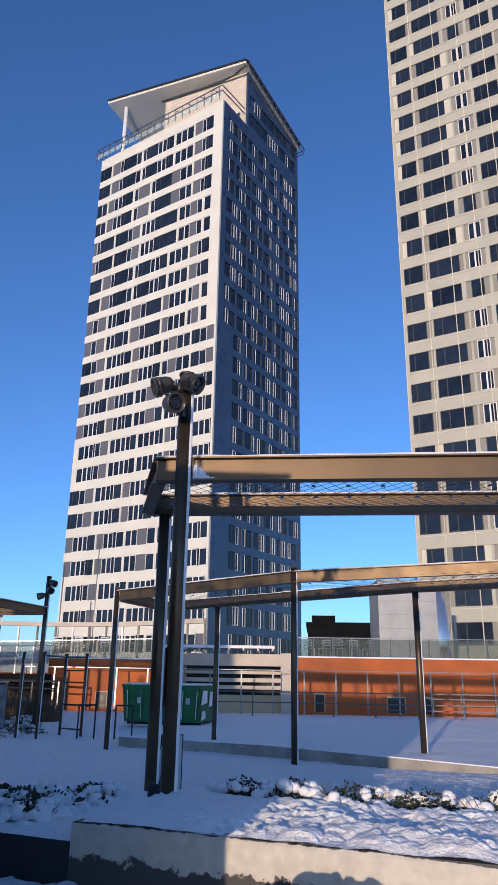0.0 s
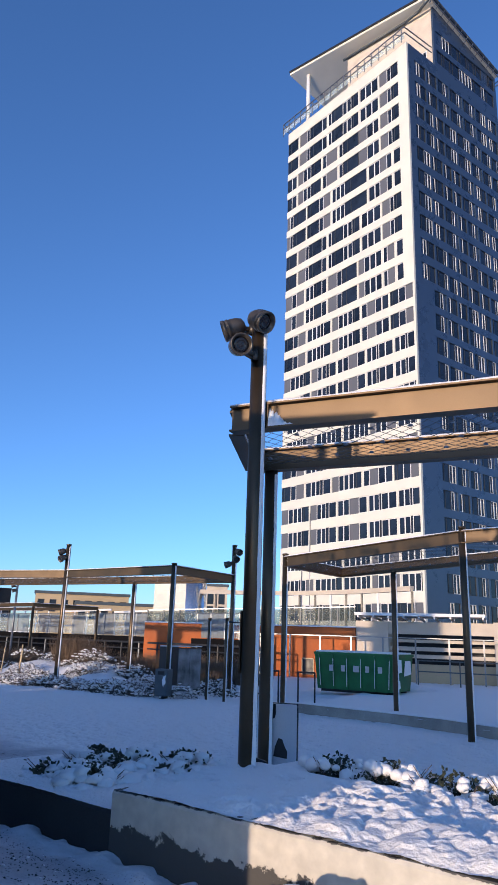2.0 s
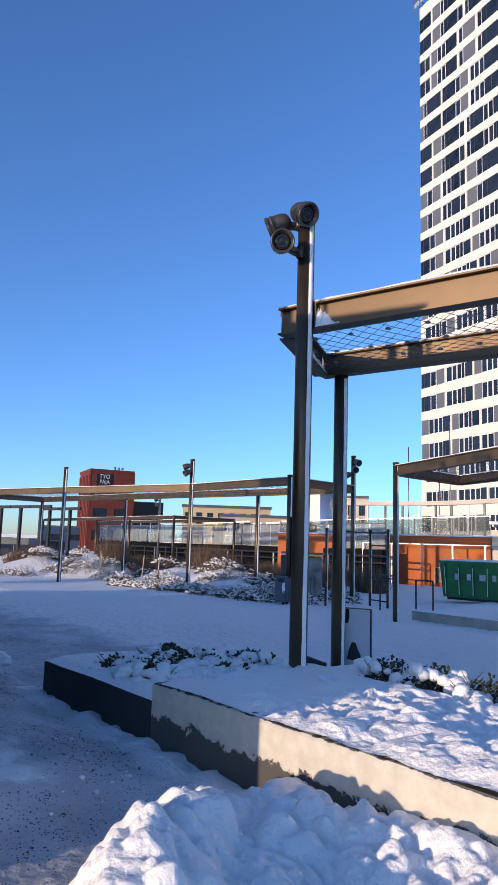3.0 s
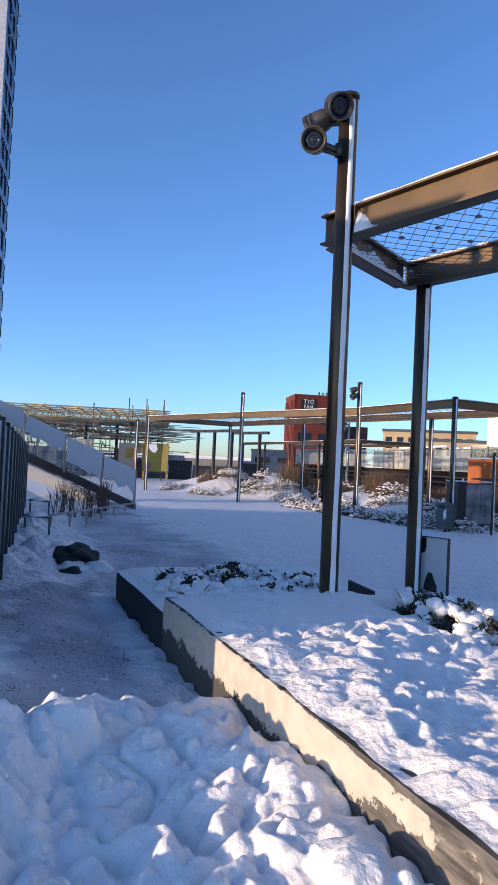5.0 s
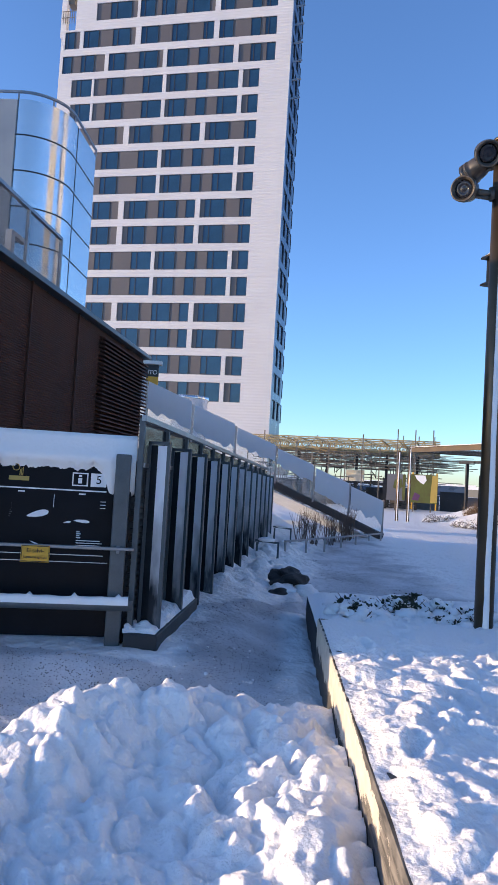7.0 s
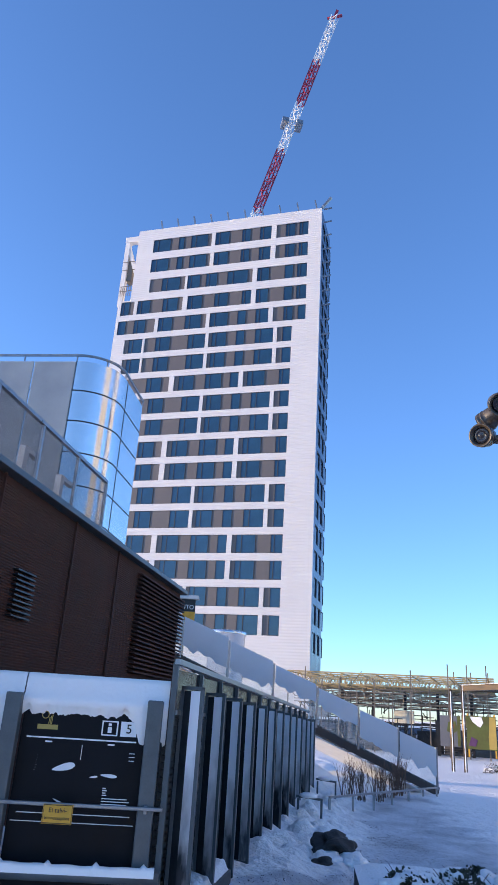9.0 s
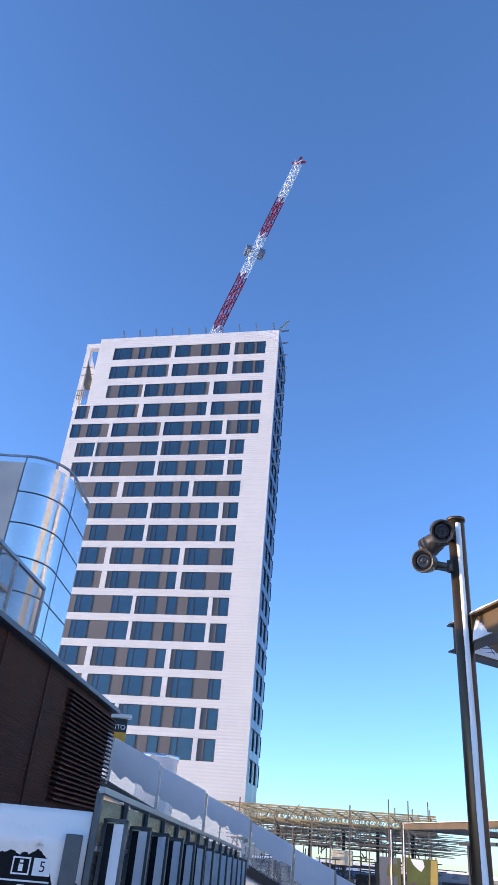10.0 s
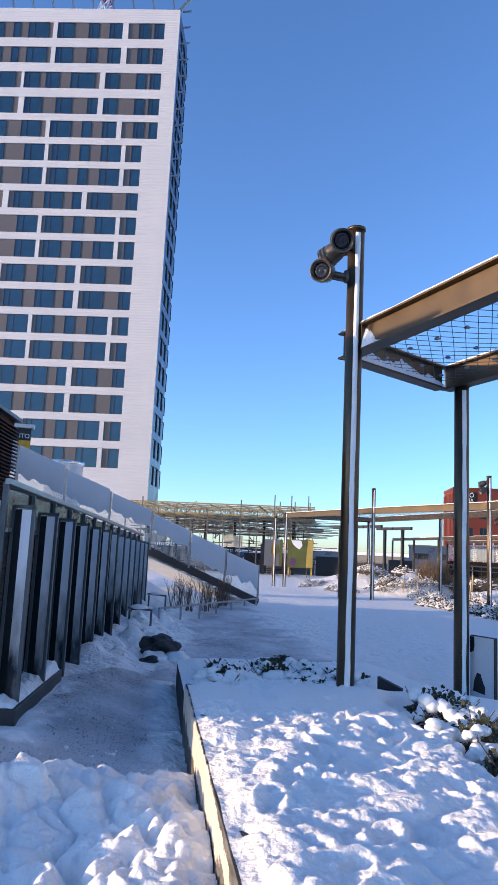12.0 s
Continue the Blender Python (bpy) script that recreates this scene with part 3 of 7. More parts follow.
def lumpy(s0, s1, b0, b1, step, base, balls, seed, dents=0):
    """A snow surface over the strip s0..s1 along and b0..b1 across the planter wall: a base form with lumps and footprints."""
    ss, bs = np.arange(s0, s1 + step / 2, step), np.arange(b0, b1 + step / 2, step)
    gs, gb = np.meshgrid(ss, bs)
    px = WALL_B.x + gs * RUN.x + gb * SIDE.x
    py = WALL_B.y + gs * RUN.y + gb * SIDE.y
    z = np.array([base(float(x), float(y), float(s), float(b)) for x, y, s, b in zip(px.ravel(), py.ravel(), gs.ravel(), gb.ravel())]).reshape(gs.shape)
    r = random.Random(seed)
    # two fields that bend each lump out of round
    wx = np.array([noise.noise(Vector((x * 9, y * 9, 1))) for x, y in zip(px.ravel(), py.ravel())]).reshape(gs.shape)
    wy = np.array([noise.noise(Vector((x * 9, y * 9, 8))) for x, y in zip(px.ravel(), py.ravel())]).reshape(gs.shape)
    for count, r0, r1, high, where in balls:
        ground_now = z.copy()
        for _ in range(count):
            s, b, rad = r.uniform(s0, s1), r.uniform(b0, b1), r.uniform(r0, r1)
            if r.random() > where(s, b):
                continue
            squash, a, sink = r.uniform(0.6, 1.0), r.uniform(0, 3.14), r.uniform(0.35, 0.8)
            i0, i1 = max(0, int((s - rad * 1.8 - s0) / step)), int((s + rad * 1.8 - s0) / step) + 2
            j0, j1 = max(0, int((b - rad * 1.8 - b0) / step)), int((b + rad * 1.8 - b0) / step) + 2
            here = (slice(j0, j1), slice(i0, i1))
            ds, db = gs[here] - s + rad * 0.32 * wx[here], gb[here] - b + rad * 0.32 * wy[here]
            u, v = ds * math.cos(a) + db * math.sin(a), (db * math.cos(a) - ds * math.sin(a)) / squash
            q = u * u + v * v
            at = ground_now[min(z.shape[0] - 1, int((b - b0) / step)), min(z.shape[1] - 1, int((s - s0) / step))]
            h = at + (np.sqrt(np.clip(rad * rad - q, 0, None)) - sink * rad) * high
            z[here] = np.where(q < rad * rad, np.maximum(z[here], h), z[here])
        # settle the edges a little
        soft = z.copy()
        soft[1:-1, 1:-1] = (z[1:-1, 1:-1] * 2 + z[:-2, 1:-1] + z[2:, 1:-1] + z[1:-1, :-2] + z[1:-1, 2:]) / 6
        z = soft
    for _ in range(dents):
        s, b, a = r.uniform(s0 + 0.9, s1), r.uniform(0.25, 1.7), r.uniform(-0.6, 0.6)
        ds, db = gs - s, gb - b
        u, v = ds * math.cos(a) + db * math.sin(a), db * math.cos(a) - ds * math.sin(a)
        q = (u / 0.125) ** 2 + (v / 0.06) ** 2
        z -= 0.042 * np.exp(-q ** 2) - 0.014 * np.exp(-((np.sqrt(q) - 1.45) / 0.3) ** 2)
    rough = np.array([noise.noise(Vector((x * 17, y * 17, 3))) + 0.6 * noise.noise(Vector((x * 37, y * 37, 5))) for x, y in zip(px.ravel(), py.ravel())]).reshape(gs.shape)
    return px, py, z + 0.004 * rough, gs, gb


def puffs(x, y, k):
    """Billowing clods of loose snow: rounded tops with creases between, at four sizes."""
    v = Vector((x, y, k))
    w = v + 0.05 * noise.noise_vector(v * 5.0)
    def swell(f):
        return 1 - math.exp(-4.0 * abs(noise.noise(w * f)))
    return 0.125 * swell(3.0) + 0.085 * swell(6.5) + 0.036 * swell(14.0) + 0.015 * swell(30.0) + 0.010 * noise.noise(w * 55.0)


def sheet(name, px, py, z, material, keep=None):
    ny, nx = z.shape
    fs = [(j * nx + i, j * nx + i + 1, (j + 1) * nx + i + 1, (j + 1) * nx + i) for j in range(ny - 1) for i in range(nx - 1) if keep is None or keep[j, i]]
    me = bpy.data.meshes.new(name)
    me.from_pydata(np.stack([px.ravel(), py.ravel(), z.ravel()], 1).tolist(), [], fs)
    me.polygons.foreach_set("use_smooth", [True] * len(me.polygons))
    me.materials.append(material)
    return new(name, me)


def cover_base(x, y, s, b):
    top = 0.345 + 0.155 * smooth(-0.02, 0.06, s)
    z = top + 0.03 * noise.noise(Vector((x * 0.9, y * 0.9, 5))) + 0.03 * smooth(0.03, 0.25, b) + 0.03 * noise.noise(Vector((x * 2.6, y * 2.6, 2))) * smooth(0.4, 1.2, s)
    z = max(z, top - 0.005) if b < 0.2 else z
    rim = b + 0.12 * noise.noise(Vector((x * 1.5, y * 1.5, 8)))
    z -= (top - 0.10) * smooth(1.66, 2.0, rim) * smooth(-0.2, 0.9, s)
    z -= 0.16 * smooth(2.7, 3.4, b) * smooth(-0.2, 0.9, s)
    z += (0.42 * puffs(x * 1.3, y * 1.3, 3.0) + 0.05 * noise.noise(Vector((x * 1.6, y * 1.6, 6))) - 0.045) * trampled(s, b)
    if s < 0.4:
        z -= 0.27 * smooth(2.3, 3.6, b) * smooth(0.4, -0.6, s)
    return z


def trampled(s, b):
    return smooth(0.55, 1.3, s - 0.25 * b) * smooth(2.0, 1.6, b) * smooth(0.02, 0.12, b)


def crumbly(s, b):
    return trampled(s, b) * smooth(-0.35, 0.25, noise.noise(Vector((s * 2.2, b * 2.2, 4))))


px, py, z, gs, gb = lumpy(-2.3, 9.1, 0.02, 3.5, 0.0125, cover_base, ((90, 0.10, 0.2, 0.3, trampled), (1500, 0.025, 0.06, 0.5, crumbly), (19000, 0.011, 0.026, 0.9, crumbly)), 5, 70)
lip = gb < 0.10
z[lip] = np.minimum(z[lip], (np.where(gs > 0.02, 0.50, 0.345) + 0.25 * (gb + 0.03))[lip])
tagged(sheet("snow_cover", px, py, z, M_LUMP), "lumpy trampled snow lying in the planter", "snow", kind="structure")


# ---- the shovelled bank beside the planter ----
def bank_out(x):
    """How much farther the bank reaches out from the wall at its thick end."""
    return 0.75 * smooth(1.0, 2.6, x)


def bank_base(x, y, s, b):
    west = x + 0.22 * noise.noise(Vector((y * 1.7, x, 2))) - 0.10 * smooth(-0.9, -0.2, b) - 0.25 * smooth(-1.0, -1.8, b)
    out = b + bank_out(x)
    edge = smooth(0.45, 1.15, west) * smooth(-2.2, -1.6, out + 0.22 * noise.noise(Vector((x * 1.5, 1, 4)))) * smooth(6.2, 4.2, x)
    crest = 0.27 + 0.17 * math.exp(-((out + 1.30) / 0.38) ** 2) + (0.03 + 0.07 * smooth(1.5, 2.6, x)) * math.exp(-((b + 0.15) / 0.35) ** 2) - 0.07 * smooth(1.35, 2.3, x) * smooth(-0.3, -0.7, b) - 0.03 * smooth(2.0, 5.0, x)
    crest += 0.06 * math.exp(-((x - 1.25) / 0.4) ** 2) * smooth(-0.5, -1.0, b)
    return -0.08 + edge * (crest - 0.11 + 0.07 * noise.noise(Vector((x * 1.5, y * 1.5, 0))) + puffs(x, y, 0.0) * (0.45 + 0.55 * smooth(0.0, -0.2, b)) + 0.04 * smooth(-0.2, 0.0, b))


def on_bank(s, b):
    x = WALL_B.x + s * RUN.x + b * SIDE.x
    return smooth(0.6, 1.15, x - 0.25 * smooth(-1.0, -1.8, b)) * smooth(-2.1, -1.7, b + bank_out(x)) * smooth(6.0, 5.0, x) * smooth(-0.04, -0.16, b)


def clods(s, b):
    return on_bank(s, b) * smooth(-0.05, 0.4, noise.noise(Vector((s * 2.6, b * 2.6, 9))))


px, py, z, gs, gb = lumpy(0.2, 7.3, -3.3, -0.004, 0.0112, bank_base, ((60, 0.10, 0.18, 0.45, on_bank), (500, 0.035, 0.08, 0.5, clods), (9000, 0.012, 0.032, 0.8, clods)), 9)
tagged(sheet("snow_bank", px, py, z, M_LUMP, z[:-1, :-1] > -0.06), "shovelled bank of soft lumpy snow beside the planter", "snow bank")


# crumbs of snow kicked over the path round the bank
r = random.Random(77)
bm = bmesh.new()
for k in range(90):
    x, y = r.uniform(-1.0, 1.1), r.uniform(-4.3, -1.6)
    b, along = wall_side(x, y)
    f = (Vector((x, y, 0)) - LOUVRE).dot(LOUVRE_OUT)
    if b > -0.1 or f < 0.35:
        continue
    s = r.uniform(0.006, 0.016) * (1.5 if r.random() < 0.1 else 1)
    blob(bm, (x, y, ground_z(x, y) + 0.2 * s), s, 1, 0.5, 0.7, k)
solid("snow_crumbs", bm, M_LUMP, "small crumbs of snow scattered over the path", "snow", kind="stuff")


# black grit strewn over the path
r = random.Random(78)
vs, fs = [], []
for k in range(26000):
    x, y = r.uniform(-9.0, 1.0), r.uniform(-4.4, 1.6)
    b, along = wall_side(x, y)
    if b > (-0.12 if x > -2.8 else 9) or trodden(x, y) < 0.6 or noise.noise(Vector((x * 1.3, y * 1.3, 15))) < r.uniform(-0.5, 0.35):
        continue
    c, q = Vector((x, y, ground_z(x, y) + 0.004)), r.uniform(0.003, 0.0075) * (1.5 if r.random() < 0.1 else 1)
    turn, i = r.uniform(0, 6.28), len(vs)
    vs += [tuple(c + Vector((q * 1.4 * math.cos(turn + j * 2.1), q * math.sin(turn + j * 2.1), 0))) for j in range(3)] + [tuple(c + Vector((0, 0, q * 0.9)))]
    fs += [(i, i + 1, i + 3), (i + 1, i + 2, i + 3), (i + 2, i, i + 3)]
me = bpy.data.meshes.new("grit")
me.from_pydata(vs, [], fs)
me.materials.append(M_ROCK)
tagged(new("grit", me), "black grit strewn over the trodden snow", "grit", kind="stuff")


# ---- pergolas ----
def snow_strip(bm, c, r, z0, z1, mid, half, seed):
    """Wind-blown snow sticking to one side of a post: mid and half are degrees round it."""
    n = max(3, int((z1 - z0) / 0.09))
    rows = []
    for i in range(n + 1):
        z = z0 + (z1 - z0) * i / n
        w = half * (1 + 0.25 * noise.noise(Vector((seed, 0, z * 2.5))) + 0.12 * noise.noise(Vector((seed, 5, z * 9))))
        k = mid + 5 * noise.noise(Vector((seed, 9, z * 1.4)))
        th = 0.012 + 0.006 * noise.noise(Vector((seed, 3, z * 5)))
        row = []
        for a, t in ((-w, 0.001), (-0.55 * w, th), (0, th * 1.3), (0.55 * w, th), (w, 0.001)):
            g = radians(k + a)
            row.append(bm.verts.new((c[0] + (r + t) * math.cos(g), c[1] + (r + t) * math.sin(g), z)))
        rows.append(row)
    for p, q in zip(rows, rows[1:]):
        for j in range(4):
            bm.faces.new((p[j], p[j + 1], q[j + 1], q[j])).smooth = True


def post(parent, x, y, z0, z1, r, seed, snowy=True, name="post", mid=-19):
    bm = bmesh.new()
    tube(bm, (x, y, z0), (x, y, z1), r, 20)
    lathe(bm, ((r, 0), (r + 0.012, 0.004), (r + 0.012, 0.03), (r * 0.6, 0.045)), pose(x, y, z1 - 0.002), 20)
    lathe(bm, ((r + 0.05, 0), (r + 0.05, 0.015), (r + 0.004, 0.018)), pose(x, y, z0 + 0.03), 20)
    p = part(name, bm, M_POST, parent)
    if snowy:
        bm = bmesh.new()
        snow_strip(bm, (x, y), r, z0 + 0.05, z1 - 0.05, mid, 17, seed)
        part("snow_strip", bm, M_SNOW, p, "snow blown against the post")
    return p


def i_beam(parent, a, b, top, high=0.29, wide=0.17, name="beam", snow=True):
    """A steel beam with flanges; its upper face lies at top, or at the third number of its ends."""
    a, b = [Vector((p[0], p[1], p[2] - top if len(p) > 2 else 0)) for p in (a, b)]
    bm = bmesh.new()
    d = (b - a).normalized()
    s = Vector((-d.y, d.x, 0)).normalized()
    t, w, e = 0.018, wide / 2, 0.015
    outline = ((-w, 0), (w, 0), (w, -t), (e, -t), (e, t - high), (w, t - high), (w, -high), (-w, -high), (-w, t - high), (-e, t - high), (-e, -t), (-w, -t))
    rings = [[bm.verts.new(c + s * x + Vector((0, 0, top + z))) for x, z in outline] for c in (a, b)]
    for i in range(12):
        bm.faces.new((rings[0][i], rings[0][(i + 1) % 12], rings[1][(i + 1) % 12], rings[1][i]))
    bm.faces.new(rings[0][::-1])
    bm.faces.new(rings[1])
    ob = part(name, bm, M_BRONZE, parent)
    if snow:
        bm = bmesh.new()
        n = max(4, int((b - a).length / 0.2))
        d = (b - a).normalized()
        s = Vector((-d.y, d.x, 0))
        rows = []
        for i in range(n + 1):
            c = a + (b - a) * i / n
            h = 0.022 + 0.012 * noise.noise(c * 2)
            rows.append([bm.verts.new(c + s * k * wide / 2 * 0.97 + Vector((0, 0, top + hh))) for k, hh in ((-1, 0), (-0.85, h), (0.85, h), (1, 0))])
        for p, q in zip(rows, rows[1:]):
            for j in range(3):
                bm.faces.new((p[j], p[j + 1], q[j + 1], q[j])).smooth = True
        part("snow_cap", bm, M_SNOW, ob, "thin cap of snow")
    return ob


def net(parent, quad, z, cell=0.10, label="sagging wire-rope net with small clips"):
    """A diamond net of wire rope between four corners, with clips on its crossings."""
    a, b, c, d = [Vector((p[0], p[1], z + (p[2] if len(p) > 2 else 0))) for p in quad]
    nu, nv = int((b - a).length / (cell * 1.7)), max(4, int((d - a).length / cell))

    def at(u, v):
        p = (a * (1 - u) + b * u) * (1 - v) + (d * (1 - u) + c * u) * v
        return p - Vector((0, 0, 0.05 * math.sin(math.pi * v) * math.sin(math.pi * u) ** 0.3))
    vs, fs = [], []

    def wire(p, q, r):
        w = (q - p).normalized()
        s = w.orthogonal().normalized() * r
        t = w.cross(s).normalized() * r
        k = len(vs)
        for e in (p, q):
            vs.extend([tuple(e + s), tuple(e - s * 0.5 + t * 0.87), tuple(e - s * 0.5 - t * 0.87)])
        for i in range(3):
            fs.append((k + i, k + (i + 1) % 3, k + 3 + (i + 1) % 3, k + 3 + i))
    for j in range(nv):
        for i in range(nu):
            u0, u1, um = i / nu, (i + 1) / nu, (i + 0.5) / nu
            v0, v1 = j / nv, (j + 1) / nv
            if j % 2:
                wire(at(um, v0), at(u0, v1), 0.0035)
                wire(at(um, v0), at(u1, v1), 0.0035)
            else:
                wire(at(u0, v0), at(um, v1), 0.0035)
                wire(at(u1, v0), at(um, v1), 0.0035)
    me = bpy.data.meshes.new("wire_net")
    me.from_pydata(vs, [], fs)
    me.materials.append(M_NET)
    ob = new("wire_net", me)
    ob.parent = parent
    tagged(ob, label, kind="stuff")
    cm = bmesh.new()
    lathe(cm, ((0.02, -0.008), (0.034, 0), (0.02, 0.016), (0.006, 0.02)), Matrix(), 8)
    clip = mesh_of("clip", cm, M_STEEL)
    step = 0.42
    n = int((b - a).length / step)
    for i in range(n):
        for k, v in enumerate((0.2, 0.5, 0.8)):
            o = new("clip", clip)
            o.parent = parent
            o.location = at((i + 0.5 + 0.3 * (k % 2)) / n, v)
    return ob


def spotlight(parent, at, aim, arm_to, r=0.1):
    """A round floodlight head with a dome back, ridged rim and recessed lens, on a short arm."""
    m = look(at, Vector(at) + Vector(aim)) @ pose(0, 0, 0, 180, 0, 0)
    bm = bmesh.new()
    lathe(bm, ((0.02, -0.16), (0.05, -0.155), (0.085, -0.13), (0.105, -0.08), (0.112, -0.02), (0.112, 0.02), (0.120, 0.022), (0.120, 0.045),
               (0.113, 0.048), (0.113, 0.06), (0.122, 0.063), (0.122, 0.10), (0.108, 0.102), (0.104, 0.085), (0.09, 0.08), (0.09, 0.05)), m, 28)
    head = part("lamp_head", bm, M_HEAD, parent, "round bronze floodlight head")
    bm = bmesh.new()
    lathe(bm, ((0.089, 0.055), (0.08, 0.066), (0.05, 0.075), (0.045, 0.07), (0.03, 0.07), (0.01, 0.078)), m, 24)
    part("lens", bm, M_LENS, head, "dark glass lens")
    bm = bmesh.new()
    back = m @ Vector((0, 0, -0.04))
    tube(bm, back, arm_to, 0.036, 12, 0.03)
    tube(bm, Vector(arm_to) - Vector((0, 0, 0.06)), Vector(arm_to) + Vector((0, 0, 0.06)), 0.04, 12)
    tube(bm, back - Vector((0, 0, 0.05)), Vector(arm_to) - Vector((0, 0, 0.05)), 0.016, 8)
    part("arm", bm, M_HEAD, head)
    return head


perg = thing("pergola", pose(0, 0, 0), "bronze-painted steel pergola with wire net, snow on its beams", "pergola", "pergolas")
BEAM_TOP = 4.16
pole = post(perg, 0, 0, 0.02, 5.2, 0.088, 1.0)
pole.name = "lamp_post"
spotlight(pole.parent, (-0.09, -0.335, 4.71), (0.62, -0.75, -0.22), (-0.02, -0.085, 4.68))
spotlight(pole.parent, (0.12, -0.26, 5.00), (0.80, -0.28, -0.48), (0.02, -0.085, 5.02))
spotlight(pole.parent, (-0.29, -0.13, 5.02), (-0.90, -0.35, -0.35), (-0.085, -0.02, 5.03))
bm = bmesh.new()
box(bm, -0.10, -0.085, -0.05, 0.05, 1.35, 1.95)
part("hatch", bm, M_BRONZE, perg, "service hatch plate")
post(perg, -0.6, 1.95, 0.02, BEAM_TOP - 0.29, 0.088, 2.0)
post(perg, 7.0, 0.08, 0.02, BEAM_TOP - 0.29, 0.088, 3.0)
post(perg, 7.0, 1.9, 0.02, BEAM_TOP - 0.29, 0.088, 4.0)
i_beam(perg, (-0.34, 0.10), (7.5, 0.10), BEAM_TOP)
def web_snow(parent, a, b, out, heights, seed, label):
    """Snow driven against a beam's web between a and b, thickest at its foot, with a ragged upper edge."""
    sb, rows, n = bmesh.new(), [], len(heights) * 8
    a, b, out = Vector(a), Vector(b), Vector(out)
    for i in range(n + 1):
        t = i / n
        k = min(len(heights) - 2, int(t * (len(heights) - 1)))
        h = heights[k] + (heights[k + 1] - heights[k]) * (t * (len(heights) - 1) - k)
        h = max(0.012, h * (1 + 0.45 * noise.noise(Vector((seed, t * 9, 0))) + 0.25 * noise.noise(Vector((seed, t * 31, 3)))))
        c = a.lerp(b, t)
        rows.append([sb.verts.new(c + out * o + Vector((0, 0, u))) for o, u in ((0.066, 0), (0.06, 0.3 * h), (0.04, 0.62 * h), (0.02, 0.9 * h), (0.002, h))])
    for p, q in zip(rows, rows[1:]):
        for j in range(4):
            sb.faces.new((p[j], p[j + 1], q[j + 1], q[j])).smooth = True
    return part("snow_drift", sb, M_SNOW, parent, label)


web_snow(perg, (0.116, 0.084, BEAM_TOP - 0.271), (0.40, 0.084, BEAM_TOP - 0.271), (0, -1, 0), (0.23, 0.17, 0.12, 0.05, 0.03, 0.015), 1.0, "small drift of snow in the beam")
web_snow(perg, (-0.312, 0.22, BEAM_TOP - 0.274), (-0.80, 1.80, BEAM_TOP - 0.274), (0.955, 0.297, 0), (0.20, 0.16, 0.10, 0.14, 0.17, 0.09, 0.11, 0.05), 4.0, "snow driven against the end beam")
bm = bmesh.new()
box(bm, 0.10, 0.115, 0.02, 0.085, BEAM_TOP - 0.27, BEAM_TOP - 0.02)
part("stiffener", bm, M_BRONZE, perg)
i_beam(perg, (-0.86, 1.92), (7.5, 1.92), BEAM_TOP)
i_beam(perg, (-0.33, 0.19), (-0.84, 1.83), BEAM_TOP - 0.003, name="end_beam")
i_beam(perg, (7.4, 0.19), (7.4, 1.83), BEAM_TOP - 0.003, name="end_beam")
net(perg, ((-0.28, 0.2), (7.3, 0.2), (7.3, 1.82), (-0.75, 1.82)), BEAM_TOP - 0.22)

# the pergola across the yard
perg2 = thing("pergola", pose(0, 0, 0), "bronze steel pergola standing in shade on round posts", "pergola", "pergolas")
T2 = 4.05
front2 = ((-3.68, 10.8, 3.78), (1.08, 8.6, 4.0), (6.5, 7.4, 4.12), (9.5, 6.6, 4.15))
back2 = ((-2.9, 13.4, 3.74), (-1.19, 12.45, 3.78), (4.06, 10.2, 3.97), (9.9, 8.5, 4.1))
for i, (x, y, top) in enumerate(((-3.68, 10.8, 3.83), (1.08, 8.6, 4.06), (-1.19, 12.45, 3.52), (4.06, 10.2, 3.71), (6.5, 7.4, 4.16))):
    post(perg2, x, y, -0.25, top, 0.075, 10 + i)
for line in (front2, back2):
    for a, b in zip(line, line[1:]):
        i_beam(perg2, a, b, T2, 0.26, 0.15)
i_beam(perg2, front2[0], back2[0], T2 - 0.003, 0.26, 0.15, "end_beam")
net(perg2, (front2[0], front2[1], back2[2], back2[0]), -0.2, 0.14)
net(perg2, (front2[1], front2[3], back2[3], back2[2]), -0.2, 0.14)

# the long curved pergola beyond the beds
perg3 = thing("pergola", pose(0, 0, 0), "long curved bronze pergola lit by low sun", "pergola", "pergolas")
T3 = 3.84
front3 = ((-28.4, 13.9), (-20.2, 14.0), (-13.4, 14.3), (-8.3, 13.1), (-7.77, 16.5))
back3 = ((-27.4, 18.6), (-20.3, 17.8), (-12.2, 17.0), (-7.77, 16.5))
for line in (front3, back3):
    for a, b in zip(line, line[1:]):
        i_beam(perg3, a, b, T3, 0.26, 0.16)
i_beam(perg3, front3[0], back3[0], T3 - 0.003, 0.26, 0.16, "end_beam")
for i, (x, y, top) in enumerate(((-28.4, 13.9, 3.85), (-27.4, 18.6, 3.6), (-20.2, 14.0, 4.68), (-20.3, 17.8, 3.6), (-13.4, 14.3, 4.75), (-12.2, 17.0, 3.6), (-8.3, 13.1, 3.88), (-7.77, 16.5, 4.88), (-28.9, 13.5, 3.6))):
    post(perg3, x, y, -0.25, top, 0.085, 30 + i)
for a, b, c, d in zip(front3, front3[1:], back3[1:], back3):
    net(perg3, (a, b, c, d), T3 - 0.2, 0.2)
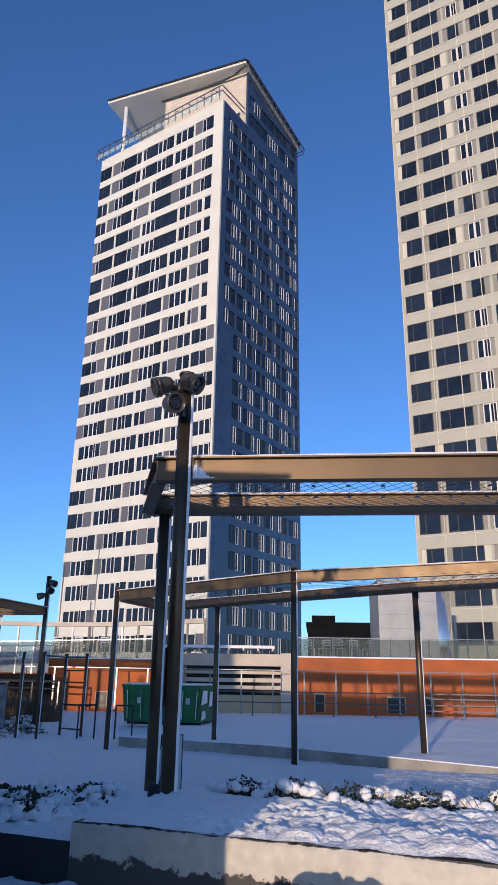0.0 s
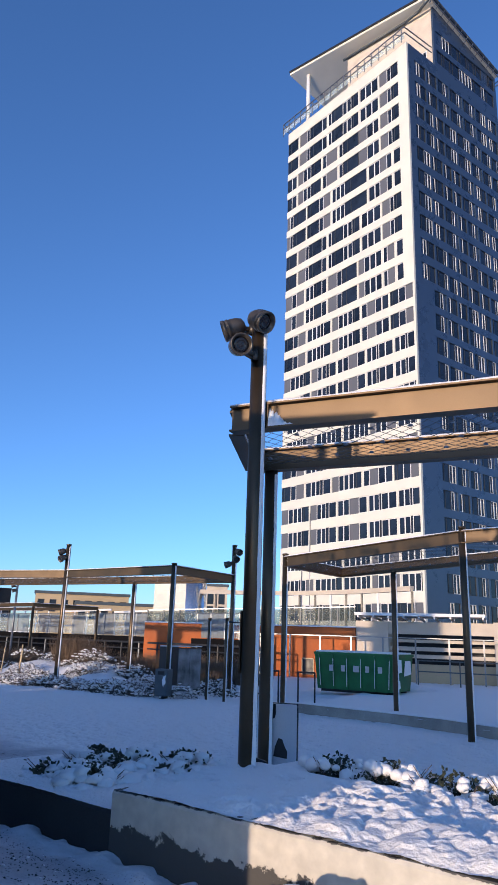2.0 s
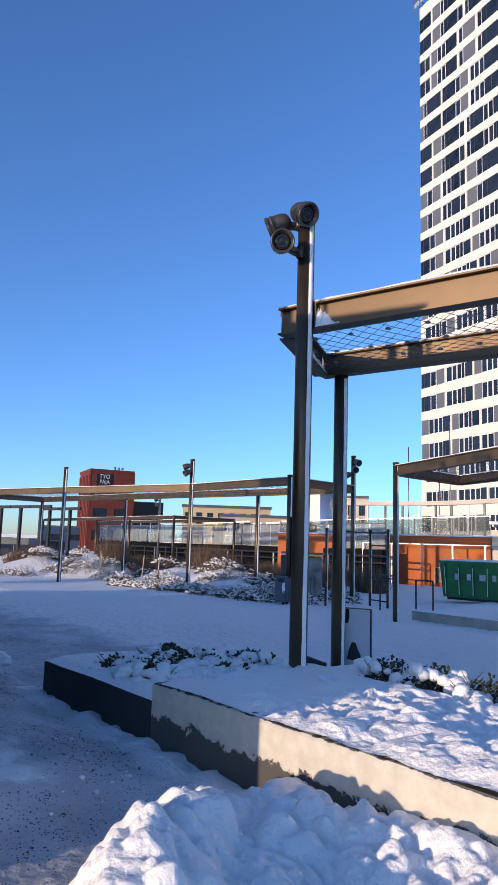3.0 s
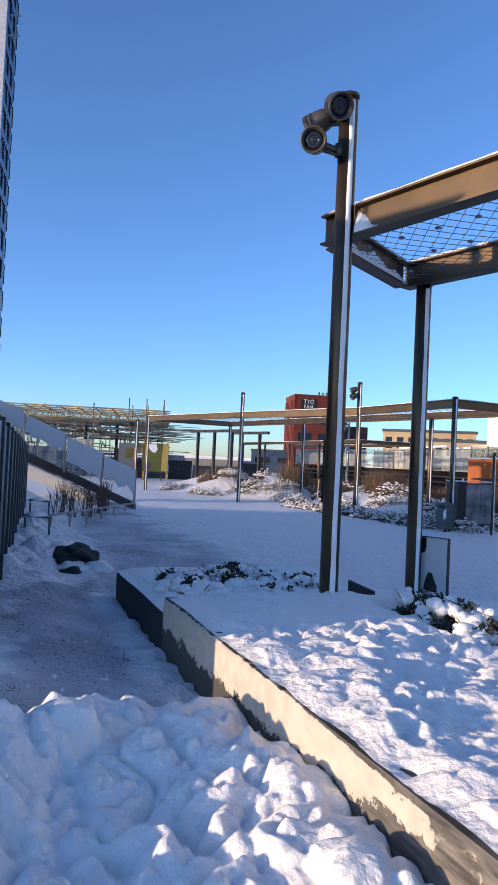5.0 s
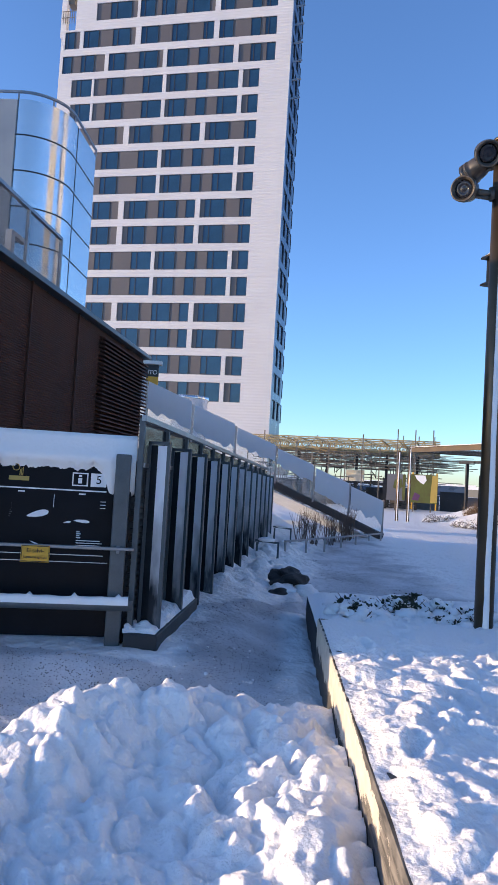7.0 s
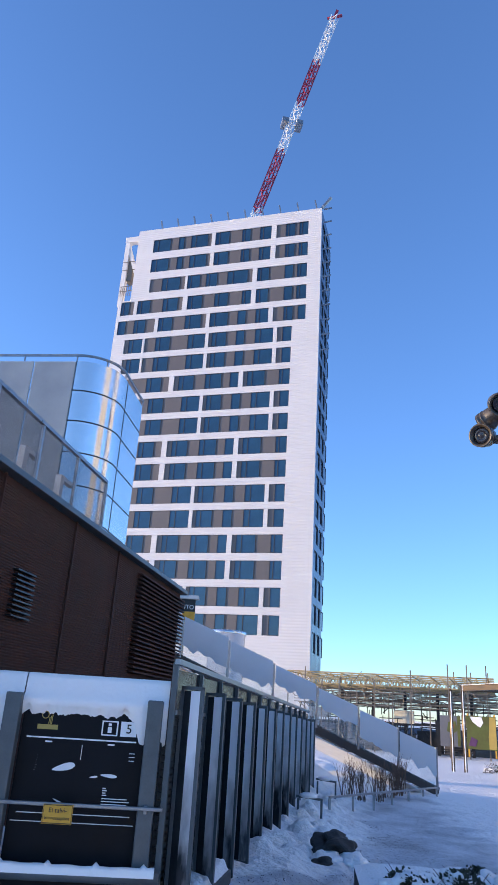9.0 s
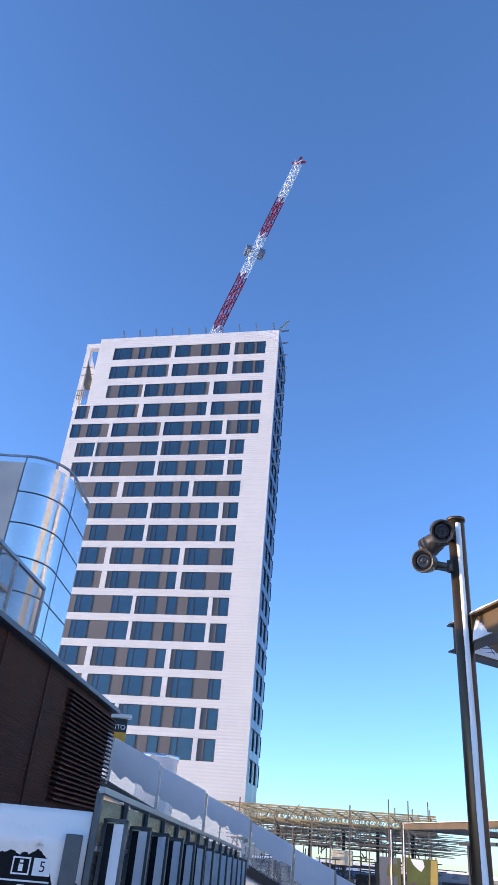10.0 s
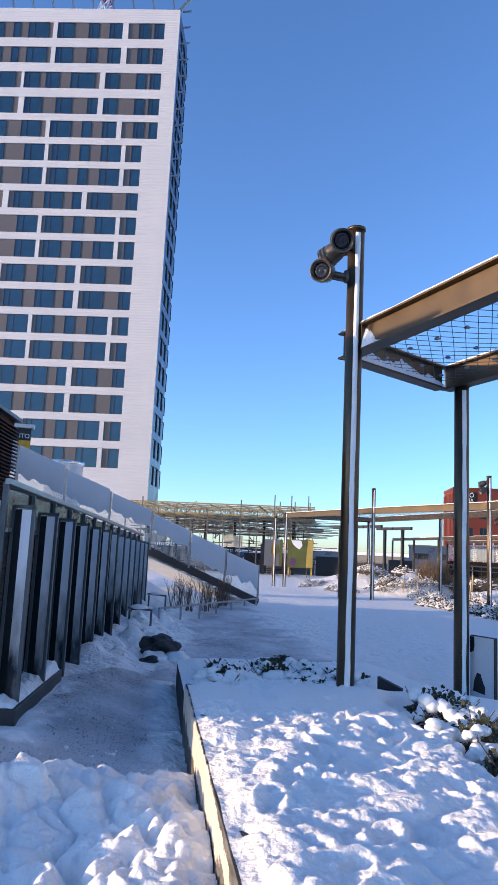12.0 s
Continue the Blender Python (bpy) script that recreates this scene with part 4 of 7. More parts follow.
for x, y, z, aims in ((-13.4, 14.3, 4.6, ((-0.8, -0.5, -0.4), (-0.3, -0.9, -0.5))), (-7.77, 16.5, 4.73, ((0.8, -0.4, -0.3), (0.6, -0.7, -0.4), (-0.8, -0.5, -0.3)))):
    for k, aim in enumerate(aims):
        h = Vector((x, y, z - 0.22 * k)) + Vector(aim) * 0.26
        spotlight(perg3, h, aim, Vector((x, y, z - 0.22 * k)) + Vector(aim) * 0.08)

# a smaller one farther off
perg4 = thing("pergola", pose(0, 0, 0), "slender snow-capped steel pergola far across the terrace", "pergola", "pergolas")
for a, b in (((-46, 33.6), (-36, 30.5)), ((-36, 30.5), (-25.6, 27.3)), ((-44, 38.0), (-34, 34.8)), ((-34, 34.8), (-24, 31.5)), ((-25.6, 27.3), (-24, 31.5))):
    i_beam(perg4, a, b, 3.3, 0.2, 0.2)
for i, (x, y) in enumerate(((-46, 33.6), (-41, 32.1), (-36, 30.5), (-31, 28.9), (-25.6, 27.3), (-44, 38), (-34, 34.8), (-24, 31.5))):
    post(perg4, x, y, -0.1, 3.1, 0.08, 50 + i, False)
lamp4 = thing("street_lamp", pose(-29.5, 30.2, 0), "slim steel lamp post with small round heads", "lamp")
bm = bmesh.new()
tube(bm, (0, 0, -0.1), (0, 0, 4.6), 0.07, 12)
part("post", bm, M_STEEL, lamp4)
for k in range(2):
    spotlight(lamp4, (-0.2 + 0.1 * k, -0.2, 4.5 - 0.3 * k), (-0.6, -0.7, -0.3), (0, 0, 4.45 - 0.3 * k))


# ---- louvred wall with glass fins ----
louvre = thing("louvred_wall", Matrix.Translation(LOUVRE) @ pose(0, 0, 0, 0, 0, 68.5 + 90), "long ventilation wall of dark glass and frosted upright fins", "wall", kind="structure")
# local x runs along the wall, local y points to its back
LEN = 12.6


def top_at(u):
    return 2.30 - 0.022 * u


bm = bmesh.new()
box(bm, 0.0, LEN, 0.10, 0.22, -0.05, 1.9)
part("inner_wall", bm, M_DARK, louvre)
bm = bmesh.new()
for k in range(26):
    z = 0.30 + k * 0.06
    bar(bm, (0.02, 0.075, z), (LEN, 0.075, z), 0.035, 0.012)
part("louvre_slats", bm, M_DARK, louvre, "dark horizontal louvre slats")
bm = bmesh.new()
bar(bm, (-0.06, 0, top_at(0)), (LEN, 0, top_at(LEN)), 0.05, 0.05)
bar(bm, (0, 0.03, 0.22), (LEN, 0.03, 0.20), 0.06, 0.08)
bar(bm, (0, 0.0, 1.86), (LEN, 0.0, 1.78), 0.04, 0.04)
part("rail", bm, M_STEEL, louvre, "galvanised top and foot rails")
fin_bm = bmesh.new()
box(fin_bm, -0.012, 0.012, -0.205, -0.105, 0.28, 2.06)
fin_glass = mesh_of("fin", fin_bm, M_FIN)
inner_bm = bmesh.new()
box(inner_bm, -0.010, 0.010, -0.105, -0.03, 0.28, 2.06)
fin_inner = mesh_of("dark_glass", inner_bm, M_DPANE)
edge_bm = bmesh.new()
for y in (-0.215, -0.02):
    bar(edge_bm, (0, y, 0.26), (0, y, 2.09), 0.035, 0.03, (0, 1, 0))
bar(edge_bm, (0, -0.23, 2.085), (0, -0.005, 2.085), 0.035, 0.03)
bar(edge_bm, (0, -0.23, 0.27), (0, -0.005, 0.27), 0.035, 0.03)
fin_edge = mesh_of("fin_frame", edge_bm, M_GREY)
pane_bm = bmesh.new()
box(pane_bm, 0.03, 0.96, 0.035, 0.047, 1.88, 2.24)
pane_me = mesh_of("pane", pane_bm, M_DPANE)
low_bm = bmesh.new()
box(low_bm, 0.05, 0.30, 0.02, 0.03, 0.28, 1.84)
low_me = mesh_of("side_pane", low_bm, M_DPANE)
for k in range(13):
    u = 0.16 + 0.985 * k
    m = pose(u, 0, -0.022 * u, 0, 0, -10)
    f = new("fin", fin_edge)
    f.parent, f.matrix_basis = louvre, m
    for name, me in (("glass", fin_glass), ("dark_glass", fin_inner)):
        g = new(name, me)
        g.parent = f
    p = new("pane", pane_me)
    p.parent, p.matrix_basis = louvre, pose(u - 0.16, 0, -0.022 * u)
    p = new("side_pane", low_me)
    p.parent, p.matrix_basis = louvre, pose(u, 0, -0.03)
    mb = bmesh.new()
    box(mb, u - 0.19, u - 0.15, 0.0, 0.05, 0.2, top_at(u))
    part("mullion", mb, M_GREY, louvre)
# kerb at its near end
M_KERB = mat("wet_dark_kerb", (0.022, 0.025, 0.028), 0.6, 0.0, 0.35, 2.5, 0.25, 40)
kerb = thing("kerb", pose(0, 0, 0), "low dark kerb topped with crusted snow", "kerb", kind="structure")
K = [Vector(p) for p in ((-0.60, -3.30, 0), (-0.52, -3.0, 0), (-2.45, -2.27, 0), (-2.55, -2.48, 0), (-0.72, -3.20, 0))]
bm = bmesh.new()
prism(bm, [(p.x, p.y) for p in K], -0.05, 0.325)
part("stone", bm, M_KERB, kerb, bevel=0.012)


def kerb_at(x, y):
    """Metres along the kerb from its near end, and in from its outer face."""
    v = Vector((x + 0.52, y + 3.0, 0))
    e = Vector((-1.93, 0.73, 0)).normalized()
    return v.dot(e), v.dot(Vector((-e.y, e.x, 0)))


def kerb_snow(x, y):
    a, b = kerb_at(x, y)
    rim = smooth(0.0, 0.07, min(a - 0.02, b - 0.015, 2.05 - a))
    return 0.318 + rim * (0.025 + 0.10 * abs(noise.noise(Vector((x * 6, y * 6, 2)))) + 0.05 * abs(noise.noise(Vector((x * 13, y * 13, 5)))) + 0.06 * smooth(-1.4, -2.4, x))


def in_kerb(x, y):
    a, b = kerb_at(x, y)
    return 0.02 < a < 2.05 and 0.015 < b < 0.34 - 0.06 * a


ks = new("crusted_snow", grid_mesh("crusted_snow", list(np.arange(-3.2, 0.2, 0.015)), list(np.arange(-3.6, -1.6, 0.015)), kerb_snow, M_LUMP, in_kerb))
ks.parent = kerb


for k, g in enumerate((7.5, 11.6)):
    c = LOUVRE + LOUVRE_RUN * g + LOUVRE_OUT * 0.36
    root = thing("low_rail", Matrix.Translation(c) @ pose(0, 0, 0, 0, 0, 68.5 + 90), "short low steel rail end poking out of the snow", "rail", "low rails")
    bm = bmesh.new()
    bar(bm, (0.02, -0.42, 0.52), (0.0, 0.06, 0.56), 0.05, 0.04)
    part("rail", bm, M_GREY, root, bevel=0.006)
    for y in (-0.40, 0.02):
        bm = bmesh.new()
        bar(bm, (0.0, y, -0.05), (0.015, y, 0.52), 0.04, 0.04, (0, 1, 0))
        part("post", bm, M_GREY, root)
    bm = bmesh.new()
    blob(bm, (0.01, -0.16, 0.575), 0.17, 2, 0.35, 0.28, 3 + k)
    part("snow_cap", bm, M_SNOW, root, "cap of snow")


# ---- information boards ----
BOARD = Vector((-0.80, -3.33, 0.02))
info = thing("information_board", Matrix.Translation(BOARD) @ pose(0, 0, 0, 0, 0, 84), "black information board with map, grey posts, snow on its top", "sign", "information boards")


def info_board(root, full=True):
    w = 1.22
    bm = bmesh.new()
    box(bm, -w, 0.0, 0.02, 0.055, 0.22, 1.86)
    panel = part("panel", bm, M_BOARD, root, "black printed panel", bevel=0.01)
    for x in (-w - 0.08, -0.045) if full else (-w - 0.08,):
        bm = bmesh.new()
        box(bm, x - 0.07, x + 0.07, -0.12, 0.02, 0.0, 1.93)
        part("upright", bm, M_GREY, root, bevel=0.012)
    bm = bmesh.new()
    bar(bm, (-w - 0.08, -0.15, 1.06), (0.10 if full else 0.0, -0.15, 1.06), 0.035, 0.03)
    for x in (-w - 0.08, -0.045):
        bar(bm, (x, -0.15, 1.05), (x, -0.05, 1.05), 0.03, 0.07)
    part("handrail", bm, M_STEEL, root, bevel=0.006)
    bm = bmesh.new()
    tube(bm, (-w - 0.08, -0.24, 0.56), (0.12 if full else 0.0, -0.24, 0.56), 0.045, 14)
    for x in (-w - 0.08, -0.045):
        tube(bm, (x, -0.24, 0.56), (x, -0.05, 0.56), 0.03, 10)
    seat = part("leaning_rail", bm, M_GREY, root, "thick grey leaning rail")
    sb = bmesh.new()
    n, rows = 46, []
    for i in range(n + 1):
        x = -w - 0.07 + (w + 0.15) * i / n
        h = 0.05 + 0.02 * noise.noise(Vector((x * 5, 0, 3))) + (0.03 if i % 13 == 4 else 0)
        rows.append([sb.verts.new((x, -0.24 + a, 0.56 + b)) for a, b in ((-0.046, 0.012), (-0.036, 0.03 + h * 0.6), (0, 0.03 + h), (0.036, 0.03 + h * 0.6), (0.046, 0.012))])
    for p, q in zip(rows, rows[1:]):
        for j in range(4):
            sb.faces.new((p[j], p[j + 1], q[j + 1], q[j])).smooth = True
    part("snow_line", sb, M_SNOW, seat, "line of snow on the rail")
    # snow drifted over the top edge and the upper face
    sb = bmesh.new()
    n, rows = 90, []
    for i in range(n + 1):
        x = -w - 0.01 + (w + 0.08) * i / n
        lip = 1.775 - 0.07 * abs(noise.noise(Vector((x * 3, 4, 0)))) - 0.04 * noise.noise(Vector((x * 14, 7, 0))) - 0.025 * noise.noise(Vector((x * 37, 2, 0))) - 0.22 * smooth(-0.26, -0.14, x)
        rows.append([sb.verts.new(v) for v in ((x, 0.017, lip), (x, -0.015, lip + 0.05), (x, -0.03, 1.84), (x, -0.035, 1.90), (x, 0.0, 1.93), (x, 0.02, 2.06), (x, 0.05, 2.11), (x, 0.20, 2.11), (x, 0.24, 2.0))])
    for p, q in zip(rows, rows[1:]):
        for j in range(8):
            sb.faces.new((p[j], p[j + 1], q[j + 1], q[j])).smooth = True
    part("snow_drift", sb, M_SNOW, root, "smooth drift of snow over the top")
    bm = bmesh.new()
    box(bm, -w, 0.0, 0.06, 0.28, 1.75, 2.04)
    part("hood", bm, M_DARK, root)
    return panel


panel = info_board(info)


def stroke(x0, x1, z0, z1, material, name="print", lift=0.004):
    bm = bmesh.new()
    box(bm, x0, x1, 0.02 - lift, 0.021, z0, z1)
    return part(name, bm, material, panel)


stroke(-1.16, -0.19, 1.562, 1.574, M_WHITE, "rule")
stroke(-1.15, -0.18, 0.965, 0.972, M_WHITE, "rule")
stroke(-1.19, -0.14, 0.90, 0.906, M_WHITE, "rule")
stroke(-0.51, -0.365, 1.61, 1.735, M_WHITE, "pictogram_field")
stroke(-0.498, -0.377, 1.621, 1.724, M_BOARD, "pictogram_ground", 0.006)
stroke(-0.455, -0.42, 1.635, 1.685, M_WHITE, "pictogram", 0.008)
stroke(-0.452, -0.423, 1.694, 1.714, M_WHITE, "pictogram", 0.008)
stroke(-0.34, -0.195, 1.61, 1.735, M_WHITE, "number_field")
writing("5", 0.11, pose(-0.265, 0.012, 1.672, 90, 0, 0), M_BLACK, panel)
for a, b, z in ((-0.99, -0.93, 1.53), (-0.44, -0.38, 1.53)):
    stroke(a, b, z, z + 0.012, M_WHITE, "small_print")
for k in range(4):
    stroke(-0.44, -0.44 + 0.03 + 0.01 * (k % 2), 1.18 - 0.018 * k, 1.188 - 0.018 * k, M_WHITE, "small_print")
for k in range(3):
    stroke(-0.44, -0.22 + 0.02 * (k % 2), 1.10 - 0.022 * k, 1.107 - 0.022 * k, M_WHITE, "small_print")
    stroke(-0.24, -0.19, 1.47 - 0.03 * k, 1.476 - 0.03 * k, M_WHITE, "small_print")
stroke(-0.665, -0.66, 1.40, 1.52, M_WHITE, "small_print")
for k in range(7):
    stroke(-1.06 + 0.004 * k, -1.045 + 0.006 * (k % 3), 1.30 + 0.02 * k, 1.304 + 0.02 * k, M_GREY, "small_print")
for cx, cz, rx, rz, tilt in ((-0.80, 1.335, 0.10, 0.028, -14), (-0.40, 1.285, 0.075, 0.014, 4), (-0.53, 1.27, 0.035, 0.008, -8), (-0.80, 1.06, 0.06, 0.008, 24)):
    bm = bmesh.new()
    ring = [bm.verts.new((rx * math.cos(a), -0.0035, rz * math.sin(a) * (1 + 0.4 * math.cos(a)))) for a in np.linspace(0, 2 * math.pi, 19)[:-1]]
    bm.faces.new(ring)
    part("map_patch", bm, M_WHITE, panel, m=pose(cx, 0.0185, cz, 0, tilt, 0))
# gold emblem above a short gold bar in place of the name
bm = bmesh.new()
for a in range(16):
    p, q = [Vector((0.03 * math.cos(t), 0, 0.03 * math.sin(t))) for t in (a * math.pi / 8, (a + 1) * math.pi / 8)]
    bar(bm, p, q, 0.006, 0.006, (0, 1, 0))
for k in range(3):
    bar(bm, (0.035 + 0.013 * k, 0, -0.075), (0.04 + 0.012 * k, 0, -0.02 + 0.012 * k), 0.006, 0.006, (0, 1, 0))
part("emblem", bm, M_GOLD, panel, "small gold emblem", m=pose(-1.02, 0.014, 1.755))
stroke(-1.08, -0.90, 1.635, 1.675, M_GOLD, "name_bar")

notice = thing("notice_sign", info.matrix_basis @ pose(-0.77, -0.175, 0.99), "small yellow sign with black words hung on the handrail", "sign")
bm = bmesh.new()
box(bm, -0.125, 0.125, -0.004, 0.0, -0.075, 0.075)
part("plate", bm, M_YELLOW, notice, bevel=0.003)
bm = bmesh.new()
for a, b in (((-0.118, -0.068), (0.118, -0.068)), ((-0.118, 0.068), (0.118, 0.068)), ((-0.118, -0.068), (-0.118, 0.068)), ((0.118, -0.068), (0.118, 0.068))):
    bar(bm, (a[0], -0.005, a[1]), (b[0], -0.005, b[1]), 0.003, 0.006)
part("border", bm, M_BLACK, notice)
writing("Ei talvi-", 0.052, pose(0, -0.006, 0.028, 90, 0, 0), M_BLACK, notice)
writing("kunnossapitoa", 0.036, pose(0, -0.006, -0.03, 90, 0, 0), M_BLACK, notice)
info2 = thing("information_board", info.matrix_basis @ pose(-1.31, 0, 0), "neighbouring black information board half buried in snow", "sign", "information boards")
info_board(info2, False)


# ---- stair with glass sides at the end of the louvred wall ----
stair = thing("outdoor_stair", pose(-15.5, 6.3, 0, 0, 0, 195 + 90), "concrete stair with frosted glass balustrade", "stairs", kind="structure")
# local x climbs away from the foot; local y is to the far side
SLOPE = 0.36
bm = bmesh.new()
for k in range(24):
    x = 0.1 + k * 0.42
    box(bm, x, x + 0.44, -1.9, -0.08, 0.09 + SLOPE * x, 0.12 + SLOPE * x)
part("steps", bm, M_CONC, stair, "snowy concrete steps")
# White base stands in for snow light reaching the stair's underside.
bm = bmesh.new()
bar(bm, (0.5, -0.99, SLOPE * 0.5 - 0.10), (10.2, -0.99, SLOPE * 10.2 - 0.10), 1.84, 0.03)
part("soffit", bm, M_WHITE, stair, "concrete underside of the stair, whitened for light off the snow")
bm = bmesh.new()
for y in (-0.03, -1.95):
    bar(bm, (-0.05, y, 0.06), (10.2, y, 0.06 + SLOPE * 10.2), 0.07, 0.24)
part("stringer", bm, M_DARK, stair, "dark steel side of the stair")
bm = bmesh.new()
for k in range(8):
    x = 1.42 * k
    bar(bm, (x, 0.0, SLOPE * x + 0.1), (x, 0.0, SLOPE * x + 1.28 - 0.02 * k), 0.06, 0.04, (0, 1, 0))
part("balustrade_post", bm, M_STEEL, stair)
for k in range(7):
    x = 1.42 * k + 0.04
    bm = bmesh.new()
    lo0, lo1 = SLOPE * x + 0.16, SLOPE * (x + 1.34) + 0.16
    vs = [bm.verts.new(p) for p in ((x, 0.01, lo0), (x + 1.34, 0.01, lo1), (x + 1.34, 0.01, lo1 + 1.02), (x, 0.01, lo0 + 1.1))]
    f = bm.faces.new(vs)
    bmesh.ops.solidify(bm, geom=[f], thickness=0.016)
    pane = part("glass_pane", bm, M_GLASS, stair, "clear glass pane, its upper part caked with snow")
    sb = bmesh.new()
    rows = []
    for i in range(13):
        t = i / 12
        zz = lo0 + (lo1 - lo0) * t
        cut = 0.26 + 0.3 * abs(noise.noise(Vector((k * 5.1 + t * 2.0, 1, 0)))) + 0.15 * noise.noise(Vector((k * 3 + t * 7, 2, 0)))
        if k in (2, 3):
            cut += 0.25
        rows.append([sb.verts.new((x + 1.34 * t, 0.013 + d, zz + z)) for d, z in ((0, max(0.03, cut)), (0.02, cut + 0.1), (0.025, 0.98), (0.0, 1.02 + 0.06 * (1 - t)))])
    for p, q in zip(rows, rows[1:]):
        for j in range(3):
            sb.faces.new((p[j], p[j + 1], q[j + 1], q[j])).smooth = True
    part("snow_sheet", sb, M_CAKED, pane, "snow plastered on the glass")
bm = bmesh.new()
box(bm, 7.2, 10.2, -1.9, -0.4, -0.1, SLOPE * 7.2 - 0.19)
part("under_wall", bm, M_CREAM, stair)

def under_stair(x, y):
    rise = max(0.0, 0.50 * (SLOPE * x - 0.38))
    return -0.05 + (0.12 + rise) * smooth(0.62, -0.1, y) * smooth(-4.2, -2.4, y) * smooth(0.7, 1.6, x) * (1 + 0.3 * noise.noise(Vector((x * 1.3, y * 1.3, 3)))) + 0.04 * noise.noise(Vector((x * 4, y * 4, 1)))


drift = new("snow_drift", grid_mesh("snow_drift", list(np.arange(0.7, 9.9, 0.06)), list(np.arange(-4.3, 0.62, 0.06)), under_stair, M_LUMP))
drift.parent = stair
tagged(drift, "snow blown in under the stair")

# handrail in the bed at its foot, and bare shrubs
low_rail = thing("low_rail", pose(0, 0, 0), "low steel rail round a snowed-in bed", "rail")
pts = [Vector((-9.0, 0.9, 0)), Vector((-14.4, 5.75, 0))]
bm = bmesh.new()
bar(bm, pts[0] + Vector((0, 0, 0.42)), pts[1] + Vector((0, 0, 0.26)), 0.05, 0.04)
part("rail", bm, M_STEEL, low_rail)
for k in range(7):
    p = pts[0].lerp(pts[1], k / 6)
    bm = bmesh.new()
    bar(bm, p + Vector((0, 0, -0.1)), p + Vector((0, 0, 0.41 - 0.16 * k / 6)), 0.04, 0.04, (0, 1, 0))
    part("post", bm, M_STEEL, low_rail)


def bare_shrub(x, y, h, n, seed, material=M_TWIG, lean=0.5):
    r = random.Random(seed)
    root = thing("bare_shrub", pose(x, y, ground_z(x, y) - 0.03), "leafless shrub of thin upright twigs in snow", "shrub", "bare shrubs")
    bm = bmesh.new()
    for i in range(n):
        a, l = r.uniform(0, 6.3), r.uniform(0.5, 1) * h
        p = Vector((0.12 * math.cos(a), 0.12 * math.sin(a), 0))
        q = p + Vector((lean * l * r.uniform(-0.5, 0.5), lean * l * r.uniform(-0.5, 0.5), l))
        tube(bm, p, q, 0.009, 4, 0.003)
        for _ in range(3):
            s = p.lerp(q, r.uniform(0.3, 0.8))
            tube(bm, s, s + Vector((r.uniform(-0.2, 0.2), r.uniform(-0.2, 0.2), r.uniform(0.15, 0.4))), 0.005, 3, 0.002)
    part("branchwork", bm, material, root)
    return root


for k in range(6):
    u = k / 5
    bare_shrub(-11.6 - 2.2 * u + 0.3 * rnd.uniform(-1, 1), 2.4 + 2.4 * u + 0.3 * rnd.uniform(-1, 1), 1.0, 20, 60 + k)


# ---- brown corrugated building with a railed roof ----
brown = thing("service_building", Matrix.Translation((-11.67, -2.16, 0)) @ pose(0, 0, 0, 0, 0, 70 + 90), "low building clad in dark brown corrugated metal", "building")
# local x runs along the wall away from the far corner backwards: negative x is towards the viewer
H, LB = 4.56, 12.25
bm = bmesh.new()
box(bm, -LB, 0.0, 0.06, 16, -0.1, H)
part("core", bm, M_BROWN, brown)
bm = bmesh.new()
z, first = 2.1, True
prof = []
while z < H - 0.12:
    prof += [(0.03, z), (0.0, z + 0.008), (0.0, z + 0.018), (0.03, z + 0.026)]
    z += 0.036
for (y0, z0), (y1, z1) in zip(prof, prof[1:]):
    a = [bm.verts.new(v) for v in ((-LB, y0 * 0.35 + 0.035, z0), (-3.6, y0 * 0.35 + 0.035, z0), (-3.6, y1 * 0.35 + 0.035, z1), (-LB, y1 * 0.35 + 0.035, z1))]
    bm.faces.new(a)
part("corrugated_cladding", bm, M_BROWN, brown, "fine horizontal corrugation")
bm = bmesh.new()
vs = [bm.verts.new(v) for v in ((0, 0.055, 0.055), (0, -0.065, 0.03), (0, -0.075, 0.0), (0, -0.06, -0.006), (0, 0.055, 0.022))]
ws = [bm.verts.new(v.co + Vector((3.62, 0, 0))) for v in vs]
for i in range(5):
    bm.faces.new((vs[i], vs[(i + 1) % 5], ws[(i + 1) % 5], ws[i]))
bm.faces.new(vs[::-1])
bm.faces.new(ws)
slat_me = mesh_of("louvre_slat", bm, M_BROWN)
for k in range(23):
    o = new("louvre_slat", slat_me)
    o.parent, o.location = brown, (-3.57, 0, 2.5 + k * 0.085)
bm = bmesh.new()
for k in range(10):
    z = 2.88 + 0.065 * k
    bar(bm, (-8.75, 0.0, z), (-8.2, 0.0, z), 0.07, 0.02)
part("vent_grille", bm, M_DARK, brown, "black louvred vent")
for x in (-9.4, -7.0, -4.9):
    bm = bmesh.new()
    bar(bm, (x, 0.02, 2.0), (x, 0.02, H), 0.03, 0.03, (0, 1, 0))
    part("seam", bm, M_BROWN, brown)
bm = bmesh.new()
box(bm, -LB, 0.10, -0.12, 16, H, H + 0.09)
part("roof_edge", bm, M_GREY, brown, "grey metal roof edge", bevel=0.01)
bm = bmesh.new()
for k in range(5):
    x = -5.8 - 1.35 * k
    bar(bm, (x, 0.1, H), (x, 0.1, H + 1.05), 0.05, 0.05, (0, 1, 0))
bar(bm, (-LB + 0.15, 0.1, H + 1.05), (-5.8, 0.1, H + 1.05), 0.06, 0.05)
part("roof_railing", bm, M_STEEL, brown, "steel railing with mesh infill")
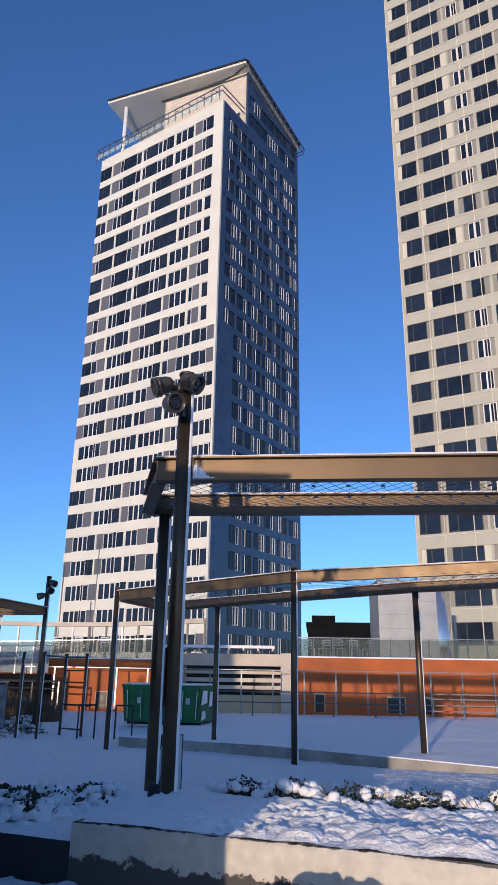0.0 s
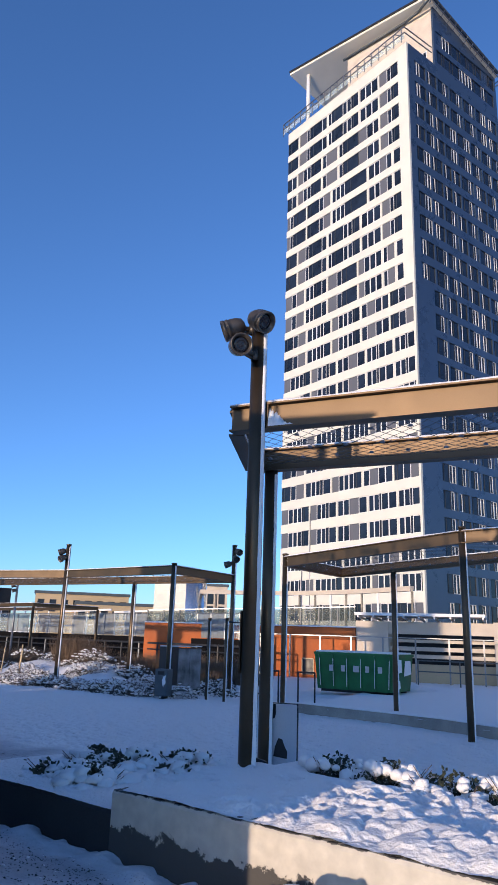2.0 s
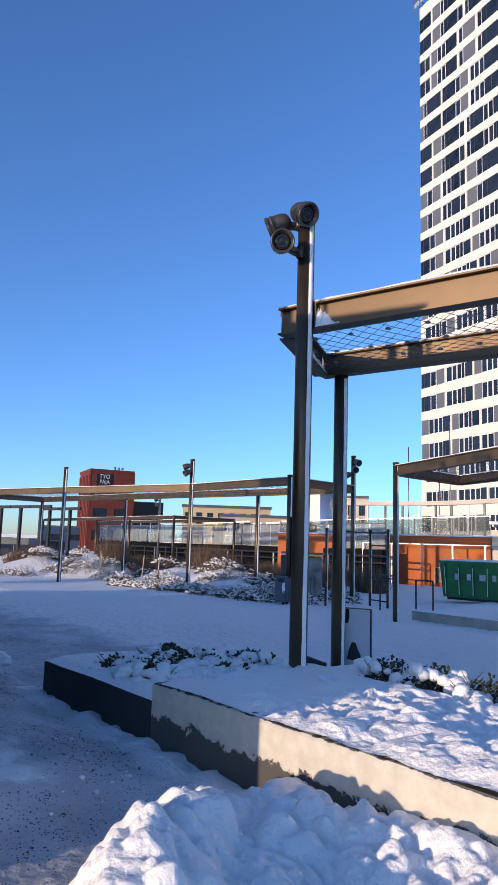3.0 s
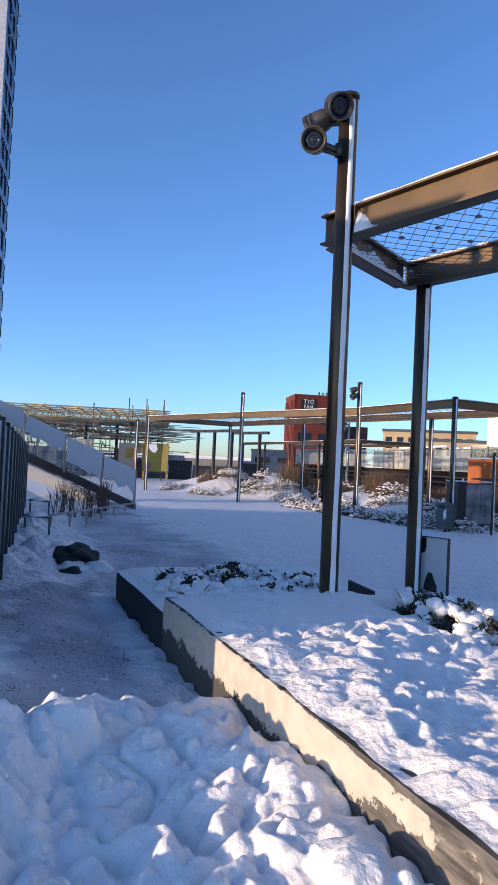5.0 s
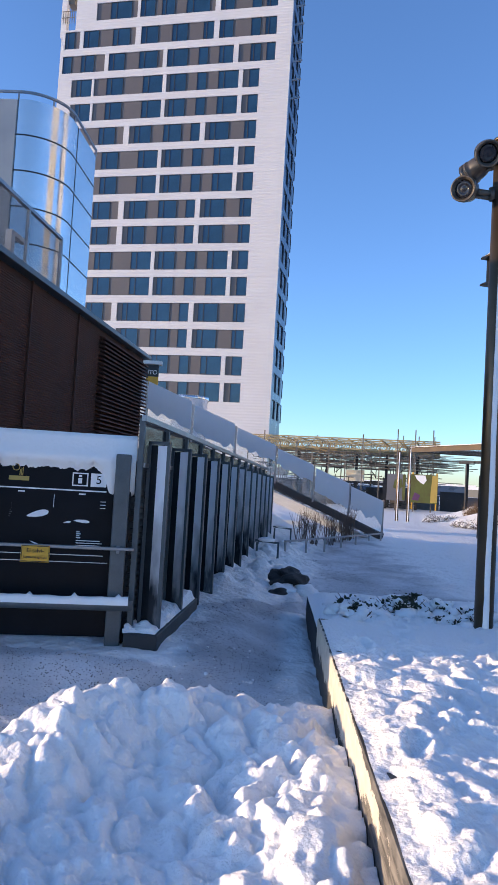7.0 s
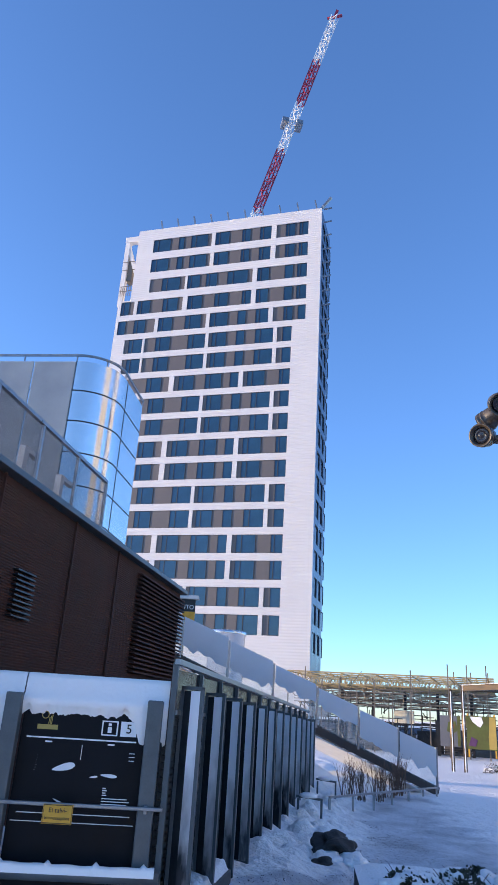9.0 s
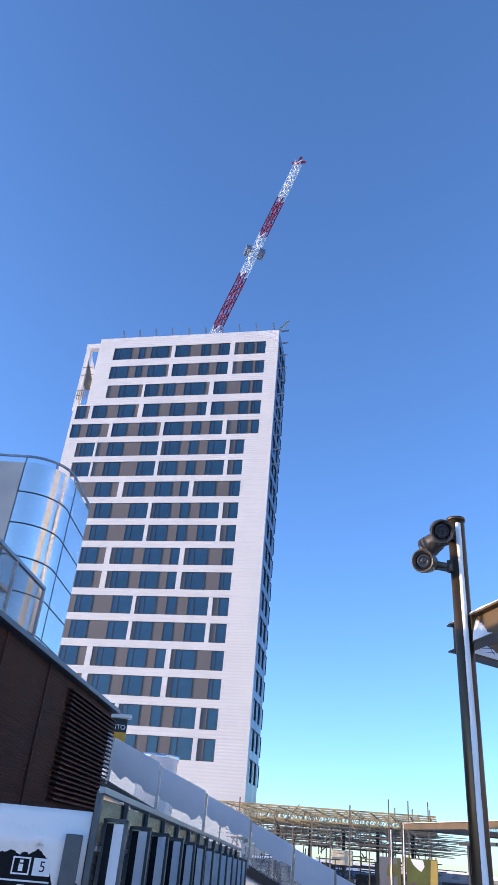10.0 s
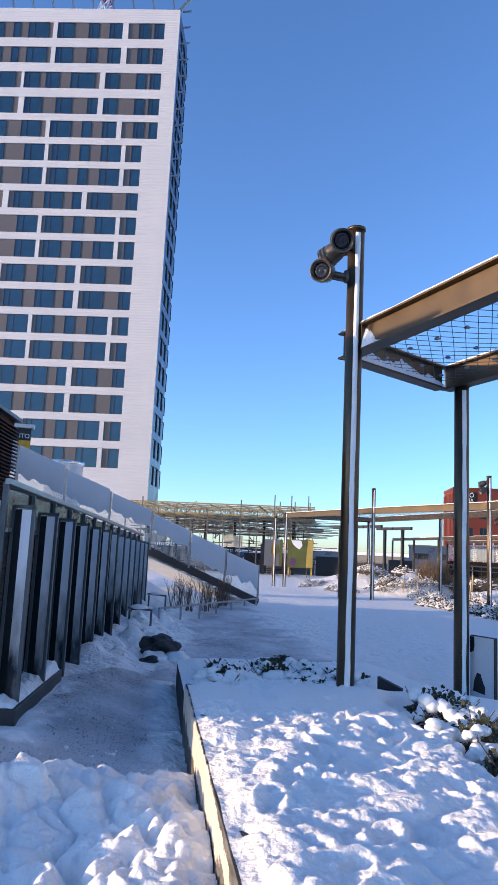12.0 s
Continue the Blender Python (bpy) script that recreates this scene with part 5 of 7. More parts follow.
for k in range(5):
    x = -5.8 - 1.35 * k
    bm = bmesh.new()
    box(bm, max(x - 1.31, -LB + 0.15), x - 0.04, 0.095, 0.105, H + 0.12, H + 1.0)
    part("mesh_panel", bm, M_MESH, brown, "fine see-through mesh panel").visible_shadow = False
for k in range(4):
    bm = bmesh.new()
    x = -6.75 - 1.35 * k
    bar(bm, (x, 0.55, H), (x, 0.55, H + 0.82), 0.13, 0.10, (0, 1, 0))
    bar(bm, (x - 0.05, 0.55, H + 0.82), (x + 0.5, 0.55, H + 0.82), 0.10, 0.07)
    part("roof_bracket", bm, M_FRAME_W, brown, "pale bracket behind the railing")
site_sign = thing("site_sign", pose(-14.2, -1.72, 0, 0, 0, 78), "small yellow and black sign box on a post", "sign")
bm = bmesh.new()
box(bm, -0.40, 0.20, -0.03, 0.03, 4.24, 4.48)
part("yellow_panel", bm, M_YELLOW, site_sign)
bm = bmesh.new()
box(bm, -0.40, 0.20, -0.03, 0.03, 4.485, 4.82)
part("black_panel", bm, M_DARK, site_sign)
writing("ITO", 0.17, pose(0.17, -0.036, 4.60, 90, 0, 0), M_WHITE, site_sign, align="RIGHT")
bm = bmesh.new()
box(bm, -0.5, 0.28, -0.12, 0.14, 4.83, 4.93)
part("cap", bm, M_FRAME_W, site_sign, "white capping plate")
bm = bmesh.new()
bar(bm, (-0.1, 0.09, -0.1), (-0.1, 0.09, 4.83), 0.1, 0.1, (0, 1, 0))
part("post", bm, M_CREAM, site_sign)

# ---- rounded steel tower behind it ----
drum = thing("stair_tower", pose(-10.22, -4.55, 0, 0, 0, 72.5), "rounded roof stair tower clad in polished steel sheets", "building")
bm = bmesh.new()
R, D0, D1 = 1.0, 4.8, 10.0
curve = [(-R + R * math.cos(radians(a)), R + R * math.sin(radians(a))) for a in np.linspace(-90, 0, 25)]
out = [(-7, 0)] + curve + [(0, 2.8), (-7, 2.8)]
lo = [bm.verts.new((x, y, D0)) for x, y in out]
hi = [bm.verts.new((x, y, D1)) for x, y in out]
for i in range(len(out)):
    j = (i + 1) % len(out)
    bm.faces.new((lo[i], lo[j], hi[j], hi[i])).smooth = 1 <= i < len(out) - 3
bm.faces.new(hi)
for e in bm.edges:
    e.smooth = not any(not f.smooth for f in e.link_faces)
part("cladding", bm, M_SHINY, drum, "polished steel sheets")
bm = bmesh.new()
box(bm, 0, 1.08, -0.02, 0.0, D0 + 0.02, D1 - 0.03)
perf_me = mesh_of("perforated_sheet", bm, M_PERF)
for k in range(5):
    o = new("perforated_sheet", perf_me)
    o.parent, o.location = drum, (-R - 1.12 * (k + 1) + 0.02, 0, 0)
for z in (5.9, 6.72, 7.54, 8.36, 9.18):
    bm = bmesh.new()
    for a, b in zip(out, out[1:-1]):
        bar(bm, (*a, z), (*b, z), 0.015, 0.03)
    part("joint", bm, M_DARK, drum)
for x, y in ((-R, -0.004), (0.004, 1.25)):
    bm = bmesh.new()
    bar(bm, (x, y, D0), (x, y, D1), 0.012, 0.012, (0, 1, 0))
    part("seam", bm, M_DARK, drum)
bm = bmesh.new()
for a, b in zip(out, out[1:-1]):
    bar(bm, (*a, D1 + 0.16), (*b, D1 + 0.16), 0.05, 0.05)
part("roof_rail", bm, M_STEEL, drum)
for a in (out[0], (-4, 0), (-2.4, 0), out[1], out[13], out[25], out[-2]):
    bm = bmesh.new()
    bar(bm, (*a, D1), (*a, D1 + 0.15), 0.03, 0.03, (0, 1, 0))
    part("rail_stud", bm, M_STEEL, drum)
drum2 = thing("roof_flue", pose(-23.35, 0.95, 0), "short round steel flue with a rim", "vent")
bm = bmesh.new()
lathe(bm, ((0.75, 0), (0.75, 4.8), (0.80, 4.81), (0.80, 4.98), (0.70, 5.0)), Matrix(), 28)
part("pipe", bm, M_SHINY, drum2)


# ---- towers ----
WINDOWS = {}


def window_mesh(w, h, frame_mat, glass, bar_w):
    """A window frame, one closed ring, and its pane; alike windows share both."""
    key = (w, h, frame_mat.name, glass.name)
    if key not in WINDOWS:
        bm = bmesh.new()
        rings = []
        for y, e in ((0.02, 0), (0.02, bar_w), (0.14, bar_w), (0.14, 0)):
            rings.append([bm.verts.new((x, y, z)) for x, z in ((e, e), (w - e, e), (w - e, h - e), (e, h - e))])
        for k in range(4):
            a, b = rings[k], rings[(k + 1) % 4]
            for i in range(4):
                bm.faces.new((a[i], a[(i + 1) % 4], b[(i + 1) % 4], b[i]))
        if w > 1.2 and frame_mat is M_FRAME_D:
            box(bm, w * 0.27, w * 0.27 + 0.09, 0.03, 0.12, bar_w, h - bar_w)
            box(bm, w * 0.07, w * 0.27, 0.03, 0.12, bar_w, bar_w + 0.1)
        pm = bmesh.new()
        box(pm, bar_w * 0.9, w - bar_w * 0.9, 0.07, 0.10, bar_w * 0.9, h - bar_w * 0.9)
        WINDOWS[key] = mesh_of("window", bm, frame_mat), mesh_of("pane", pm, glass)
    return WINDOWS[key]


def facade(tower, m, u0, u1, z0, z1, rows, infill, grid, panel, glass, label, count):
    """Bands and piers stand proud; windows and infill panels sit back between them. rows: (foot, head, cells), where a cell is (from, to, kind)."""
    bm = bmesh.new()
    last = z0
    for foot, head, cells in rows:
        box(bm, u0, u1, 0, 0.3, last, foot)
        at = u0
        for a, b, kind in sorted(cells):
            if a - at > 0.03:
                box(bm, at, a, 0.004, 0.3, foot, head)
            at = b
        if u1 - at > 0.03:
            box(bm, at, u1, 0.004, 0.3, foot, head)
        last = head
    box(bm, u0, u1, 0, 0.3, last, z1)
    part("facade", bm, grid, tower, label, m)
    if ("panel", panel.name) not in WINDOWS:
        pm = bmesh.new()
        box(pm, 0, 1, 0.14, 0.28, 0, 1)
        WINDOWS["panel", panel.name] = mesh_of("infill_panel", pm, panel)
    if ("panel", "pale") not in WINDOWS:
        pm = bmesh.new()
        box(pm, 0, 1, 0.10, 0.28, 0, 1)
        WINDOWS["panel", "pale"] = mesh_of("infill_panel", pm, M_PANEL_P)
    for foot, head, cells in rows:
        for a, b, kind in cells:
            if kind in "pl":
                ob = new("infill_panel", WINDOWS["panel", panel.name if kind == "p" else "pale"])
                ob.parent = tower
                ob.matrix_basis = m @ Matrix.Translation((a, 0, foot)) @ Matrix.Diagonal((b - a, 1, head - foot, 1))
                continue
            fm, bw = (M_FRAME_W, 0.075) if kind == "w" else (M_FRAME_D, 0.06)
            w, h = max(0.1, round(b - a, 1)), round(head - foot, 1)
            ring, pane = window_mesh(w, h, fm, glass, bw)
            ob = new("window", ring)
            ob.parent = tower
            ob.matrix_basis = m @ Matrix.Translation((a, 0.06, foot)) @ Matrix.Diagonal(((b - a) / w, 1, (head - foot) / h, 1))
            sheet = new("pane", pane)
            sheet.parent = ob


def cells_from(text, flip, pier=9.0, split=99.0):
    """Cells written as kind and far edge, from the corner outwards: '1.8 w2.8 p4.3' starts at 1.8; a blank kind leaves a pier."""
    items = text.split()
    at, out = float(items[0]), []
    for it in items[1:]:
        kind, to = (it[0], float(it[1:])) if it[0].isalpha() else ("", float(it))
        if not kind:
            at = min(to, at + pier)
            continue
        bits = [(at, to, kind)]
        if kind == "g" and to - at > split:
            bits = [(at, to - 1.7, "g"), (to - 1.7, to - 0.85, "w"), (to - 0.85, to, "w")]
        for p, q, c in bits:
            out.append((-q, -p, c) if flip else (p, q, c))
        at = to
    return out


# Tower with the roof terrace
tower_a = thing("tower_block", pose(-10.3, 71.5, 0, 0, 0, -28.5), "tall apartment tower, white banded front, grey glazed side, oversailing roof", "building", "towers")
WA, DA, TOPA, STEP, RISE = 24.0, 21.4, 80.1, 44.85, 3.4
bm = bmesh.new()
box(bm, -WA + 0.02, -0.32, 0.31, DA - 0.02, -1, TOPA - 0.4)
part("core", bm, M_WALL_G, tower_a)
front_up = (
    "1.6 w2.7 3.0 p4.2 w4.9 5.3 w6.2 w7.2 w8.2 p9.2 9.7 g12.3 w13.3 p15.0 15.5 w16.3 g19.6 20.3 p21.6 w22.6 p24.0",
    "1.6 g2.9 w3.6 p4.9 5.3 w6.4 w7.5 w8.6 9.2 g12.0 g14.3 w15.0 15.5 w16.3 g19.0 w19.7 p21.3 21.9 g24.0",
    "1.6 w2.8 3.1 w4.0 p5.2 w6.1 w7.2 9.2 g13.4 w14.2 14.8 p16.0 w16.9 g19.4 20.0 g22.6 w23.3 p24.0",
    "1.6 g2.9 w3.6 p4.9 5.3 w6.2 w7.4 p9.0 g12.0 w12.8 13.4 p15.4 w16.2 16.8 g20.4 p21.6 22.1 w23.0 g24.0",
)
front_low = (
    "0.3 g2.2 w3.2 3.7 p4.9 w5.8 w6.7 p7.6 8.1 g10.2 w11.2 w12.2 12.9 g15.2 w16.2 w17.2 17.8 p19.0 w20.0 g22.0 w23.2",
    "0.3 w1.4 g3.4 3.9 w4.9 w6.0 g8.0 8.6 w9.6 p11.2 w12.2 w13.2 13.8 w14.8 g17.0 p18.2 18.8 g21.6 w22.6 p24.0",
    "0.3 p1.5 w2.6 g3.9 4.4 w5.3 w6.4 p7.8 w8.8 9.3 g12.1 w13.0 p14.2 14.8 w15.9 g18.1 w19.2 19.8 p21.1 w22.2 g24.0",
)
rows = []
for k in range(-2, 12):
    z = 7.2 + 3.18 * k
    rows.append((z, z + 2.0, cells_from(front_low[(k // 2) % 3], True, 0.25, 1.9)))
for k in range(10):
    z = STEP + 0.4 + RISE * k
    rows.append((z, z + 2.25, cells_from(front_up[(k // 2 + (k // 8)) % 4], True, 0.28, 3.0)))
facade(tower_a, pose(0, 0, 0), -WA, 0, -1, TOPA, rows, 0.3, M_WALL_W, M_PANEL_G, M_WGLASS, "white banded front with varied windows", 0)
rows = []
for k in range(-2, 22):
    z = 7.2 + 3.18 * k if k < 12 else STEP + 0.4 + RISE * (k - 12)
    at, cells = (3.9 if k < 12 else 1.5), []
    rr = random.Random(100 + k // 2)
    while at < DA - 0.8:
        for kind in rr.choice(("gw", "gww", "wg", "pwg", "gwp")):
            w = {"g": rr.uniform(0.9, 1.7), "p": 0.6, "w": 0.62}[kind]
            b = min(at + w, DA - 0.4)
            if b - at > 0.3:
                cells.append((at, b, kind))
            at = b
        at += 0.3
    rows.append((z, z + 2.2, cells))
facade(tower_a, pose(0, 0, 0, 0, 0, 90), 0.3, DA, -1, TOPA, rows, 0.3, M_WALL_G, M_WALL_G, M_WGLASS, "grey-blue glazed side, shade and mirrored sky in its colour", 0)
# penthouse, terrace railing and oversailing roof, which falls to the back
PH = 6.2


def roof_z(y):
    return 91.2 - 0.235 * (y - 4.8)


rows = []
for k in range(2):
    z, at, cells = TOPA + 0.7 + 3.28 * k, PH + 0.5, []
    rr = random.Random(140 + k)
    while at < DA - 0.8:
        kind = rr.choice("gwgwpg")
        b = min(at + {"g": rr.uniform(1.2, 2.6), "p": 0.8, "w": 0.75}[kind], DA - 0.4)
        cells.append((at, b, kind))
        at = b
    rows.append((z, z + 2.3, cells))
facade(tower_a, pose(0, 0, 0, 0, 0, 90), PH, DA, TOPA, roof_z(DA), rows, 0.3, M_WALL_G, M_WALL_G, M_WGLASS, "grey-blue glazed side, shade and mirrored sky in its colour", 0)
bm = bmesh.new()
ring = [[bm.verts.new((x, y, z)) for y, z in ((PH, roof_z(DA)), (DA, roof_z(DA)), (PH, roof_z(PH) - 0.3))] for x in (0.0, -0.3)]
bm.faces.new(ring[0])
bm.faces.new(ring[1][::-1])
for i in range(3):
    bm.faces.new((ring[0][i], ring[0][(i + 1) % 3], ring[1][(i + 1) % 3], ring[1][i]))
part("gable", bm, M_WALL_G, tower_a)
# its front runs parallel to the roof's edge
PA, PB = Vector((-0.31, PH - 0.02)), Vector((-14.6, PH - 2.3))
bm = bmesh.new()
foot = [(PA.x, PA.y), (PB.x, PB.y), (PB.x, DA - 0.02), (PA.x, DA - 0.02)]
lo = [bm.verts.new((x, y, TOPA - 0.4)) for x, y in foot]
hi = [bm.verts.new((x, y, roof_z(y) - 0.42)) for x, y in foot]
for i in range(4):
    bm.faces.new((lo[i], lo[(i + 1) % 4], hi[(i + 1) % 4], hi[i]))
bm.faces.new(lo[::-1])
bm.faces.new(hi)
part("penthouse", bm, M_CREAM, tower_a, "cream-coloured penthouse wall")
run = (PB - PA).normalized()
turn = math.degrees(math.atan2(-run.y, -run.x))
for u, w in ((0.9, 1.3), (2.6, 0.8), (4.4, 2.0), (7.0, 1.4), (9.0, 0.8), (10.6, 2.0), (13.0, 0.9)):
    p = PA + run * (u + w)
    bm = bmesh.new()
    box(bm, 0, w, -0.06, 0.06, TOPA + 0.3, TOPA + 3.0)
    pw = part("penthouse_window", bm, M_WGLASS, tower_a, m=pose(p.x, p.y, 0, 0, 0, turn))
    bm = bmesh.new()
    for a, b in (((0, TOPA + 0.3), (0, TOPA + 3.0)), ((w, TOPA + 0.3), (w, TOPA + 3.0)), ((0, TOPA + 3.0), (w, TOPA + 3.0)), ((w * 0.6, TOPA + 0.3), (w * 0.6, TOPA + 3.0))):
        bar(bm, (a[0], -0.08, a[1]), (b[0], -0.08, b[1]), 0.1, 0.1, (0, 1, 0))
    part("frame", bm, M_FRAME_W, pw)
# fat grey pipe round the eaves
bm = bmesh.new()
for a, b in (((PB.x - 0.6, PB.y - 0.3), (-4.0, PH - 1.0)), ((-4.0, PH - 1.0), (-1.6, PH - 1.0)), ((-1.6, PH - 1.0), (0.5, PH - 1.5))):
    tube(bm, (*a, roof_z(a[1]) - 1.0), (*b, roof_z(b[1]) - 1.0), 0.2, 8)
part("eaves_pipe", bm, M_GREY, tower_a, "thick grey pipe under the eaves")
bm = bmesh.new()
plan = ((0.45, 4.8), (-24.1, 0.1), (-24.1, DA), (0.45, DA))
for lift in (0.0, 0.45):
    vs = [bm.verts.new((x, y, roof_z(y) - 0.45 + lift)) for x, y in plan]
    bm.faces.new(vs)
bm.verts.ensure_lookup_table()
for i in range(4):
    bm.faces.new([bm.verts[j] for j in (i, (i + 1) % 4, 4 + (i + 1) % 4, 4 + i)])
part("roof", bm, M_WALL_W, tower_a, "thin oversailing roof with pale underside")
bm = bmesh.new()
for (ax, ay), (bx, by) in ((plan[0], plan[1]), (plan[3], plan[0])):
    bar(bm, (ax, ay, roof_z(ay) + 0.1), (bx, by, roof_z(by) + 0.1), 0.35, 0.3)
part("roof_edge", bm, M_DARK, tower_a, "dark metal roof edge")
bm = bmesh.new()
tube(bm, (-21.8, 2.2, TOPA), (-21.8, 2.2, roof_z(2.2) - 0.4), 0.33, 12)
part("roof_column", bm, M_FRAME_W, tower_a)
bm = bmesh.new()
for z in (TOPA + 1.0, TOPA + 1.9):
    for a, b in (((-WA - 0.6, -0.6), (0.2, -0.6)), ((0.2, -0.6), (0.4, 5.0)), ((-WA - 0.6, -0.6), (-WA - 0.6, 6))):
        bar(bm, (*a, z), (*b, z), 0.12, 0.10)
for k in range(19):
    x = -WA - 0.6 + 1.35 * k
    bar(bm, (x, -0.6, TOPA - 0.3), (x, -0.6, TOPA + 1.9), 0.1, 0.1, (0, 1, 0))
for k in range(9):
    bar(bm, (-1.5 - 2.4 * k, -0.6, TOPA + 1.9), (-1.5 - 2.4 * k, 1.4, TOPA + 2.9), 0.08, 0.1)
part("terrace_railing", bm, M_STEEL, tower_a, "steel terrace railing with rods")
bm = bmesh.new()
box(bm, -WA - 0.5, 0.1, -0.55, -0.5, TOPA + 0.1, TOPA + 1.0)
part("railing_glass", bm, M_GLASS, tower_a)
bm = bmesh.new()
for o, dz in ((0.75, -0.9), (0.95, -0.25)):
    bar(bm, (o, PH - 1.5, roof_z(PH - 1.5) + dz), (o, DA + 0.8, roof_z(DA + 0.8) + dz), 0.14, 0.12)
    bar(bm, (o, DA + 0.8, roof_z(DA + 0.8) + dz), (-1.5, DA + 0.9, roof_z(DA + 0.9) + dz), 0.14, 0.12)
for k in range(12):
    y = PH - 1.0 + 1.35 * k
    bar(bm, (0.3, y, roof_z(y) - 1.0), (0.95, y, roof_z(y) - 0.25), 0.08, 0.08)
part("roof_gutter_rail", bm, M_STEEL, tower_a)

# Tower beside it, of which one side shows
tower_b = thing("tower_block", pose(10.8, 55.4, 0, 0, 0, -26), "tall beige apartment tower with broad dark windows in sunlight", "building", "towers")
WB, HB = 22.0, 96.0
bm = bmesh.new()
box(bm, 0.32, WB - 0.3, 0.31, 20, -1, HB)
part("core", bm, M_WALL_B, tower_b)
rows = []
kinds_b = ("0.35 g2.25 p2.75 2.95 g5.9 p6.3 6.5 p6.8 w7.4 w8.0 p8.4 8.8 g11.0 l11.6 11.8 p12.2 g14.6 14.9 g16.6 p17.2 17.6 g20.6",
           "0.35 p0.7 g2.3 2.5 p3.0 g6.1 6.4 p6.8 w7.4 w8.0 p8.5 8.9 l9.4 g11.4 p12.0 12.3 g15.0 p15.5 15.8 g17.6 18.0 g20.9",
           "0.35 l0.8 g2.4 2.6 p3.1 g5.8 l6.4 6.6 p7.0 w7.6 w8.2 p8.6 8.9 g11.3 11.5 p12.0 g14.4 l15.0 15.3 g17.0 p17.5 17.9 g20.8",
           "0.35 g2.25 2.5 l3.0 g5.9 6.3 p6.8 g8.0 p8.5 8.8 p9.2 g11.2 11.6 g14.4 p14.9 15.2 g16.8 l17.4 17.7 g20.6")
rb = random.Random(8)
for k in range(29):
    z = 4.3 + 3.16 * k
    rows.append((z, z + 1.86, cells_from(kinds_b[rb.choice((0, 0, 1, 2, 3, 3))], False)))
facade(tower_b, pose(0, 0, 0), 0, WB, -1, HB, rows, 0.3, M_WALL_B, M_PANEL_B, M_WGLASS, "beige panelled front with dark windows", 0)
bm = bmesh.new()
bar(bm, (0, -0.04, 3), (0, -0.04, HB), 0.07, 0.07, (0, 1, 0))
fin_line = mesh_of("vertical_fin", bm, M_PANEL_P)
for k in range(9):
    o = new("vertical_fin", fin_line)
    o.parent, o.location = tower_b, (0.05 + 2.56 * k, 0, 0)
bm = bmesh.new()
bar(bm, (0, -0.03, 0), (WB, -0.03, 0), 0.05, 0.05)
sill_me = mesh_of("sill", bm, M_PANEL_P)
for k in range(30):
    o = new("sill", sill_me)
    o.parent, o.location = tower_b, (0, 0, 4.1 + 3.16 * k)

# White tower under the crane
tower_c = thing("tower_block", pose(-69.9, 17.8, 0, 0, 0, 63.4), "white corrugated tower with staggered blue windows and taupe panels", "building", "towers")
WC, TOPC, DC = 27.2, 67.4, 6.8
bm = bmesh.new()
box(bm, -WC, -0.3, 0.31, DC, -1, TOPC - 0.5)
box(bm, -29.0, -WC, 0.31, DC, -1, 55.4)
part("core", bm, M_WALL_C, tower_c)
pc = {
    1: "1.8 g3.1 p3.6 g5.0 p6.3 7.0 g8.7 p10.0 g11.3 p13.1 g15.2 15.75 p16.3 g18.9 p19.9 g20.8 p22.0 g24.7",
    3: "1.8 g3.2 p3.7 g4.9 p7.0 g8.7 9.35 p10.0 g13.0 p14.4 g16.1 p16.9 g18.8 19.15 p19.9 g22.7 p24.5",
    4: "1.8 g3.2 p3.7 g4.9 p7.0 g8.7 9.35 g10.7 p12.6 g14.6 p16.3 g18.5 19.2 p19.9 g22.2 p24.0 g26.0 26.5 p27.2 g28.5",
    5: "1.8 g2.9 p3.5 g4.8 p6.2 6.8 g8.6 p9.9 g11.1 p12.4 g15.0 15.5 p16.2 g18.6 p20.4 g22.5 23.0 p24.4 g26.2 p27.4 g28.6",
    6: "3.55 g4.8 p5.5 6.0 g8.5 p9.9 g11.1 p12.4 g14.5 p14.9 15.35 g17.9 p20.4 g22.6 p24.2 24.5 g26.6 p27.2",
    8: "3.55 g5.0 p6.8 g9.2 p9.7 10.3 g11.5 p12.6 g14.9 p16.4 g18.6 p19.2 19.9 p21.0 g23.2 p26.6 g28.6",
}
order = (1, 1, 3, 4, 5, 6, 6, 8, 6, 6, 8, 8, 6, 6, 8, 8, 6, 6)
rows = []
for k, key in enumerate(order):
    head = 65.5 - 3.4 * k if k < 4 else 52.2 - 3.075 * (k - 4)
    rows.append((head - 2.2, head, cells_from(pc[key], True)))
rows.sort()
BAY = 55.5
facade(tower_c, pose(0, 0, 0), -WC, 0, BAY, TOPC, [r for r in rows if r[0] > BAY], 0.3, M_WALL_C, M_PANEL_T, M_WGLASS_C, "white corrugated front", 0)
facade(tower_c, pose(0, 0, 0), -29.0, 0, -1, BAY, [r for r in rows if r[1] < BAY], 0.3, M_WALL_C, M_PANEL_T, M_WGLASS_C, "white corrugated front", 0)
rows = []
for k in range(19):
    z = 8.5 + 3.06 * k
    rows.append((z, z + 2.2, [(1.0 + 2.5 * j, 3.1 + 2.5 * j, "g") for j in range(3)]))
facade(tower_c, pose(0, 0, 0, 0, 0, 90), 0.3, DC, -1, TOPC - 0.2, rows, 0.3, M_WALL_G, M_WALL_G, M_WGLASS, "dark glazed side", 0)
bm = bmesh.new()
box(bm, -29.5, -WC + 0.3, 0.4, 1.2, 66.0, 66.9)
for x, y in ((-29.1, 0.8), (-28.0, 4)):
    bar(bm, (x, y, 55), (x, y, 66.2), 0.7, 0.7, (0, 1, 0))
bar(bm, (-29.0, 0.8, 65.4), (-27.3, 0.8, 60.5), 0.5, 0.5)
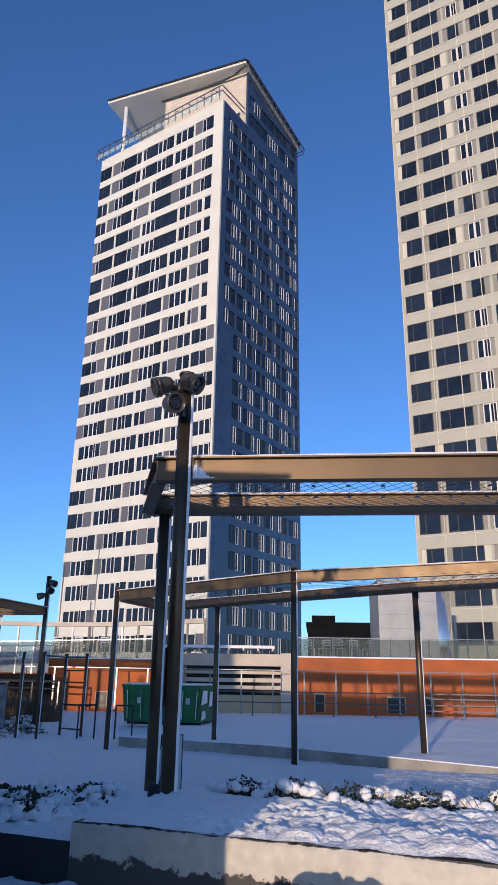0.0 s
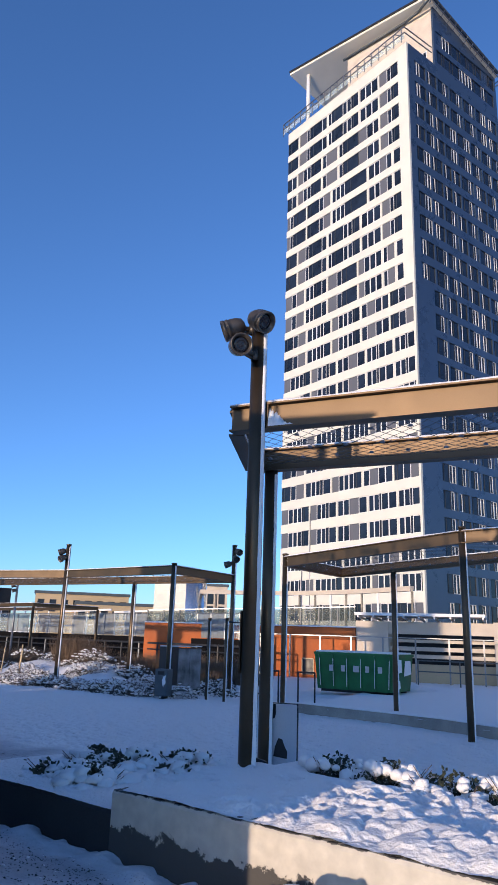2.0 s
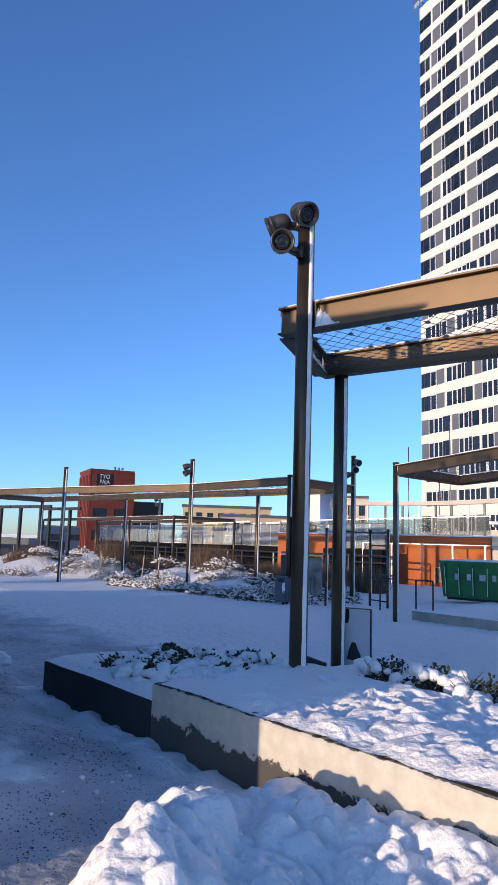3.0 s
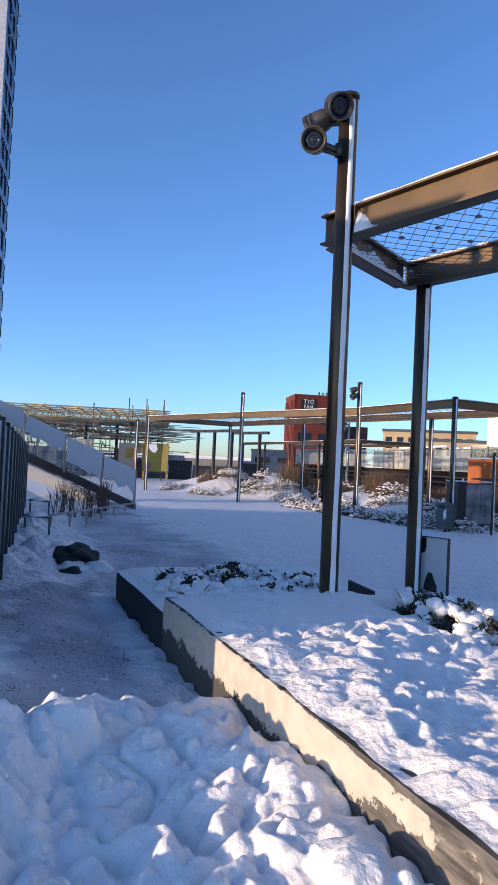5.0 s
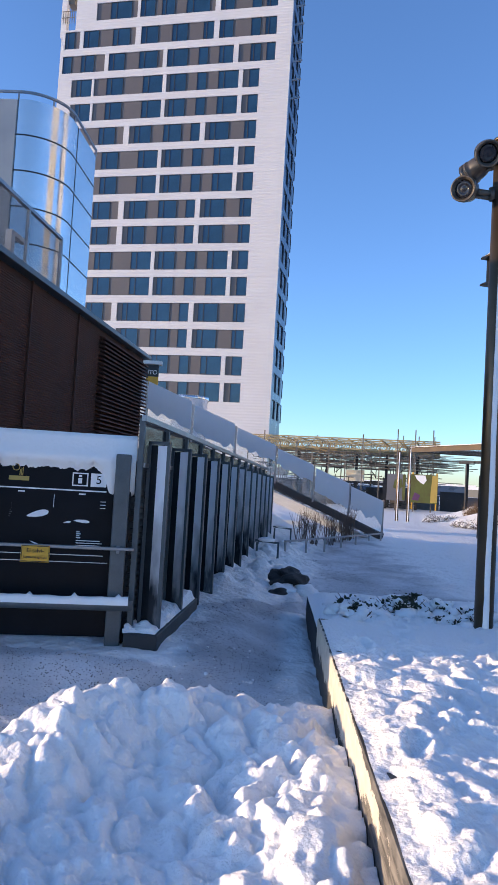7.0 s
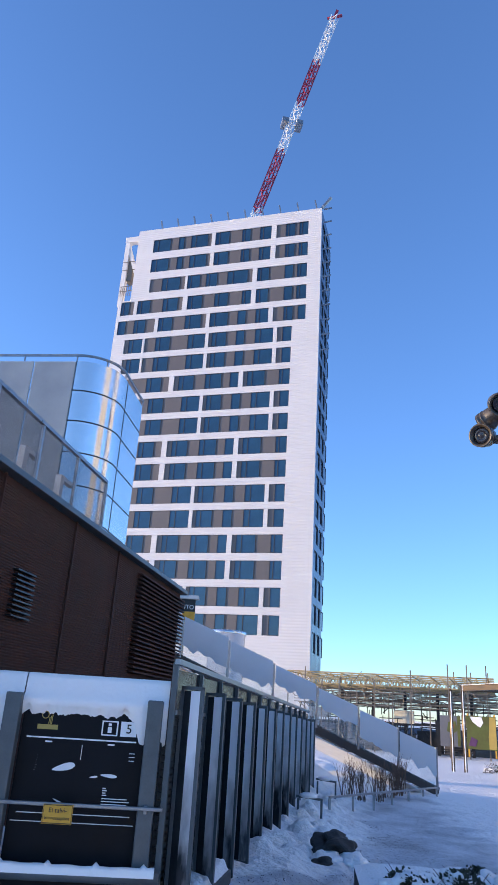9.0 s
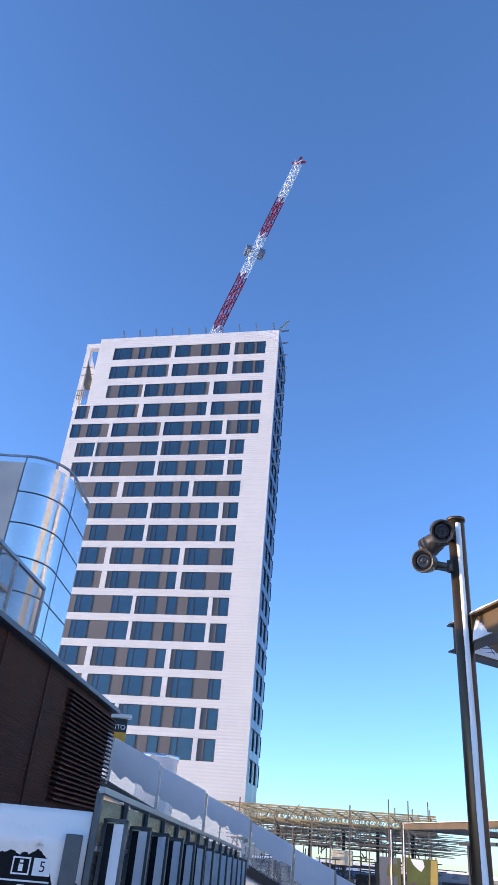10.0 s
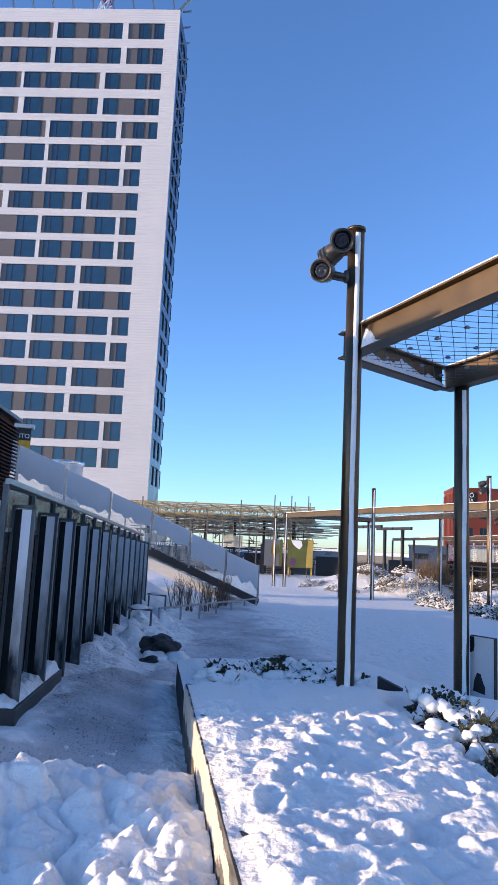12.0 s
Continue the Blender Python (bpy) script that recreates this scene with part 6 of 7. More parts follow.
part("corner_frame", bm, M_WALL_C, tower_c, "open white corner frame above the set-back")
bm = bmesh.new()
for k in range(7):
    bar(bm, (-29.1 + 0.3 * k, 0.3, 56.6), (-29.1 + 0.3 * k, 0.3, 58.2), 0.06, 0.06, (0, 1, 0))
for z in (57.4, 58.2, 61.0, 62.4):
    bar(bm, (-29.3, 0.3, z), (-27.2, 0.3, z), 0.07, 0.07)
box(bm, -28.9, -28.0, 0.8, 2.0, 59.5, 63.0)
tagged(part("scaffold_cage", bm, M_SCAF, tower_c), "small steel cage and hoist", kind="stuff")
for k in range(10):
    bm = bmesh.new()
    x = -23.6 + 2.55 * k
    bar(bm, (x, 0.3, TOPC - 0.3), (x - 0.35, 0.1, TOPC + 1.5), 0.2, 0.22, (0, 1, 0))
    part("roof_bracket", bm, M_STEEL, tower_c, "grey edge-protection post")
for k in range(11):
    bm = bmesh.new()
    bar(bm, (0.2, 0.6, 67.6 - 2.2 * k), (1.3, 0.6, 67.7 - 2.2 * k), 0.14, 0.18)
    part("side_bracket", bm, M_STEEL, tower_c)
bm = bmesh.new()
bar(bm, (-0.3, 0.4, TOPC), (1.2, 0.4, TOPC + 1.9), 0.3, 0.3)
part("corner_post", bm, M_STEEL, tower_c)


# tower crane behind it
def lattice(name, parent, a, b, w, material, n, label=""):
    a, b = Vector(a), Vector(b)
    d = (b - a).normalized()
    s = d.cross(Vector((0.89, -0.45, 0))).normalized() * w / 2
    t = d.cross(s).normalized() * w / 2
    bm = bmesh.new()
    corners = [s + t, s - t, -s - t, -s + t]
    for c in corners:
        bar(bm, a + c, b + c, 0.17, 0.17)
    for i in range(n):
        p, q = a.lerp(b, i / n), a.lerp(b, (i + 1) / n)
        for j in range(4):
            c0, c1 = corners[j], corners[(j + 1) % 4]
            bar(bm, p + (c0 if i % 2 else c1), q + (c1 if i % 2 else c0), 0.11, 0.11)
            bar(bm, p + c0, p + c1, 0.1, 0.1)
    return part(name, bm, material, parent, label)


crane = thing("tower_crane", pose(0, 0, 0), "red and white lattice crane jib rising behind the tower", "crane")
FOOT, TIP = Vector((-80.6, 8.8, 66.91)), Vector((-80.6, 22.7, 120.7))


def on_jib(t):
    return FOOT.lerp(TIP, t)


for t0, t1, m_, n in ((0.0, 0.13, M_CRANE_W, 3), (0.13, 0.36, M_CRANE_R, 7), (0.36, 0.56, M_CRANE_W, 5), (0.56, 0.75, M_CRANE_R, 6), (0.75, 0.97, M_CRANE_W, 7)):
    lattice("jib_section", crane, on_jib(t0), on_jib(t1), 1.05, m_, n)
bm = bmesh.new()
bar(bm, on_jib(0.97), on_jib(1.0), 0.5, 0.5)
bar(bm, on_jib(0.97) + Vector((0.6, 1.2, 0)), on_jib(0.97) - Vector((0.6, 1.2, 0)), 0.4, 0.3)
part("jib_head", bm, M_CRANE_R, crane)
c = on_jib(0.47)
for e in (-1, 1):
    bm = bmesh.new()
    box(bm, c.x - 1.0, c.x + 1.0, c.y + e * 1.2 - 0.5, c.y + e * 1.2 + 0.5, c.z - 0.4, c.z + 0.4)
    part("platform", bm, M_STEEL, crane, "small grey maintenance platform")
bm = bmesh.new()
tube(bm, (FOOT.x, FOOT.y, 10), (FOOT.x, FOOT.y, FOOT.z + 0.5), 0.7, 8)
part("mast", bm, M_CRANE_W, crane)


# ---- far side of the yard ----
# low concrete upstand that holds the higher bed
upstand = thing("retaining_kerb", pose(0, 0, 0), "long low concrete upstand capped with snow", "kerb", kind="structure")
line = ((-3.6, 11.75), (0.3, 10.35), (2.3, 8.9), (5.2, 6.7), (10.5, 2.7))
for a, b in zip(line, line[1:]):
    bm = bmesh.new()
    bar(bm, (*a, -0.11), (*b, -0.11), 0.14, 0.42)
    part("section", bm, M_CONC, upstand, bevel=0.01)
    bm = bmesh.new()
    bar(bm, (*a, 0.115), (*b, 0.115), 0.16, 0.03)
    part("snow_cap", bm, M_SNOW, upstand, bevel=0.012)


def high_z(x, y):
    return 0.03 + 0.04 * noise.noise(Vector((x, y, 1))) + 0.03 * noise.noise(Vector((x * 0.4, y * 0.4, 6)))


def high_keep(x, y):
    for (ax, ay), (bx, by) in zip(line, line[1:]):
        if ax <= x <= bx:
            return ay + (by - ay) * (x - ax) / (bx - ax) < y - 0.02 and y < 25
    return False


hb = new("upper_ground", grid_mesh("upper_ground", list(np.arange(-3.6, 12, 0.3)), list(np.arange(2, 25, 0.3)), high_z, M_SNOW, high_keep))
tagged(hb, "slightly higher snowy ground behind the upstand", "ground", kind="structure")

# back wall of the terrace: y = 30 side, in orange, with a parking deck between
YW = 30.0
back = thing("terrace_wall", pose(0, YW, 0, 0, 0, 4), "orange rendered terrace wall with snow along its top", "wall", kind="structure")
for x0, x1, h0, h1 in ((-18.8, -6.85, 2.02, 2.38), (0.55, 40.0, 2.55, 2.6)):
    def wall_top(x):
        return h0 + (h1 - h0) * (x - x0) / (x1 - x0)

    for name, y0, y1, lo0, lo1, up, m_, label in (("wall_panel", 0, 1.2, -0.4, -0.4, 0, M_ORANGE, "orange rendered wall"), ("coping", -0.06, 1.2, h0 + 0.003, h1 + 0.003, 0.07, M_SNOW, "snow-covered coping")):
        bm = bmesh.new()
        vs = box(bm, x0, x1, y0, y1, 0, 1)
        for v in vs:
            low, high = (lo0, h0 + up) if v.co.x == x0 else (lo1, h1 + up)
            v.co.z = low if v.co.z == 0 else high
        part(name, bm, m_, back, label)
    k, n = x0, 0
    while k < x1 - 0.9:
        z = wall_top(k)
        bm = bmesh.new()
        box(bm, k + 0.05, k + 0.95, 0.25, 0.265, z + 0.12, z + 1.0)
        part("glass_pane", bm, M_RAILGLASS, back)
        bm = bmesh.new()
        bar(bm, (k, 0.27, z), (k, 0.27, z + 1.06), 0.07, 0.07, (0, 1, 0))
        part("railing_post", bm, M_GREY, back)
        k += 1.0
        n += 1
    bm = bmesh.new()
    bar(bm, (x0, 0.26, h0 + 1.06), (x1, 0.26, h1 + 1.06), 0.06, 0.04)
    part("handrail", bm, M_STEEL, back)
for x, w, h in ((1.55, 0.5, 0.85), (5.2, 0.9, 0.75), (7.0, 0.5, 0.75), (-9.6, 0.6, 0.8)):
    bm = bmesh.new()
    box(bm, x, x + w, -0.03, 0.02, 0.0, h)
    vent = part("vent_opening", bm, M_DARK, back, "small dark vent opening", bevel=0.01)
    bm = bmesh.new()
    for p, q in (((x, 0), (x, h)), ((x + w, 0), (x + w, h)), ((x, h), (x + w, h))):
        bar(bm, (p[0], -0.035, p[1]), (q[0], -0.035, q[1]), 0.05, 0.05, (0, 1, 0))
    part("frame", bm, M_TAN, vent)
for k in range(21):
    x = -13 + 1.55 * k
    bm = bmesh.new()
    bar(bm, (x, -1.3, -0.1), (x, -1.3, 1.95), 0.07, 0.07, (0, 1, 0))
    part("fence_post", bm, M_STEEL, back)
bm = bmesh.new()
bar(bm, (-13, -1.3, 1.95), (18, -1.3, 1.95), 0.05, 0.04)
part("fence_rail", bm, M_STEEL, back)

deck = thing("parking_deck", pose(0, YW, 0, 0, 0, 4), "open cream parking deck with dark slots and a white canopy", "building")
bm = bmesh.new()
box(bm, -6.8, 0.5, 5.0, 12, -0.4, 2.6)
part("back_wall", bm, M_BLACK, deck)
for z0, z1, y, m_ in ((-0.4, 0.72, 0.6, M_TAN), (1.0, 1.18, 0.7, M_CREAM), (1.35, 1.55, 0.8, M_CREAM), (1.75, 1.90, 0.9, M_CREAM), (2.15, 2.75, 0.3, M_CREAM)):
    bm = bmesh.new()
    box(bm, -6.8, 0.5, y, y + 0.4, z0, z1)
    part("slab_edge", bm, m_, deck)
bm = bmesh.new()
box(bm, -6.83, -5.2, 0.2, 2, -0.4, 2.75)
part("pier", bm, M_CREAM, deck)
bm = bmesh.new()
box(bm, -0.15, 0.52, 0.2, 2, -0.4, 2.8)
part("pier", bm, M_CREAM, deck)
bm = bmesh.new()
box(bm, -6.75, -0.5, -0.6, 2.6, 3.0, 3.14)
for k in range(9):
    bar(bm, (-6.6 + 0.75 * k, -0.5, 2.95), (-6.6 + 0.75 * k, 2.5, 2.82), 0.08, 0.1)
part("canopy", bm, M_FRAME_W, deck, "flat white canopy with dark ribs")

hand = thing("ramp_railing", pose(0, 0, 0), "two-bar galvanised ramp railing", "rail")
for a, b in (((-3.0, 25.6, 0.55), (9.5, 24.2, 0.60)), ((-3.0, 25.6, 1.0), (9.5, 24.2, 1.05)), ((4.2, 22.5, 0.45), (14, 21.5, 0.45)), ((4.2, 22.5, 0.9), (14, 21.5, 0.9))):
    bm = bmesh.new()
    bar(bm, a, b, 0.05, 0.05)
    part("rail", bm, M_GREY, hand)
for k in range(8):
    bm = bmesh.new()
    p = Vector((-3.0, 25.6, 0)).lerp(Vector((9.5, 24.2, 0)), k / 7)
    bar(bm, p + Vector((0, 0, -0.1)), p + Vector((0, 0, 1.0)), 0.05, 0.05, (0, 1, 0))
    part("post", bm, M_GREY, hand)

# green skip
skip = thing("skip_container", Matrix.Translation((-5.38, 18.5, -0.02)) @ pose(0, 0, 0, 0, 0, -10) @ Matrix.Diagonal((0.79, 0.86, 0.80, 1)), "green steel roll-off waste container with white lettering blocks", "container")
bm = bmesh.new()
L, W, Hs = 3.75, 2.2, 1.62
lo = [(0.12, 0.10), (L - 0.12, 0.10), (L - 0.12, W - 0.1), (0.12, W - 0.1)]
hi = [(0, 0), (L, 0), (L, W), (0, W)]
a = [bm.verts.new((*p, 0.12)) for p in lo]
b = [bm.verts.new((*p, Hs)) for p in hi]
for i in range(4):
    bm.faces.new((a[i], a[(i + 1) % 4], b[(i + 1) % 4], b[i]))
bm.faces.new(a[::-1])
bm.faces.new(b)
part("body", bm, M_GREEN, skip, "scratched green steel body")
for k in range(6):
    bm = bmesh.new()
    x = 0.25 + k * (L - 0.4) / 5
    bar(bm, (x + (0.06 - 0.02 * k), 0.07, 0.14), (x, -0.03, Hs - 0.06), 0.07, 0.08, (0, 1, 0))
    part("rib", bm, M_GREEN, skip)
    bm = bmesh.new()
    bar(bm, (x + 0.05 - 0.02 * k, 0.02, 0.25), (x + 0.03, -0.05, Hs - 0.2), 0.025, 0.02, (0, 1, 0))
    part("snow_streak", bm, M_SNOW, skip)
bm = bmesh.new()
for p, q in (((0, 0), (L, 0)), ((L, 0), (L, W)), ((0, W), (L, W)), ((0, 0), (0, W))):
    bar(bm, (*p, Hs), (*q, Hs), 0.10, 0.10)
part("rim", bm, M_GREEN, skip)
bm = bmesh.new()
box(bm, 0.03, L - 0.03, 0.03, W - 0.03, Hs + 0.02, Hs + 0.12)
part("snow_load", bm, M_SNOW, skip, "snow lying on the cover", bevel=0.05)
for k, w in enumerate((0.20, 0.18, 0.28, 0.18, 0.20)):
    bm = bmesh.new()
    x = 0.78 + 0.58 * k
    vs = [bm.verts.new((x + a, -0.062, z)) for a, z in ((0, 0.88), (w, 0.88), (w, 1.14), (0, 1.14))]
    bmesh.ops.solidify(bm, geom=[bm.faces.new(vs)], thickness=0.012)
    part("white_mark", bm, M_WHITE, skip, "white painted mark")
bm = bmesh.new()
for x0, x1, z0, z1 in ((0.15, 0.95, 0.85, 1.45), (1.15, 1.95, 0.75, 1.40), (0.25, 0.85, 0.2, 0.6)):
    vs = [bm.verts.new((L + 0.012 - 0.07 * (1.6 - z) / 1.5 + 0.03, y, z)) for y, z in ((x0, z0), (x1, z0 + 0.08), (x1 - 0.1, z1), (x0 + 0.1, z1))]
    bm.faces.new(vs)
part("snow_patch", bm, M_SNOW, skip, "snow stuck to the end wall")
bm = bmesh.new()
for y in (0.5, 1.6):
    bar(bm, (0.1, y, 0.06), (L - 0.1, y, 0.06), 0.12, 0.14)
part("skid", bm, M_DARK, skip)

# climbing bars
bars = thing("exercise_bars", pose(0, 0, 0), "outdoor exercise bars of dark steel posts and rungs", "bars")
bp = ((-7.17, 13.53), (-6.40, 13.15), (-6.33, 14.9), (-5.5, 14.4))
for i, (x, y) in enumerate(bp):
    post(bars, x, y, -0.25, 2.22, 0.05, 80 + i)
for (ax, ay), (bx, by), zs in ((bp[1], bp[2], (2.15,)), (bp[2], bp[3], (2.15, 1.75, 1.4, 0.75, 0.05))):
    for z in zs:
        bm = bmesh.new()
        tube(bm, (ax, ay, z), (bx, by, z), 0.022, 8)
        part("rung", bm, M_DARK, bars)
for x in (-5.3, -4.2):
    bm = bmesh.new()
    tube(bm, (x, 13.4, -0.25), (x, 13.4, 0.8), 0.025, 8)
    tube(bm, (x, 13.4, 0.8), (x + 0.5, 13.4, 0.8), 0.025, 8)
    tube(bm, (x + 0.5, 13.4, 0.8), (x + 0.5, 13.4, -0.25), 0.025, 8)
    part("dip_bar", bm, M_DARK, bars)

# cabinet and bin beneath the curved pergola
cabinet = thing("equipment_cabinet", pose(-8.65, 13.89, -0.12, 0, 0, 81), "long grey steel cabinet with a frosted side, dusted with snow", "cabinet")
bm = bmesh.new()
box(bm, 0.0, 0.34, -0.02, 0.5, 0.05, 1.47)
part("end_post", bm, M_DARK, cabinet, "dark end housing", bevel=0.015)
bm = bmesh.new()
box(bm, 0.345, 1.62, 0.02, 0.46, 0.1, 1.43)
part("body", bm, M_DARK, cabinet, bevel=0.02)
for k in range(2):
    bm = bmesh.new()
    box(bm, 0.37 + 0.63 * k, 0.98 + 0.63 * k, 0.0, 0.018, 0.14, 1.40)
    part("door", bm, M_FROSTED, cabinet, "dark steel door filmed with frost", bevel=0.006)
bm = bmesh.new()
box(bm, -0.01, 1.64, -0.02, 0.5, 1.471, 1.50)
part("snow_cap", bm, M_SNOW, cabinet, "thin cap of snow", bevel=0.02)
bm = bmesh.new()
for x in (0.1, 1.5):
    for y in (0.06, 0.4):
        box(bm, x - 0.05, x + 0.05, y - 0.05, y + 0.05, -0.1, 0.12)
part("plinth", bm, M_DARK, cabinet)
litter = thing("litter_bin", pose(-8.25, 12.78, -0.16), "dark grey litter bin beside a post", "bin")
bm = bmesh.new()
box(bm, -0.2, 0.22, -0.2, 0.15, 0.12, 0.88)
part("body", bm, M_GREY, litter, bevel=0.03)
bm = bmesh.new()
box(bm, -0.1, 0.12, -0.21, -0.19, 0.72, 0.82)
part("slot", bm, M_BLACK, litter)
bm = bmesh.new()
box(bm, -0.03, 0.03, -0.03, 0.03, -0.05, 0.13)
part("foot", bm, M_DARK, litter)
bm = bmesh.new()
blob(bm, (0.12, -0.2, 0.56), 0.055, 3, 0.9, 2.6, 4)
for v in bm.verts:
    v.co.y = -0.202 + (v.co.y + 0.2) * 0.06
part("snow_patch", bm, M_SNOW, litter)

# electric box beside the pergola's second post
ebox = thing("junction_box", pose(-0.42, 2.08, 0, 0, 0, 8), "low steel box beside the pergola post", "box")
bm = bmesh.new()
box(bm, -0.16, 0.19, 0, 0.05, 0.0, 0.92)
part("body", bm, M_DARK, ebox, bevel=0.006)
# Pale coat: dusted snow, and the sky's reflection put into its colour.
bm = bmesh.new()
box(bm, -0.152, 0.178, -0.005, -0.001, 0.1, 0.91)
part("front_panel", bm, M_CAKED, ebox, "frosted steel front panel, paled for the sky it mirrors")
for patch in (((-0.11, 0.30), (0.06, 0.28), (0.065, 0.36), (0.03, 0.42), (0.0, 0.50), (-0.05, 0.51), (-0.09, 0.42)), ((-0.152, 0.72), (-0.10, 0.74), (-0.085, 0.80), (-0.09, 0.905), (-0.152, 0.905))):
    bm = bmesh.new()
    bm.faces.new([bm.verts.new((x, -0.008, z)) for x, z in patch])
    part("bare_patch", bm, M_DARK, ebox, "dark patch bare of snow")
slab = thing("metal_upstand", pose(-0.22, 0.66, 0.42, 0, 0, 25), "dark metal upstand poking out of the snow", "box")
bm = bmesh.new()
prof = [(-0.13, -0.35), (0.15, -0.35), (0.15, 0.03), (-0.13, 0.115)]
fa, fb = [bm.verts.new((x, 0, z)) for x, z in prof], [bm.verts.new((x, 0.05, z)) for x, z in prof]
bm.faces.new(fa)
bm.faces.new(fb[::-1])
for k in range(4):
    bm.faces.new((fa[k], fa[(k + 1) % 4], fb[(k + 1) % 4], fb[k]))
part("body", bm, M_DARK, slab, bevel=0.006)

# boulder by the path
rock = thing("boulder", pose(-4.82, -0.36, 0.06, 0, 0, 75), "dark granite boulder with snow around it", "rock")
bm = bmesh.new()
blob(bm, (0, 0, 0.12), 0.30, 4, 0.5, 0.55, 5)
for v in bm.verts:
    v.co += v.co.normalized() * 0.10 * (noise.voronoi(v.co * 5.0)[0][0] - 0.35)
for f in bm.faces:
    f.smooth = False
part("stone", bm, M_ROCK, rock)
bm = bmesh.new()
blob(bm, (0.12, 0.05, 0.24), 0.14, 3, 0.8, 0.28, 31)
part("snow_cap", bm, M_SNOW, rock, "patch of snow on top")
bm = bmesh.new()
blob(bm, (-0.12, -0.36, 0.02), 0.24, 3, 0.5, 0.5, 8)
blob(bm, (0.24, -0.32, 0.02), 0.22, 3, 0.5, 0.45, 9)
part("snow_lump", bm, M_LUMP, rock)
rock2 = thing("boulder", pose(-4.30, -0.70, -0.03, 0, 0, 70), "smaller dark boulder half under snow", "rock")
bm = bmesh.new()
blob(bm, (0, 0, 0.06), 0.19, 4, 0.5, 0.6, 15)
part("stone", bm, M_ROCK, rock2)
bench = thing("buried_bench", pose(-11.4, 0.75, 0.0, 0, 0, 150), "small bench buried in snow beside the louvred wall", "bench")
bm = bmesh.new()
box(bm, -0.55, 0.55, -0.2, 0.2, 0.36, 0.42)
part("seat", bm, M_CONC_DARK, bench)
for x in (-0.45, 0.45):
    bm = bmesh.new()
    box(bm, x - 0.03, x + 0.03, -0.17, 0.17, -0.05, 0.36)
    part("leg", bm, M_STEEL, bench)
bm = bmesh.new()
box(bm, -0.57, 0.57, -0.22, 0.22, 0.42, 0.56)
part("snow_pad", bm, M_SNOW, bench, bevel=0.05)


# snow-laden shrubs
M_SCRUB = mat("dry_scrub_leaf", (0.075, 0.06, 0.045), 0.8, 0.0, 0.5, 2.0, 0.0, 30)


def snowy_shrub(x, y, z, rx, ry, h, seed, leaves=420, lumps=9, name="evergreen_shrub", fine=False, laden=False):
    r = random.Random(seed)
    root = thing(name, pose(x, y, z), "low dark evergreen shrub laden with clumps of snow", "shrub", "snowy shrubs")
    vs, fs = [], []
    pockets = [(r.uniform(0, 6.283), math.sqrt(r.random()) * 0.9) for _ in range(7)]
    for i in range(leaves):
        a, d = r.uniform(0, 6.283), math.sqrt(r.random())
        if not fine and not laden:
            # leaves show in pockets between the snow
            pa, pd = r.choice(pockets)
            ux, uy = pd * math.cos(pa) + r.gauss(0, 0.14), pd * math.sin(pa) + r.gauss(0, 0.11)
            a, d = math.atan2(uy, ux), min(1.0, math.hypot(ux, uy))
        p = Vector((rx * d * math.cos(a), ry * d * math.sin(a), h * (1 - d * d) * r.uniform(0.1, 0.98 if laden else 1.1)))
        u = Vector((r.uniform(-1, 1), r.uniform(-1, 1), r.uniform(-0.3, 1))).normalized() * (r.uniform(0.03, 0.06) if fine else r.uniform(0.032, 0.055))
        w = u.orthogonal().normalized() * u.length * r.uniform(0.25, 0.4)
        k = len(vs)
        vs += [tuple(p), tuple(p + u * 0.5 + w), tuple(p + u), tuple(p + u * 0.5 - w)]
        fs.append((k, k + 1, k + 2, k + 3))
    me = bpy.data.meshes.new("foliage")
    me.from_pydata(vs, [], fs)
    me.materials.append(M_SCRUB if fine else M_LEAF)
    ob = new("foliage", me)
    ob.parent = root
    bm = bmesh.new()
    for i in range(14):
        a = r.uniform(0, 6.28)
        tube(bm, (0, 0, -0.05), (rx * 0.8 * math.cos(a), ry * 0.8 * math.sin(a), h * r.uniform(0.5, 1.0)), 0.008, 4, 0.003)
    part("branchwork", bm, M_TWIG, root)
    bm = bmesh.new()
    for i in range(lumps if laden else 0):
        # clumps: several soft balls of snow run together, with dark gaps between the clumps
        a, d = r.uniform(0, 6.283), math.sqrt(r.random()) * 0.95
        c = Vector((rx * d * math.cos(a), ry * d * math.sin(a), h * (1 - 0.65 * d * d) * r.uniform(0.72, 1.0)))
        size = r.uniform(0.75, 1.25)
        for j in range(r.randint(3, 6)):
            e = Vector((r.gauss(0, 0.055), r.gauss(0, 0.045), r.gauss(0.0, 0.022))) * size
            blob(bm, c + e, r.uniform(0.035, 0.07) * size, 2, 0.3, r.uniform(0.65, 0.9), seed * 7 + i * 6 + j)
    for i in range(0 if laden else int(lumps * 2.4)):
        a, d = r.uniform(0, 6.283), math.sqrt(r.random()) * 0.95
        s = r.uniform(0.03, 0.055) + r.uniform(0.06, 0.14) * h * (0 if fine else 1)
        blob(bm, (rx * d * math.cos(a), ry * d * math.sin(a), h * (1 - 0.7 * d * d) * (r.uniform(0.75, 1.05) if laden else r.uniform(0.6, 1.0))), s * (0.95 if laden else 1) * r.uniform(0.8, 1.6 if fine else 1.3), 1 if fine else 2, 0.7, r.uniform(0.3, 0.5) if fine else r.uniform(0.5, 0.8), seed + i)
    tagged(part("snow", bm, M_SNOW, root), "clumps of snow", kind="stuff")
    return root


